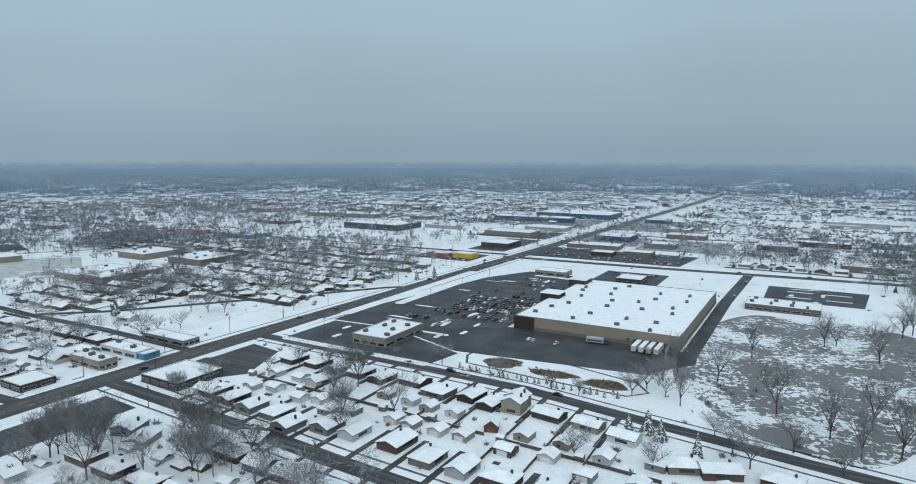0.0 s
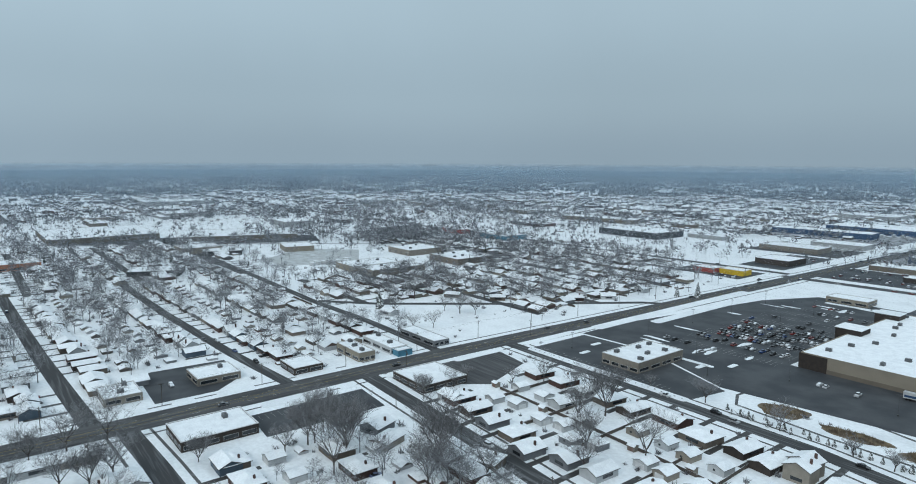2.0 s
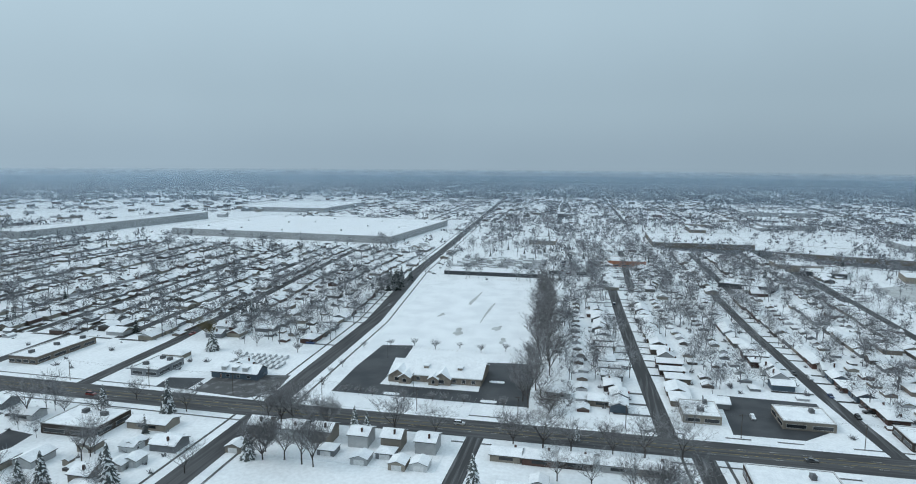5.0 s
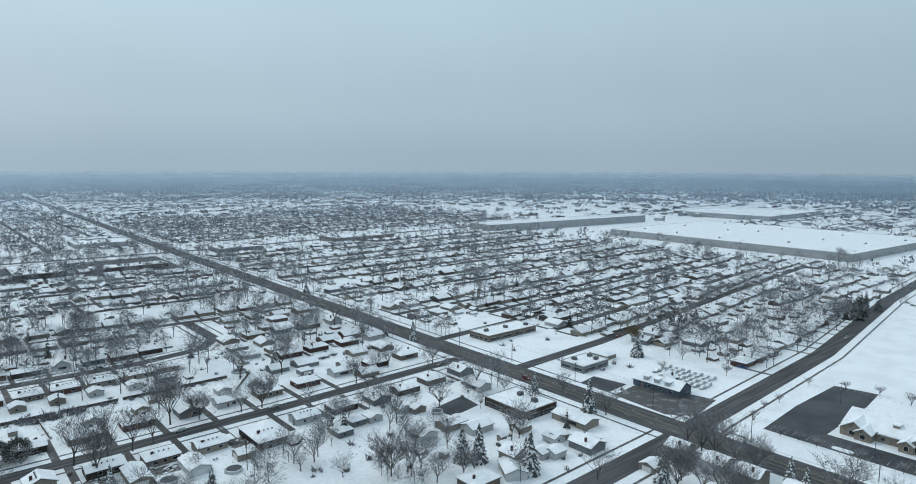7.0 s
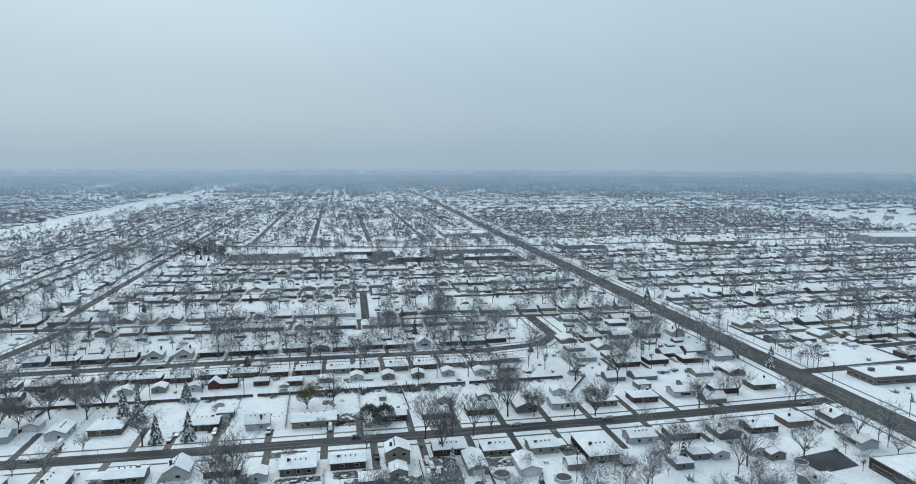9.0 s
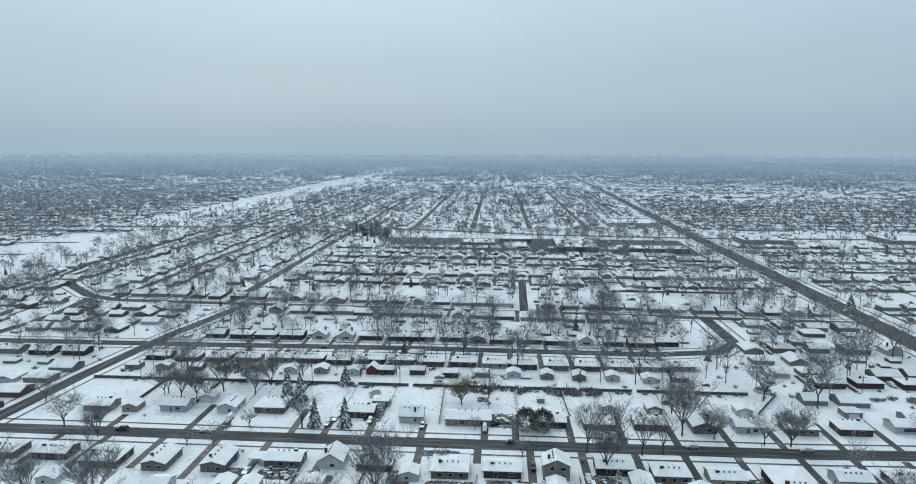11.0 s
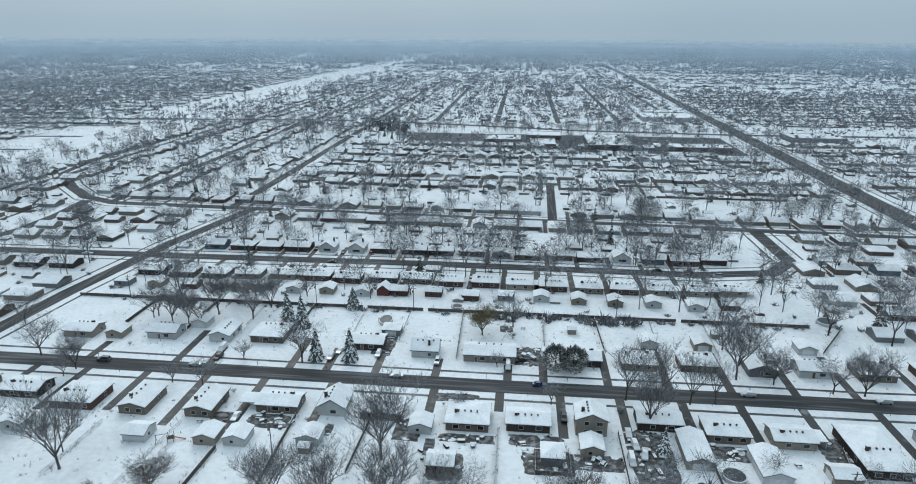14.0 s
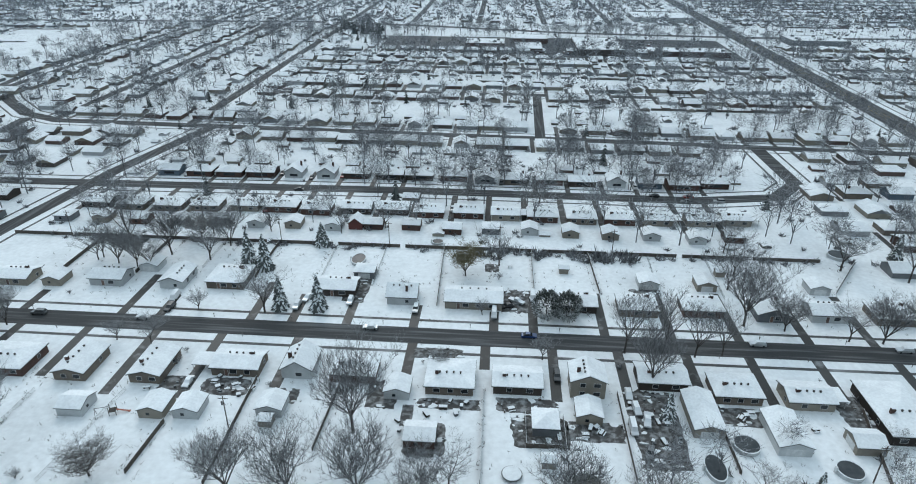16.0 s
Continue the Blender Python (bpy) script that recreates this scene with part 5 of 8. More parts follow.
for x, y, deg, sh, pa in ((44.6, -270, 92, "van", "white"), (43.2, -263.6, 85, "suv", "black"), (3, -268, 88, "suv", "snowed"), (-13.6, -272, 90, "suv", "snowed"), (-35.6, -269, 88, "suv", "white"),
                          (-60.8, -268, 90, "van", "white"), (-73.4, -279, 90, "van", "white"), (-65, -273, 20, "sedan", "black"), (-68, -276, 150, "pickup", "snowed"), (-71.5, -256.8, 180, "sedan", "blue"),
                          (-23, -257.6, 0, "sedan", "snowed"), (83, -257.6, 2, "suv", "grey"), (49, -257.8, 0, "sedan", "snowed"), (-139, -257.6, 0, "suv", "snowed"), (-181, -257.6, 0, "suv", "snowed"),
                          (-97, -232, 88, "sedan", "snowed"), (-98, -226, 95, "suv", "snowed"), (-96, -219, 90, "van", "white"), (-100, -222, 80, "pickup", "snowed"), (-78.6, -238, 90, "suv", "black"),
                          (1, -273, 80, "sedan", "snowed"), (21, -228, 90, "sedan", "snowed"), (-98.6, -211, 75, "sedan", "grey")):
    put_car(x, y, deg, sh, pa, True)


def pool(label, rx, ry, h, cover, seed):
    ob = thing("swimming_pool", label, "pool")
    n = 28
    ring = [(rx * math.cos(2 * math.pi * i / n), ry * math.sin(2 * math.pi * i / n)) for i in range(n)]
    wall, rim = MB(), MB()
    for (ax, ay), (bx, by) in zip(ring, ring[1:] + ring[:1]):
        wall.face([(ax, ay, -0.05), (bx, by, -0.05), (bx, by, h), (ax, ay, h)])
        k, q = 0.94, 1.03
        rim.face([(ax * q, ay * q, h + 0.05), (bx * q, by * q, h + 0.05), (bx * k, by * k, h + 0.05), (ax * k, ay * k, h + 0.05)])
        rim.face([(ax * q, ay * q, h - 0.06), (bx * q, by * q, h - 0.06), (bx * q, by * q, h + 0.05), (ax * q, ay * q, h + 0.05)])
        rim.face([(bx * k, by * k, h - 0.2), (ax * k, ay * k, h - 0.2), (ax * k, ay * k, h + 0.05), (bx * k, by * k, h + 0.05)])
    part("wall", wall, SIDING, ob)
    part("rim", rim, SNOW, ob)
    part("cover", MB().face([(x * 0.95, y * 0.95, h - 0.12) for x, y in ring]), cover, ob)
    part("ladder", MB().box(rx * 0.98, rx + 0.5, -0.3, 0.3, 0, h + 0.5), WTRIM, ob)
    return ob


for x, y, rx, ry, cv in ((-122, -215, 3.1, 3.1, POOLCOVER), (-112.5, -207, 2.4, 4.2, POOLCOVER), (-143, -208.5, 3.0, 3.0, POOLCOVER), (-82.5, -200.5, 3.4, 2.6, POOLGREEN),
                         (-10.5, -300.5, 2.6, 4.2, POOLCOVER), (-38, -317, 2.2, 2.2, POOLCOVER), (-189, -318, 3.8, 3.8, POOLCOVER), (-235, -204, 2.6, 2.6, POOLCOVER)):
    pool("round backyard pool with a dark winter cover", rx, ry, 1.15, cv, 1).matrix_basis = at(x, y)


# ---------------------------------------------------------------- fences, poles, yard things
PANELM = {}


def fence(x0, y0, x1, y1, h=1.5, m=WOOD, label="weathered wooden fence between snowy yards"):
    length, a = math.hypot(x1 - x0, y1 - y0), math.atan2(y1 - y0, x1 - x0)
    n = max(1, round(length / 3.2))
    step = length / n
    ob = thing("fence", label, "fence", "yard fences")
    ob.matrix_basis = pose(x0, y0, 0, 0, 0, math.degrees(a))
    key = (round(step, 2), h, m.name)
    if key not in PANELM:
        p = MB()
        if m is WOOD:
            p.box(0, step, -0.04, 0.04, 0.05, h)
            p.m[0] = 1
        else:
            p.tube((0, 0, h), (step, 0, h), 0.03, 0.03, 4).tube((0, 0, 0.1), (step, 0, 0.1), 0.02, 0.02, 4)
            for i in range(12):
                p.tube((i * step / 12, 0, 0.1), ((i + 1) * step / 12, 0, h), 0.012, 0.012, 3, cap=False)
                p.tube(((i + 1) * step / 12, 0, 0.1), (i * step / 12, 0, h), 0.012, 0.012, 3, cap=False)
        PANELM[key] = p.mesh("panel", [m, SNOW])
    for i in range(n):
        part("panel", PANELM[key], None, ob).location = (i * step, 0, 0)


for a in ((2.4, -194, 3.1, -231), (21.2, -196, 20.3, -213), (-58.8, -199, -58.6, -232), (-69.5, -211, -69.5, -222), (-69.5, -211, -79, -211), (-79, -203, -79, -222),
          (-94, -202, -94, -232), (-118, -206, -118, -230), (-156, -230, -150, -203), (-42, -272, -41, -312), (-74, -285, -74, -312), (-96, -284, -95, -312), (-176, -290, -192, -312),
          (66, -285, 66, -312), (23, -285, 23, -312), (-20, -230, -19, -206), (93, -283, 93, -312)):
    fence(*a)
for a in ((36.2, -224, 39.6, -192), (60, -222, 61, -196), (-116, -283, -117, -312), (-137, -283, -138, -312), (0, -285, 0, -312), (44, -290, 44, -312), (-158, -285, -160, -312), (-19, -283, -19, -312)):
    fence(*a, h=1.2, m=CHAIN, label="chain-link fence between snowy yards")
# back fence along the rear lots
for x in range(-180, 120, 26):
    fence(x, -312.5, x + 24, -312.5)


def pole():
    ob = thing("utility_pole", "weathered timber utility pole with a cross-arm", "utility pole", "utility poles")
    part("shaft", MB().tube((0, 0, -0.2), (0, 0, 11), 0.17, 0.12, 8), WOOD, ob)
    arm = MB().box(-1.2, 1.2, -0.06, 0.06, 10.2, 10.34)
    for x in (-1.05, -0.5, 0.5, 1.05):
        arm.tube((x, 0, 10.34), (x, 0, 10.52), 0.05, 0.04, 6)
    part("crossarm", arm, WOOD, ob)
    part("transformer", MB().tube((0.3, 0.25, 8.6), (0.3, 0.25, 9.6), 0.24, 0.24, 8), METAL, ob)
    return ob


POLES = [(-315.5, y) for y in range(-420, 640, 46)] + [(x, -312) for x in range(-230, 140, 42)] + [(62, -207), (-147, -206), (3, -211)] + [(-290, 200), (-250, 168), (-200, 165.5), (-150, 163)]
for x, y in POLES:
    place("pole", pole, at(x, y, 90 if abs(x + 315.5) < 1 else 0))
wires = MB()
for k in (-1.05, -0.5, 1.05):
    for (ax, ay), (bx, by) in zip([p for p in POLES if p[0] == -315.5], [p for p in POLES if p[0] == -315.5][1:]):
        mid = ((ax + bx) / 2 + k, (ay + by) / 2, 9.8)
        wires.tube((ax + k, ay, 10.5), mid, 0.018, 0.018, 3, cap=False).tube(mid, (bx + k, by, 10.5), 0.018, 0.018, 3, cap=False)
tagged(new("power_line", wires.mesh("power_line", METAL)), "thin black power lines beside the main road", "power line", kind="stuff")


def lamp():
    ob = thing("street_lamp", "tall grey parking lot lamp with two heads", "lamp", "parking lot lamps")
    part("base", MB().tube((0, 0, -0.1), (0, 0, 0.8), 0.35, 0.35, 8), CONCRETE, ob)
    part("pole", MB().tube((0, 0, 0.8), (0, 0, 9.5), 0.11, 0.08, 6), METAL, ob)
    for s in (-1, 1):
        part("head", MB().box(min(0, s * 1.2), max(0, s * 1.2), -0.16, 0.16, 9.4, 9.58), METAL, ob)
    return ob


for x, y in ((-255, 360), (-255, 410), (-255, 460), (-255, 510), (-215, 350), (-215, 400), (-215, 450), (-215, 500), (-160, 345), (-110, 338), (-75, 340), (-190, 320), (-265, 300), (-20, 570), (20, 570), (-338, -60), (-390, -90), (-300, 300), (-288, 215)):
    place("lamp", lamp, at(x, y, rnd.choice((0, 90))))


def playset():
    ob = thing("playset", "wooden playset with a slide in the snow", "playset")
    for x in (-0.8, 0.8):
        for y in (-0.8, 0.8):
            part("post", MB().box(x - 0.07, x + 0.07, y - 0.07, y + 0.07, 0, 2.6), WOOD, ob)
    part("platform", MB().box(-0.9, 0.9, -0.9, 0.9, 1.2, 1.3), WOOD, ob)
    part("slide", MB().face([(0.9, -0.3, 1.3), (3.6, -0.3, 0.2), (3.6, 0.3, 0.2), (0.9, 0.3, 1.3)]).box(3.5, 4.0, -0.3, 0.3, 0.05, 0.2), PLAYRED, ob)
    part("beam", MB().tube((-0.8, 0, 2.5), (-4, 0, 2.5), 0.07, 0.07, 6), WOOD, ob)
    for y in (-1, 1):
        part("leg", MB().tube((-4, 0, 2.5), (-4, y, 0), 0.06, 0.06, 6), WOOD, ob)
    return ob


place("playset", playset, at(34.6, -215, 200))


def trampoline():
    ob = thing("trampoline", "round trampoline covered in snow", "trampoline")
    part("mat", MB().tube((0, 0, 0.72), (0, 0, 0.92), 2.2, 2.2, 20), SNOW, ob)
    part("rim", MB().tube((0, 0, 0.66), (0, 0, 0.74), 2.4, 2.4, 20), METAL, ob)
    for i in range(6):
        c, s = math.cos(i * 1.047) * 2.2, math.sin(i * 1.047) * 2.2
        part("leg", MB().tube((c, s, 0), (c, s, 0.7), 0.04, 0.04, 5), METAL, ob)
    return ob


for x, y in ((-66, -202), (75, -330), (-150, -322)):
    place("trampoline", trampoline, at(x, y))


def yard_table():
    ob = thing("picnic_table", "snow-covered garden table with benches", "table")
    part("tabletop", MB().box(-0.9, 0.9, -0.4, 0.4, 0.72, 0.86), SNOW, ob)
    for s in (-1, 1):
        part("bench", MB().box(-0.9, 0.9, s * 0.8 - 0.15, s * 0.8 + 0.15, 0.4, 0.52), SNOW, ob)
        part("leg", MB().box(s * 0.6 - 0.05, s * 0.6 + 0.05, -0.7, 0.7, 0, 0.7), WOOD, ob)
    return ob


for x, y, a in ((-52, -222, 0), (-66, -224, 20), (-72, -224, 80), (-127, -227, 0), (-124, -225, 50), (14, -229, 0), (8, -228, 30), (31, -225, 10), (-88, -217, 60), (-84, -216, 0), (-141, -222, 10), (-66, -300, 0), (-105, -222, 30), (3, -227, 70)):
    place("picnic_table", yard_table, at(x, y, a))


def mailbox():
    ob = thing("mailbox", "dark kerbside mailbox on a post", "mailbox", "mailboxes")
    part("post", MB().box(-0.05, 0.05, -0.05, 0.05, 0, 1.05), WOOD, ob)
    part("box", MB().box(-0.12, 0.12, -0.25, 0.25, 1.05, 1.3), METAL, ob)
    return ob


for i in range(22):
    place("mailbox", mailbox, at(100 - i * 14 + rnd.uniform(-3, 3), -260.3 if i % 2 else -250.4))


# ---------------------------------------------------------------- trees placed and sized by hand to fit the camera's view
for key, x, y, s in (("great_oak", -27.3, -213, 1.0), ("great_elm", -78, -192.5, 0.85), ("great_elm", -17, -193, 0.95), ("great_oak", -33, -192, 0.85), ("great_elm", -47, -191, 0.8), ("great_oak", -4, -191.5, 0.75), ("willow", -50.2, -292.7, 1.9), ("russet", 29, -195, 0.8), ("shrub", 45, -193, 1.5), ("small", 51, -246, 0.8), ("russet", 55, -315, 1.1), ("maple", -62, -301, 0.7),
                     ("great_oak", -138.4, -268, 0.95), ("great_elm", -150, -266, 0.75), ("great_elm", -177, -261.5, 0.9), ("maple", -167.4, -262, 1.0), ("ash", -99, -251, 0.85), ("ash", -110.5, -252, 0.95), ("ash", -119, -250.5, 0.85), ("ash", -127, -251.5, 0.75),
                     ("great_oak", -103.5, -236, 0.8), ("small", 34, -264, 1.05), ("elm", 12.3, -264, 0.7), ("spruce", -4.3, -267.5, 0.82), ("spruce", 8, -267, 0.95), ("spruce", 21.5, -292, 1.1), ("spruce", 28, -294, 1.15), ("spruce_wide", 6, -312, 0.6),
                     ("yew", -77.2, -268, 0.75), ("yew", -83.5, -267.5, 1.0), ("great_elm", 76, -292, 0.8), ("great_oak", 68, -290, 0.6), ("elm", 62, -288, 0.85), ("maple", 84, -296, 0.9), ("great_oak", 60, -300, 0.8), ("great_elm", 41, -309, 0.85), ("elm", 44, -297, 0.9), ("oak", 78, -305, 0.9), ("maple", -140, -290, 1.1),
                     ("maple", -145, -300, 1.2), ("small", -46, -240, 0.9), ("small", -75, -246, 1.1), ("maple", 40, -245, 0.7), ("small", 90, -246, 1), ("small", -57, -268, 0.8),
                     ("elm", -185, -307, 1.1), ("oak", -205, -300, 0.9), ("elm", -228, -262, 0.9), ("maple", -245, -270, 1.0), ("oak", -214, -206, 0.8),
                     ("great_oak", 58, -200, 0.95), ("great_elm", 84, -206, 0.9), ("elm", 108, -259, 0.9), ("great_elm", 89, -251, 0.7), ("elm", 133, -283, 0.8), ("maple", 85, -294, 0.9), ("great_oak", 92, -199, 0.9), ("great_elm", -97, -191, 0.8), ("maple", -52, -198, 0.8), ("elm", -120, -196, 0.7), ("small", -155, -212, 0.7), ("spruce", -212, -160, 1.1),
                     ("spruce", -228, -142, 0.9), ("spruce", -286, -70.5, 0.95), ("spruce", -283, -64, 0.9), ("shrub", -30, -284, 1.0), ("shrub", -62, -291, 1.0), ("shrub", 28, -236, 1)):
    put_tree(key, x, y, s)
# young conifers in a row beside the basin
for i in range(27):
    put_tree("sapling", -159 + i * 3.25 + rnd.uniform(-0.6, 0.6), 282.5 + rnd.uniform(-1.4, 1.4) + (3.5 if i % 5 == 0 else 0), rnd.uniform(0.8, 1.25))
for i in range(28):
    put_tree("shrub", -279 + i * 3.7, 280.2, 0.28)
for i in range(34):
    put_tree("shrub", -60 + rnd.uniform(-1, 1), 372 + i * 5.2, 0.5)
# bare trees in and round the frozen field, the wood edge and the basin
for key, x, y, s in (("ash", -27, 380, 1.0), ("ash", -10, 300, 1.15), ("ash", -38, 330, 1.0), ("ash", 8, 425, 1.0), ("elm", 14, 430, 0.9), ("ash", 34, 405, 1.1), ("elm", 50, 470, 1.1), ("oak", 56, 480, 1.0),
                     ("ash", 46, 360, 1.1), ("ash", 52, 345, 1.0), ("ash", 10, 282, 1.1), ("ash", 20, 268, 1.0), ("ash", 33, 276, 1.2), ("ash", 25, 300, 1.2), ("ash", 40, 290, 1.0), ("elm", -62, 318, 0.9),
                     ("elm", -66, 302, 0.8), ("maple", -56, 296, 0.8), ("maple", -62, 310, 0.9), ("ash", -58, 335, 1.0), ("elm", -70, 290, 0.8), ("ash", -48, 288, 0.8), ("maple", -30, 262, 0.8),
                     ("elm", -170, 285, 0.75), ("elm", -134, 281, 0.7), ("small", -106, 280, 1.2), ("small", -92, 279, 1.2), ("small", -198, 282, 1), ("great_oak", -188, 236, 0.95), ("great_elm", -194, 225, 0.85),
                     ("great_elm", -172, 205, 0.85), ("elm", -160, 190, 0.9), ("oak", -150, 212, 0.9), ("elm", -218, 250, 0.8), ("maple", -235, 246, 0.9), ("great_oak", -196, 152, 1.05), ("elm", -205, 160, 0.9),
                     ("great_elm", -186, 140, 1.05), ("elm", -176, 158, 1.0), ("great_oak", -222, 128, 1.0), ("great_elm", -232, 133, 1.0), ("maple", -240, 124, 1.0), ("oak", -212, 118, 0.9), ("spruce_wide", -60, 246, 0.9),
                     ("spruce_wide", -54, 252, 1.0), ("spruce", -33, 240, 0.75), ("spruce_wide", -48, 248, 0.9), ("elm", -15, 240, 0.9), ("elm", -2, 262, 0.9), ("maple", -22, 250, 1), ("maple", 14, 250, 1.0),
                     ("elm", -45, 222, 0.7), ("elm", -72, 216, 0.8), ("maple", -256, 205, 0.7), ("small", -262, 218, 1.1), ("small", -243, 232, 1.2)):
    put_tree(key, x, y, s)
for key, x, y, s in (("spruce", -299, 487, 1.0), ("spruce", -312, 478, 0.7), ("spruce", -367, 388, 0.95), ("spruce", -372, 384, 0.9), ("spruce", -382, 379, 0.9), ("elm", -372, 300, 1.0), ("elm", -362, 306, 0.8),
                     ("maple", -385, 296, 0.9), ("maple", -352, 262, 0.8), ("maple", -358, 250, 0.7), ("spruce", -420, 262, 1.1), ("elm", -400, 262, 0.9), ("oak", -430, 300, 0.9), ("elm", -450, 330, 1.0),
                     ("oak", -420, 330, 1), ("elm", -398, 345, 0.9), ("oak", -560, 420, 1.2), ("elm", -470, 390, 1.0), ("oak", -500, 370, 1.0), ("elm", -480, 420, 0.9), ("willow", -405, -216, 0.9),
                     ("spruce", -300, -310, 1.0), ("spruce", -292, -330, 0.8), ("spruce_wide", -310, -475, 1.3), ("spruce", -480, -215, 1.0), ("spruce", -300, 20, 0.5), ("elm", -300, -185, 0.6), ("spruce", -287, -192, 0.9)):
    put_tree(key, x, y, s)
for k, y in enumerate((-112, -106, -100, -92, -84, -54, -37, -5, 7, 18, 34, 46, 60)):
    put_tree(("maple", "great_elm", "elm")[k % 3], -290 + rnd.uniform(-0.8, 0.8), y, rnd.uniform(0.7, 0.9) if k % 3 == 1 else rnd.uniform(1.0, 1.25))
for key, x, y, s in (("great_elm", -262, -98, 0.85), ("elm", -258, -88, 0.9), ("oak", -256, -80, 0.8), ("spruce", -256, -102, 1.0), ("spruce", -250, -14, 1.1), ("maple", -264, 14, 0.9), ("maple", -262, 26, 0.9), ("elm", -258, 40, 0.9), ("elm", -257, 56, 1.0),
                     ("great_elm", -251, 83, 0.6), ("great_oak", -247, 131, 0.8), ("great_oak", -253, 185, 0.5), ("spruce", -290, -161, 1.2), ("spruce", -225, -137, 1.3), ("spruce", -217, -156, 1.2), ("elm", -292, -153, 0.8), ("elm", -244, -161, 0.7),
                     ("maple", -240, -118, 0.8), ("maple", -256, -274, 1.0), ("elm", -279, -263, 0.9), ("maple", -227, -249, 0.8), ("oak", -279, -373, 0.9), ("elm", -226, -337, 0.9), ("spruce", -209, -317, 0.9), ("maple", -190, -220, 0.9),
                     ("great_elm", -185, -168, 0.95), ("elm", -169, -196, 0.8), ("elm", -197, -166, 0.8), ("spruce_wide", -380, -196, 1.3), ("maple", -408, -172, 0.6), ("maple", -394, -175, 0.6), ("small", -387, -145, 0.9), ("small", -368, -172, 0.8),
                     ("spruce", -461, -216, 1.1), ("spruce", -459, -221, 1.0), ("spruce", -465, -214, 0.9), ("russet", -325, 7, 1.15), ("great_oak", -255, -75, 0.75), ("great_elm", -256, -96, 0.85), ("great_oak", -252, 48, 0.7), ("great_oak", -240, 121, 0.85)):
    put_tree(key, x, y, s)
for x, y in ((-338, -107), (-368, -109), (-354, -110), (-329, -92), (-329, -85), (-329, -78), (-329, -62), (-329, -48), (-329, -42), (-329, -33), (-329, -14), (-405, -110), (-337, 16)):
    put_tree("small", x, y, rnd.uniform(0.6, 0.8))
for i in range(34):
    put_tree(rnd.choice(("maple", "elm", "ash", "ash")), -330 - i * 8.2, 1 + rnd.uniform(-7, 5) - i * 0.4, rnd.uniform(0.9, 1.25))
for i in range(7):
    put_tree("small", -414 + rnd.uniform(-3, 3), -95 + i * 14, rnd.uniform(0.6, 1))


# ---------------------------------------------------------------- rows of houses
MIXED = ["brick_hip", "brick_gable", "tan_hip", "white_gable", "grey_gable", "tan_gable", "brick_cross", "brick_hip", "blue_gable", "cottage"]
BRICKY = ["brick_hip", "brick_gable", "brick_hip", "tan_hip", "brick_cross", "tan_gable", "brick_gable"]


def line_at(pts, x):
    for (ax, ay), (bx, by) in zip(pts, pts[1:]):
        if min(ax, bx) <= x <= max(ax, bx):
            return ay + (by - ay) * (x - ax) / (bx - ax)
    return pts[-1][1]


sheds, loose, bushes, faraway = [], [], [], []


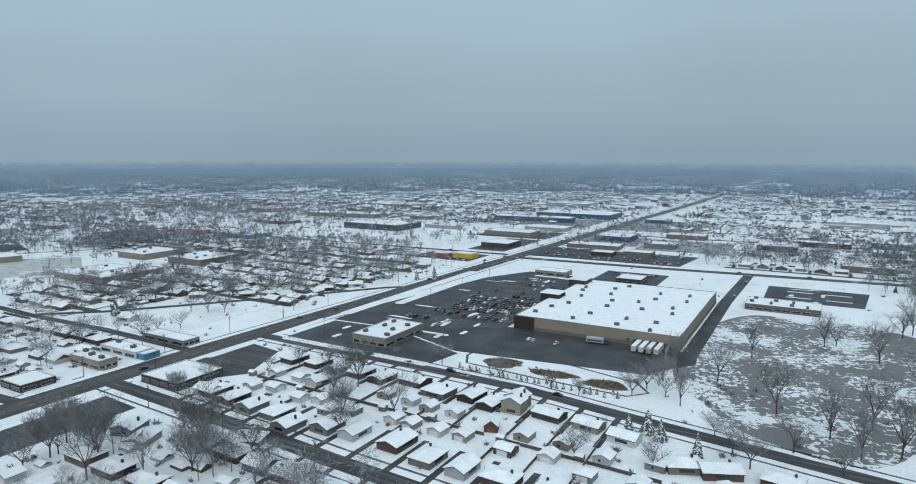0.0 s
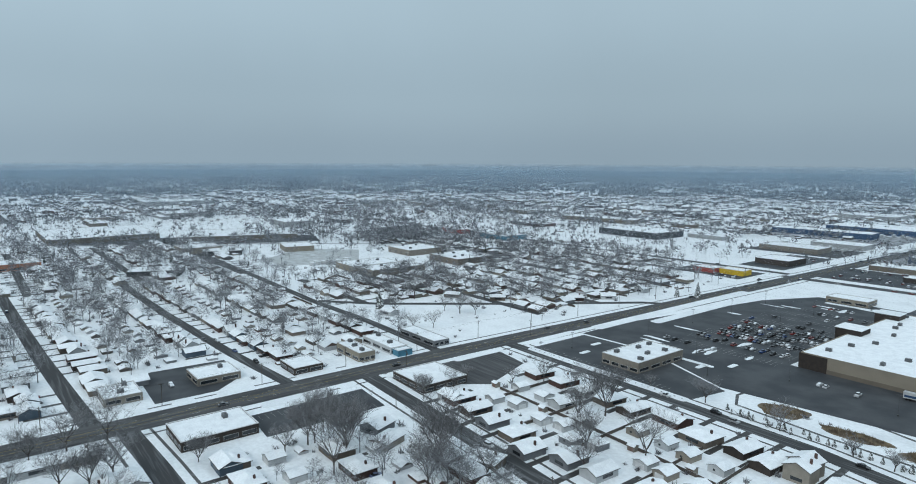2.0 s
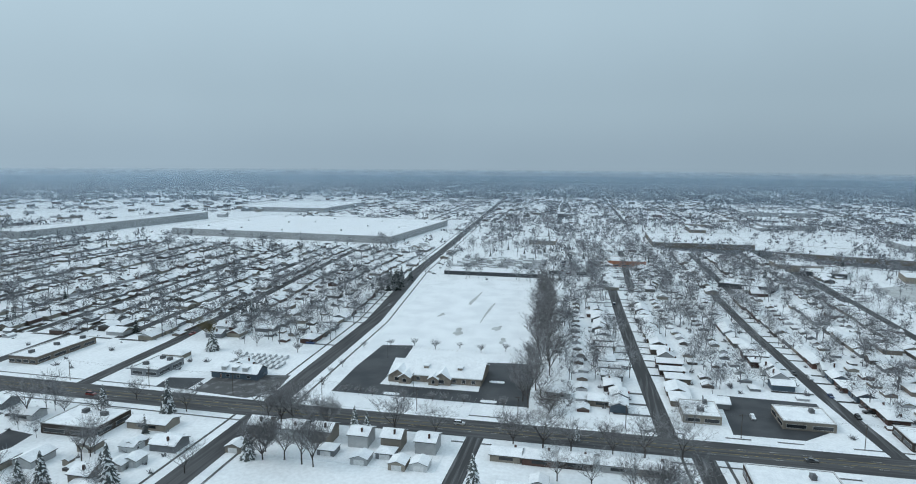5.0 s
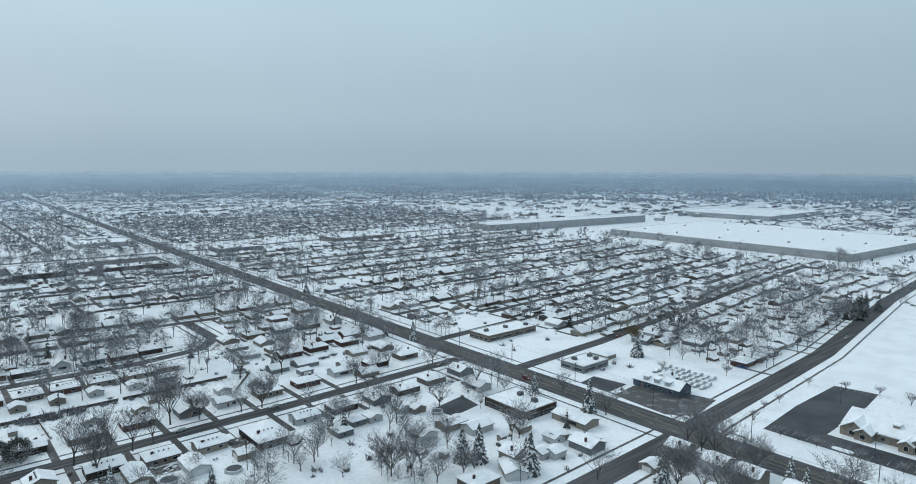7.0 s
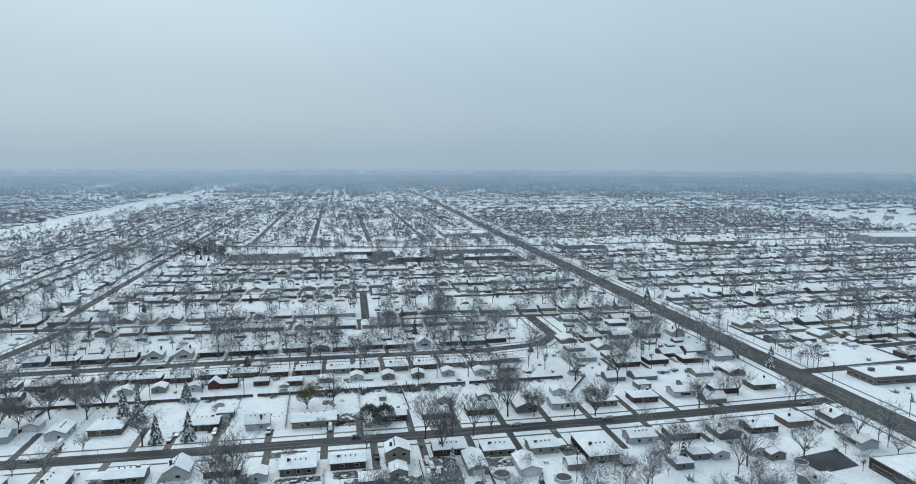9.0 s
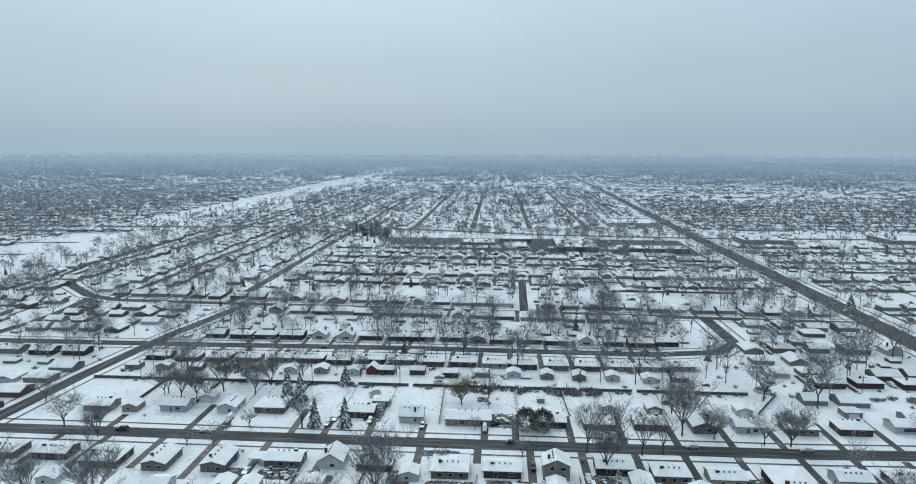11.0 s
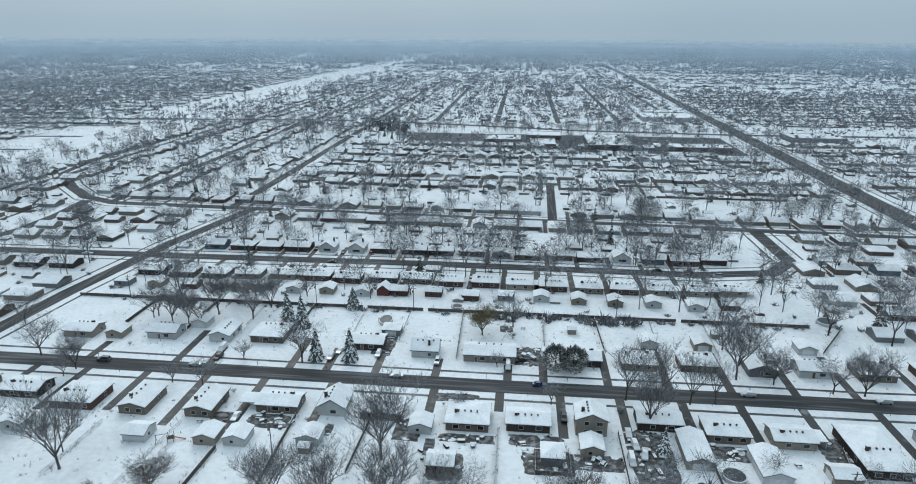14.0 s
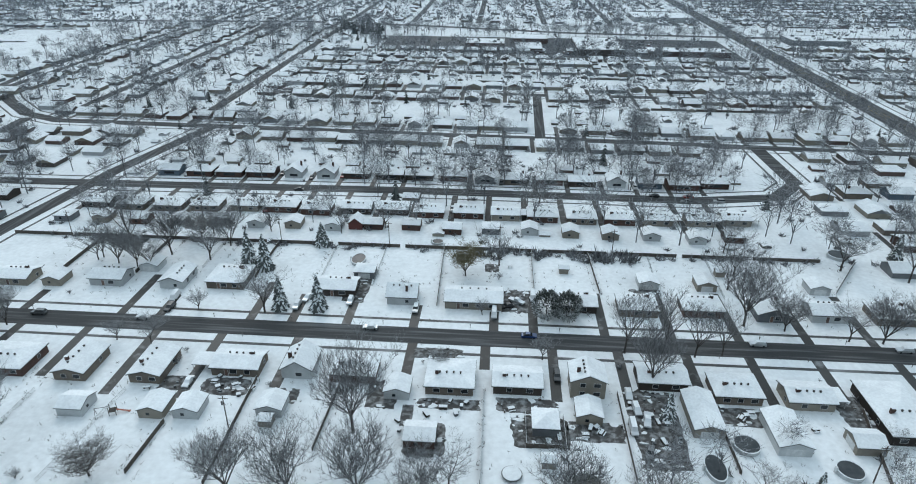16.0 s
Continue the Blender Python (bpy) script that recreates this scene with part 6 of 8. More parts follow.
def row(street, x0, x1, lotw, side, keys=MIXED, back=20.0, yard=0.55, trees=0.8, skip=(), seed=1, cars=0.3, detail=False):
    """Houses in a line along a street that runs west; side +1: north of it, fronts to the south."""
    r = random.Random(seed)
    n = int(abs(x1 - x0) / lotw)
    paved = MB()
    for i in range(n):
        x = x0 + (x1 - x0) * (i + 0.5) / n + r.uniform(-0.8, 0.8)
        if any(a < x < b for a, b in skip):
            continue
        y = line_at(street, x)
        key = r.choice(keys)
        turned = key in ("tan_gable", "white_gable") and lotw < 14
        far = x < -440 or y < -436
        if far:
            faraway.append((x, y + side * (back + r.uniform(-1.2, 1.2)), r.choice((0, 0, 1.571)), r.uniform(0.92, 1.08)))
        else:
            put_house(key, x, y + side * (back + r.uniform(-1.2, 1.2)), (0 if side > 0 else 180) + (90 if turned or lotw < 13 else 0) + r.uniform(-1, 1), detail)
        dx = x + lotw * 0.46
        L = back + 6
        if detail:
            driveway(dx, y + side * 4.2, y + side * (4.2 + round(L)), 2.6)
        elif r.random() < 0.7:
            strip(paved, [(dx, y + side * 3.6), (dx, y + side * (4.2 + L * r.uniform(0.5, 1)))], 1.15, 0.042)
        if r.random() < yard:
            sheds.append((dx - 1.5, y + side * (back + 14 + r.uniform(0, 3)), r.uniform(-0.04, 0.04), 0.55)) if not detail else put_garage(r.choice(("g_white", "g_tan", "g_grey", "g_brick", "g_white")), dx - 1.5, y + side * (back + 14 + r.uniform(0, 3)), (0 if side > 0 else 180) + r.uniform(-2, 2))
        if not far and r.random() < cars:
            put_car(dx, y + side * r.uniform(10, back + 2), 90 + r.uniform(-3, 3))
        if not far and r.random() < cars * 0.4:
            put_car(x, y + side * 3.0, 0)
        if r.random() < trees:
            k = r.choice(("maple", "elm", "small", "oak", "maple", "ash", "spruce", "small"))
            yy = r.choice((9.6, 10.5, back + 22, back + 26, back + 16))
            if detail:
                put_tree(k, x + r.uniform(-5, 5), y + side * yy, r.uniform(0.5, 0.9))
            else:
                loose.append((x + r.uniform(-8, 8), y + side * (yy + r.uniform(-4, 4)), r.uniform(0, 6), r.uniform(0.8, 1.3)))
        for _ in range(0 if detail else r.choice((0, 1, 1, 2))):
            loose.append((x + r.uniform(-8, 8), y + side * r.uniform(8, back + 28), r.uniform(0, 6), r.uniform(0.6, 1.2)))
        for _ in range(2):
            bushes.append((x + r.uniform(-7, 7), y + side * r.choice((back - 6, back + 7, back + 20, back + 26)), r.uniform(0, 6), r.uniform(0.6, 1.3)))
    if paved.f:
        structure("driveway_row", paved, DRIVE, "concrete driveways along a row of houses", "driveway")


row(ST2, 120, -168, 15.7, 1, BRICKY, 25, 0.85, 0.6, seed=2, detail=True)
row(ST2, 108, -170, 15.2, -1, MIXED, 17, 0.85, 0.9, seed=3)
row(ST2, 320, 152, 17, 1, BRICKY, 19, 0.4, 0.8, seed=4)
row(ST3, 92, -170, 15.0, 1, BRICKY, 17, 0.8, 0.6, seed=5)
row(ST3, 225, -290, 15.0, -1, BRICKY, 17, 0.8, 0.7, skip=((-92, -76),), seed=6)
row(ST3, -218, -292, 16, 1, MIXED, 17, 0.4, 0.6, seed=7)
row(NEAR, 320, 160, 17, -1, BRICKY, 19, 0.5, 0.8, seed=8)
row(ST_A, -205, -20, 15, -1, MIXED, 18, 0.6, 0.35, seed=10)
for key, x, y, deg in (("brick_hip", -240, 196, 87), ("brick_gable", -226, 194, 87), ("grey_gable", -211, 191, -3), ("tan_hip", -196, 191, 87), ("grey_gable", -183, 184, -3), ("grey_gable", -168, 191, -3), ("white_gable", -155, 192, 87),
                       ("brick_cross", -135, 193, 87), ("tan_hip", -118, 188, 87), ("white_gable", -103, 187, 87), ("brick_hip", -88, 187, -3), ("tan_gable", -71, 186, 87), ("brick_gable", -55, 185, -3), ("white_gable", -38, 184, 87), ("brick_hip", -22, 184, 87),
                       ("brick_hip", -242, 250, 84), ("brick_hip", -226, 251, 84), ("white_gable", -211, 248, 84), ("tan_hip", -197, 250, 84), ("brick_gable", -183, 249, 84), ("brick_cross", -166, 253, -6), ("tan_deep", -149, 247, -6),
                       ("brick_gable", -133, 250, 84), ("brick_gable", -121, 246, 84), ("two_storey", -111, 252, -8), ("brick_gable", -94, 247, -8), ("tan_gable", -76, 245, -8), ("white_gable", -60, 240, -8), ("brick_hip", -4, 232, -8), ("tan_hip", 12, 230, -8),
                       ("white_gable", -207, 230, 84), ("tan_hip", -186, 166, 20)):
    put_house(key, x, y, deg)
for key, x, y, deg in (("g_white", -230, 209, -4), ("g_white", -219, 213, 86), ("g_white", -200, 209, 86), ("g_white", -234, 229, -4), ("g_white", -218, 229, 86), ("g_grey", -179, 204, 180), ("g_white", -149, 211, -4), ("g_tan", -140, 210, -4), ("g_white", -154, 231, 176),
                       ("g_white", -127, 210, -4), ("g_tan", -116, 211, -4), ("g_tan", -143, 229, 176), ("g_tan", -95, 223, 176), ("g_brick", -96, 208, -4), ("g_tan", -79, 224, 176), ("g_white", -80, 211, -4), ("g_white", -62, 220, 176), ("g_grey", -64, 204, -4), ("g_white", -46, 206, -4),
                       ("g_white", -130, 229, 176), ("g_tan", -168, 232, 176), ("g_grey", -170, 209, -4), ("g_white", -190, 212, -4), ("g_grey", -44, 224, 176), ("g_white", -28, 208, 0), ("g_white", -20, 216, 0), ("s_shed", -136, 220, 0), ("s_shed", -208, 218, 0), ("s_shed", -102, 216, 0),
                       ("s_shed", -70, 216, 0), ("s_shed", -160, 218, 0), ("s_shed", -186, 222, 0), ("s_shed", -244, 222, 0)):
    put_garage(key, x, y, deg)
yards = MB()
for x, k in ((-247.5, 0), (-233, 0), (-218.5, 0), (-203.5, 0), (-189, 0), (-175.5, 0), (-161, 0), (-145, 0), (-127, 0), (-110.5, 0), (-95.5, 0), (-79.5, 0), (-63, 0), (-47, 0), (-249, 1), (-233.5, 1), (-218.5, 1), (-204, 1), (-190, 1), (-176, 1), (-157, 1), (-141, 1), (-127, 1), (-103.5, 1), (-85, 1), (-68, 1)):
    y = line_at(ST_B if k else ST_A, x)
    strip(yards, [(x, y - 4), (x, y - 36)] if k else [(x, y + 4), (x, y + 32)], 1.4, 0.042)
structure("driveway_row", yards, DRIVE, "wet driveways between the small houses", "driveway")
for i, (x, y0, y1) in enumerate(((-233.5, 198, 240), (-204, 196, 238), (-176, 196, 240), (-145, 198, 240), (-127, 214, 240), (-103.5, 196, 238), (-86, 196, 236), (-69, 192, 234))):
    fence(x + 2.2, y0, x + 1.2, y1)
for a in ((-240, 221, -180, 220), (-180, 220, -110, 217), (-100, 216, -40, 213)):
    fence(*a)
row(ST_C, -332, -600, 13.5, -1, MIXED, 17, 0.9, 0.6, seed=12)
row(ST_C, -378, -600, 12.5, 1, MIXED, 16, 0.9, 0.35, seed=13)
row(ST_D, -378, -640, 12.5, -1, MIXED, 16, 0.9, 0.4, seed=14)
row(ST_D, -345, -620, 13, 1, MIXED, 17, 0.9, 0.5, seed=15)
row(ST_E, -360, -620, 15, -1, MIXED, 18, 0.4, 0.6, seed=16)
row(ST_J, -400, -700, 17, 1, MIXED, 20, 0.4, 0.7, seed=17)
row(CHURCH_ST, -405, -640, 14, -1, MIXED, 24, 0.7, 0.9, seed=18)
for x, y in ((-364, -209), (-430, -187), (-456, -176), (-471, -190), (-427, -206), (-414, -200), (-396, -250), (-428, -304), (-417, -287), (-560, -262), (-481, -262), (-442, -252), (-500, -185), (-520, -190), (-540, -186), (-400, -276)):
    faraway.append((x, y, rnd.choice((0, 1.571)), 1.0))
ST_F = [(-120, 74), (-255, 70), (-294, 68)]
row(ST_F, -150, -248, 15, 1, MIXED, 19, 0.7, 0.9, seed=23, detail=True)
row(ST_F, -150, -250, 15, -1, MIXED, 19, 0.6, 0.9, seed=24)
row([(-120, 120), (-260, 120)], -130, -235, 16, 1, MIXED, 6, 0.5, 0.8, seed=25)
row(CHURCH_ST, -100, -198, 17, -1, MIXED, 24, 0.6, 0.9, seed=19, detail=True)
for key, x, y, deg in (("white_gable", -220, -141, 60), ("tan_hip", -205, -143, 0), ("grey_gable", -258, -137, 0), ("white_gable", -271, -216, 90), ("tan_gable", -230, -188, 0), ("white_gable", -214, -188, 90)):
    put_house(key, x, y, deg)
for key, x, y, deg in (("g_white", -253, -150, 0), ("g_white", -239, -144, 90), ("s_shed", -226, -149, 0), ("s_shed", -209, -167, 20), ("g_grey", -190, -211, 0), ("g_white", -208, -216, 0), ("g_tan", -229, -212, 0), ("s_shed", -237, -164, 0)):
    put_garage(key, x, y, deg)
lot("parking_yard", [(-258, -213), (-236, -209), (-238, -196), (-256, -199)], ASPHALT, "small dark parking yard behind the flat shop", 0.045)
row(NEAR, -250, -290, 18, 1, MIXED, 20, 0.6, 0.9, seed=20)
row([(-210, -345), (-300, -345)], -212, -292, 19, 1, MIXED, 16, 0.5, 1.0, seed=21)
row([(-210, -395), (-300, -395)], -215, -292, 18, 1, MIXED, 14, 0.5, 1.0, seed=22)
for i in range(30):
    put_tree(rnd.choice(("maple", "elm", "ash", "small", "oak", "spruce")), rnd.uniform(-285, -95), rnd.uniform(-232, -150), rnd.uniform(0.5, 0.85))
# fronts on the main road, between the two crossings
for i, y in enumerate((-108, -93, -80, -64.5, -51, -37, -6, 6.5, 20, 35, 48)):
    put_house(("two_storey", "two_storey_white")[i % 2] if i < 6 else ("brick_gable", "white_gable", "tan_gable", "brick_hip")[i % 4], -278, y, 0 if i < 6 else 90)
for i, (x, y) in enumerate(((-263, -59), (-269, -51), (-262, -44), (-263, -36), (-267, -74), (-262, -110), (-258, 8), (-255, 32), (-255, -150), (-243, -141), (-262, -139), (-250, -166))):
    put_garage(("g_white", "g_grey", "g_tan")[i % 3], x, y, 90)
for key, x, y, a in (("long_tan", -275, -157, 90), ("two_storey", -226, -146, 0), ("grey_gable", -250, 0, 0), ("white_gable", -247, 53, 0), ("tan_hip", -241, 92, 0), ("white_gable", -243, 194, 0), ("white_gable", -236, -178, 0)):
    put_house(key, x, y, a)
for i, (key, x, y, a) in enumerate((("grey_gable", -236, 150, 20), ("tan_gable", -222, 146, -70), ("white_gable", -246, 60, 0), ("two_storey", -110, 246, 0), ("tan_hip", -36, 228, 25), ("brick_cross", -24, 230, 25),
                                    ("white_gable", -242, 40, 90), ("tan_hip", -390, 352, 50), ("white_gable", -376, 372, 50), ("brick_hip", -352, 400, 50), ("white_gable", -340, 425, 50), ("tan_hip", -420, 330, 40),
                                    ("white_gable", -400, 258, 10), ("brick_gable", -440, 300, 40), ("cottage", -340, 470, 0), ("white_gable", -350, 10, 90), ("tan_hip", -344, 30, 90))):
    put_house(key, x, y, a)
place("barn", lambda: garage("dark red gambrel barn shed with a snowy roof", 5.6, 6.4, 2.6, "gy", 2.4, SIDRED, "s", "shed", DOORM), at(-110, 224, 20))
place("barn", None, at(-3.6, -330, 0))

# cars in the store lot, at the church, the car dealer and on the roads
for x0, x1, y, p in ((-232, -176, 400, 0.75), (-232, -176, 405.5, 0.75), (-232, -176, 418, 0.8), (-232, -176, 423.5, 0.8), (-232, -176, 436, 0.7), (-236, -176, 441.5, 0.6), (-236, -180, 382, 0.45), (-236, -180, 387.5, 0.35),
                     (-240, -176, 455, 0.3), (-240, -176, 470, 0.2), (-230, -176, 488, 0.2), (-250, -200, 364, 0.2), (-230, -180, 505, 0.15), (-165, -128, 350, 0.3), (-165, -125, 344, 0.15), (-235, -190, 528, 0.15)):
    x = x0
    while x < x1:
        if rnd.random() < p:
            put_car(x + rnd.uniform(-0.2, 0.2), y, 90 + rnd.choice((0, 180)) + rnd.uniform(-2, 2))
        x += 2.9
sm = MB()
for y in (402.7, 420.7, 438.7, 384.7, 367, 457, 475, 493, 511):
    for i in range(23):
        sm.box(-240 + i * 2.9, -239.9 + i * 2.9, y - 5, y + 5, 0.02, 0.052)
for i in range(30):
    sm.box(-275 + i * 2.9, -274.9 + i * 2.9, 284, 289, 0.02, 0.056).box(-415 + 0, -410, -100 + i * 2.9, -99.9 + i * 2.9, 0.02, 0.05)
    sm.box(-338, -333, -98 + i * 2.9, -97.9 + i * 2.9, 0.02, 0.05)
for i in range(17):
    sm.box(-279, -273.5, 116 + i * 2.9, 116.1 + i * 2.9, 0.02, 0.05).box(-262.5, -257, 116 + i * 2.9, 116.1 + i * 2.9, 0.02, 0.05)
structure("stall_marking", sm, PAINT, "faded white stall lines on the lots", "parking lot")
for i in range(34):
    put_car(-358 - (i % 4) * 5.6, -172 + (i // 4) * 3.7, rnd.uniform(-6, 6), None, "snowed")
for x, y, a, pa in ((-300, 200, 90, "black"), (-305, 320, 90, "grey"), (-299, 352, 88, "grey"), (-305, -30, 90, "white"), (-298, 560, 90, "grey"), (-306, 600, 90, "black"), (-308, -350, 92, "black"), (-520, -131, 2, "silver"),
                    (-300, 108, 90, "grey"), (-160, 277, 0, "black"), (-150, 274, 0, "silver"), (-100, 273, 0, "black"), (-214, 279, 0, "grey"), (-186, 277, 0, "white"), (-196, 176, 0, "white"), (-340, 96, 0, "snowed"), (-300, -210, 90, "red")):
    put_car(x, y, a, None, pa)


# cleared patios and worn yard ground behind the near houses
def patio(x0, x1, y0, y1, seed):
    """Trodden ground with an uneven edge, strewn with snow remains and small clutter."""
    r = random.Random(seed)
    cx, cy, rx, ry = (x0 + x1) / 2, (y0 + y1) / 2, (x1 - x0) * 0.54, (y1 - y0) * 0.54
    poly = []
    for i in range(40):
        t = 2 * math.pi * i / 40
        k = 1 / max(abs(math.cos(t)), abs(math.sin(t))) ** 0.8 * r.uniform(0.86, 1.0)
        poly.append((cx + rx * k * math.cos(t), cy + ry * k * math.sin(t)))
    tagged(new("patio", MB().slab(poly, -0.05, 0.045).mesh("patio", EARTH)), "muddy patio with thawing snow patches", "patio", "patios", "structure")
    for _ in range(int((x1 - x0) * (y1 - y0) / 10)):
        x, y = r.uniform(x0, x1), r.uniform(y0, y1)
        if r.random() < 0.5:
            heaps.slab(wobble(x, y, r.uniform(0.3, 1.3), r.uniform(0.3, 0.9), r.random(), 9, 0.5), 0.0, r.uniform(0.08, 0.3))
        else:
            a, b, h = r.uniform(0.12, 0.45), r.uniform(0.1, 0.35), r.uniform(0.2, 0.7)
            litter.box(x - a, x + a, y - b, y + b, 0, h)


EARTH = mat("wet_earth", (0.075, 0.073, 0.071), 0.8, (0.36, 0.372, 0.38), 0.6, 3.5, 0.4, mid=(0.45, 0.72))
LITTER = mat("yard_litter", (1, 1, 1), 0.8, (0.8, 0.8, 0.8), 2, 6, 0.1, snow=0.35, island=((0.05, 0.05, 0.05), (0.11, 0.09, 0.075), (0.20, 0.20, 0.20), (0.06, 0.07, 0.08), (0.09, 0.05, 0.04)))
heaps, litter = MB(), MB()
for i, (x0, x1, y0, y1) in enumerate(((4, 17, -231, -224), (20, 29, -231, -225), (-58, -42, -227, -223), (-78, -62, -228.6, -223), (-80, -66, -222, -211), (-94, -80, -221, -214), (-108, -96, -234, -206), (-131, -118, -229, -222),
                       (-158, -150, -236, -223), (-41, -38, -224, -216), (-72, -63, -284, -270), (-62, -57, -302, -296), (-116, -106, -288, -280), (-18, -10, -288, -272), (-10, -4, -228, -222), (-50, -40, -218, -206), (-36, -28, -233, -222), (-52, -38, -249, -244))):
    patio(x0, x1, y0, y1, i)
tagged(new("snow_heaps", heaps.mesh("snow_heaps", SNOW)), "small heaps of trodden snow in the yards", "snow", kind="stuff")
tagged(new("yard_litter", litter.mesh("yard_litter", LITTER)), "clutter of pots, boxes and timber dusted with snow", "clutter", kind="stuff")
# dead stalks and twigs that stick out of the snow along the fences and in the beds
tr = random.Random(15)
stalks = MB()
for _ in range(1500):
    x, y = tr.choice(((tr.uniform(-200, 110), tr.uniform(-312, -262)), (tr.uniform(-200, 110), tr.uniform(-236, -190)), (tr.choice((2.6, 20.7, 38, 60.5, -58.7, -94, -118, -19.5, -74, -41.5, -96, 23, 66)) + tr.gauss(0, 0.5), tr.uniform(-232, -196) if tr.random() < 0.6 else tr.uniform(-312, -285))))
    for _ in range(4):
        stalks.sliver((x + tr.gauss(0, 0.25), y + tr.gauss(0, 0.25), 0), Vector((tr.gauss(0, 0.5), tr.gauss(0, 0.5), 1)).normalized(), tr.uniform(0.3, 1.0), 0.12, tr)
tagged(new("dead_stalks", stalks.mesh("dead_stalks", WOOD)), "dead stalks that stick out of the snow", "stalks", kind="stuff")
rb = random.Random(5)


def yard_box():
    ob = tagged(part("storage_bin", MB().box(-0.5, 0.5, -0.4, 0.4, 0, 0.7), METAL), "dark garden storage bin topped with snow", "bin", "yard bins")
    part("lid", MB().box(-0.54, 0.54, -0.44, 0.44, 0.7, 0.84), SNOW, ob)
    return ob


def wood_pile():
    mb = MB()
    for i in range(7):
        for k in range(3):
            mb.tube((-0.9 + i * 0.3, -0.5, 0.14 + k * 0.26), (-0.9 + i * 0.3, 0.5, 0.14 + k * 0.26), 0.13, 0.13, 5)
    ob = tagged(part("wood_pile", mb, WOOD), "stacked firewood under snow", "wood pile", "wood piles")
    part("snow_cover", MB().box(-1.1, 1.1, -0.45, 0.45, 0.8, 0.92), SNOW, ob)
    return ob


for i in range(34):
    x, y = rb.choice(((-90, -217), (-101, -218), (-101, -226), (-72, -225), (-125, -225), (-50, -224), (9, -227), (-76, -213), (-68, -278), (-42, -219)))
    place(("bin", "pile")[i % 3 == 0], (yard_box, wood_pile)[i % 3 == 0], at(x + rb.uniform(-5, 5), y + rb.uniform(-5, 5), rb.uniform(0, 180), rb.uniform(0.7, 1.3)))
for i in range(26):
    x = rb.uniform(-200, 100)
    put_tree("shrub", x, rb.choice((-228.5, -241.8, -270, -283, -311, -310)), rb.uniform(0.3, 0.75))
for i in range(150):
    bushes.append((rb.uniform(-280, 120), -311 + rb.uniform(-2.5, 1.5), rb.uniform(0, 6), rb.uniform(0.6, 1.5)))
for i in range(36):
    bushes.append((rb.uniform(-112, -52), -309 + rb.uniform(-3.5, 3.5), rb.uniform(0, 6), rb.uniform(1.2, 2.3)))


# ---------------------------------------------------------------- the town farther off, joined
def far_house_template(r):
    mb = MB()
    w, d, h = r.uniform(10.2, 13.2), r.uniform(8.5, 10.5), r.uniform(2.4, 2.9)
    k = r.choice(("hip", "gx", "gx"))
    rs = r.uniform(1.5, 2.3)
    body_walls(mb, w, d, h, k, rs)
    nf = len(mb.f)
    mb.m = [0] * nf
    roof_shell(mb, w, d, 0.5, h, k, rs, -0.1, 0.2)
    mb.f = [q for q in mb.f if len({mb.v[i][2] for i in q}) > 1 or mb.v[q[0]][2] > 0]
    mb.m = [0] * (nf - 1) + [1] * (len(mb.f) - nf + 1)
    return mb


def far_tree_template(r, n, fat, twig=0.12):
    """A trunk with a few limbs and an airy, uneven dome of short sprays."""
    mb = MB()
    h = r.uniform(11, 17)
    wide = r.uniform(0.30, 0.44) * h
    mb.tube((0, 0, 0), (0, 0, h * 0.42), h * 0.015, h * 0.010, 3, cap=False)
    lobes = []
    for i in range(7 if n > 60 else 4):
        az, q, z = r.uniform(0, 6.283), math.sqrt(r.uniform(0.02, 0.55)), h * r.uniform(0.46, 0.80)
        c = Vector((math.cos(az) * wide * q, math.sin(az) * wide * q, z))
        lobes.append((c, wide * r.uniform(0.42, 0.68)))
        if n > 60:
            mb.tube((0, 0, h * r.uniform(0.2, 0.4)), c, h * 0.008, 0, 3)
    for i in range(n):
        c, q = r.choice(lobes)
        d = Vector((r.gauss(0, 1), r.gauss(0, 1), r.gauss(0.25, 0.9))).normalized()
        p = c + d * q * r.random() ** 0.45
        d = (d + Vector((r.uniform(-0.8, 0.8), r.uniform(-0.8, 0.8), r.uniform(-0.2, 0.9)))).normalized()
        mb.sliver(p, d, h * twig * r.uniform(0.6, 1.3), fat * r.uniform(0.6, 1.3), r)
    return mb


def far_spruce_template(r):
    mb = MB()
    h = r.uniform(8, 13)
    for i in range(7):
        z = h * (0.06 + 0.13 * i)
        q = h * 0.24 * (1 - i / 7.5)
        for k in range(4):
            az = 6.283 * (k + r.random()) / 4
            mb.tube((0, 0, z + h * 0.05), (math.cos(az) * q, math.sin(az) * q, z - q * 0.3), q * 0.42, 0, 3)
    return mb


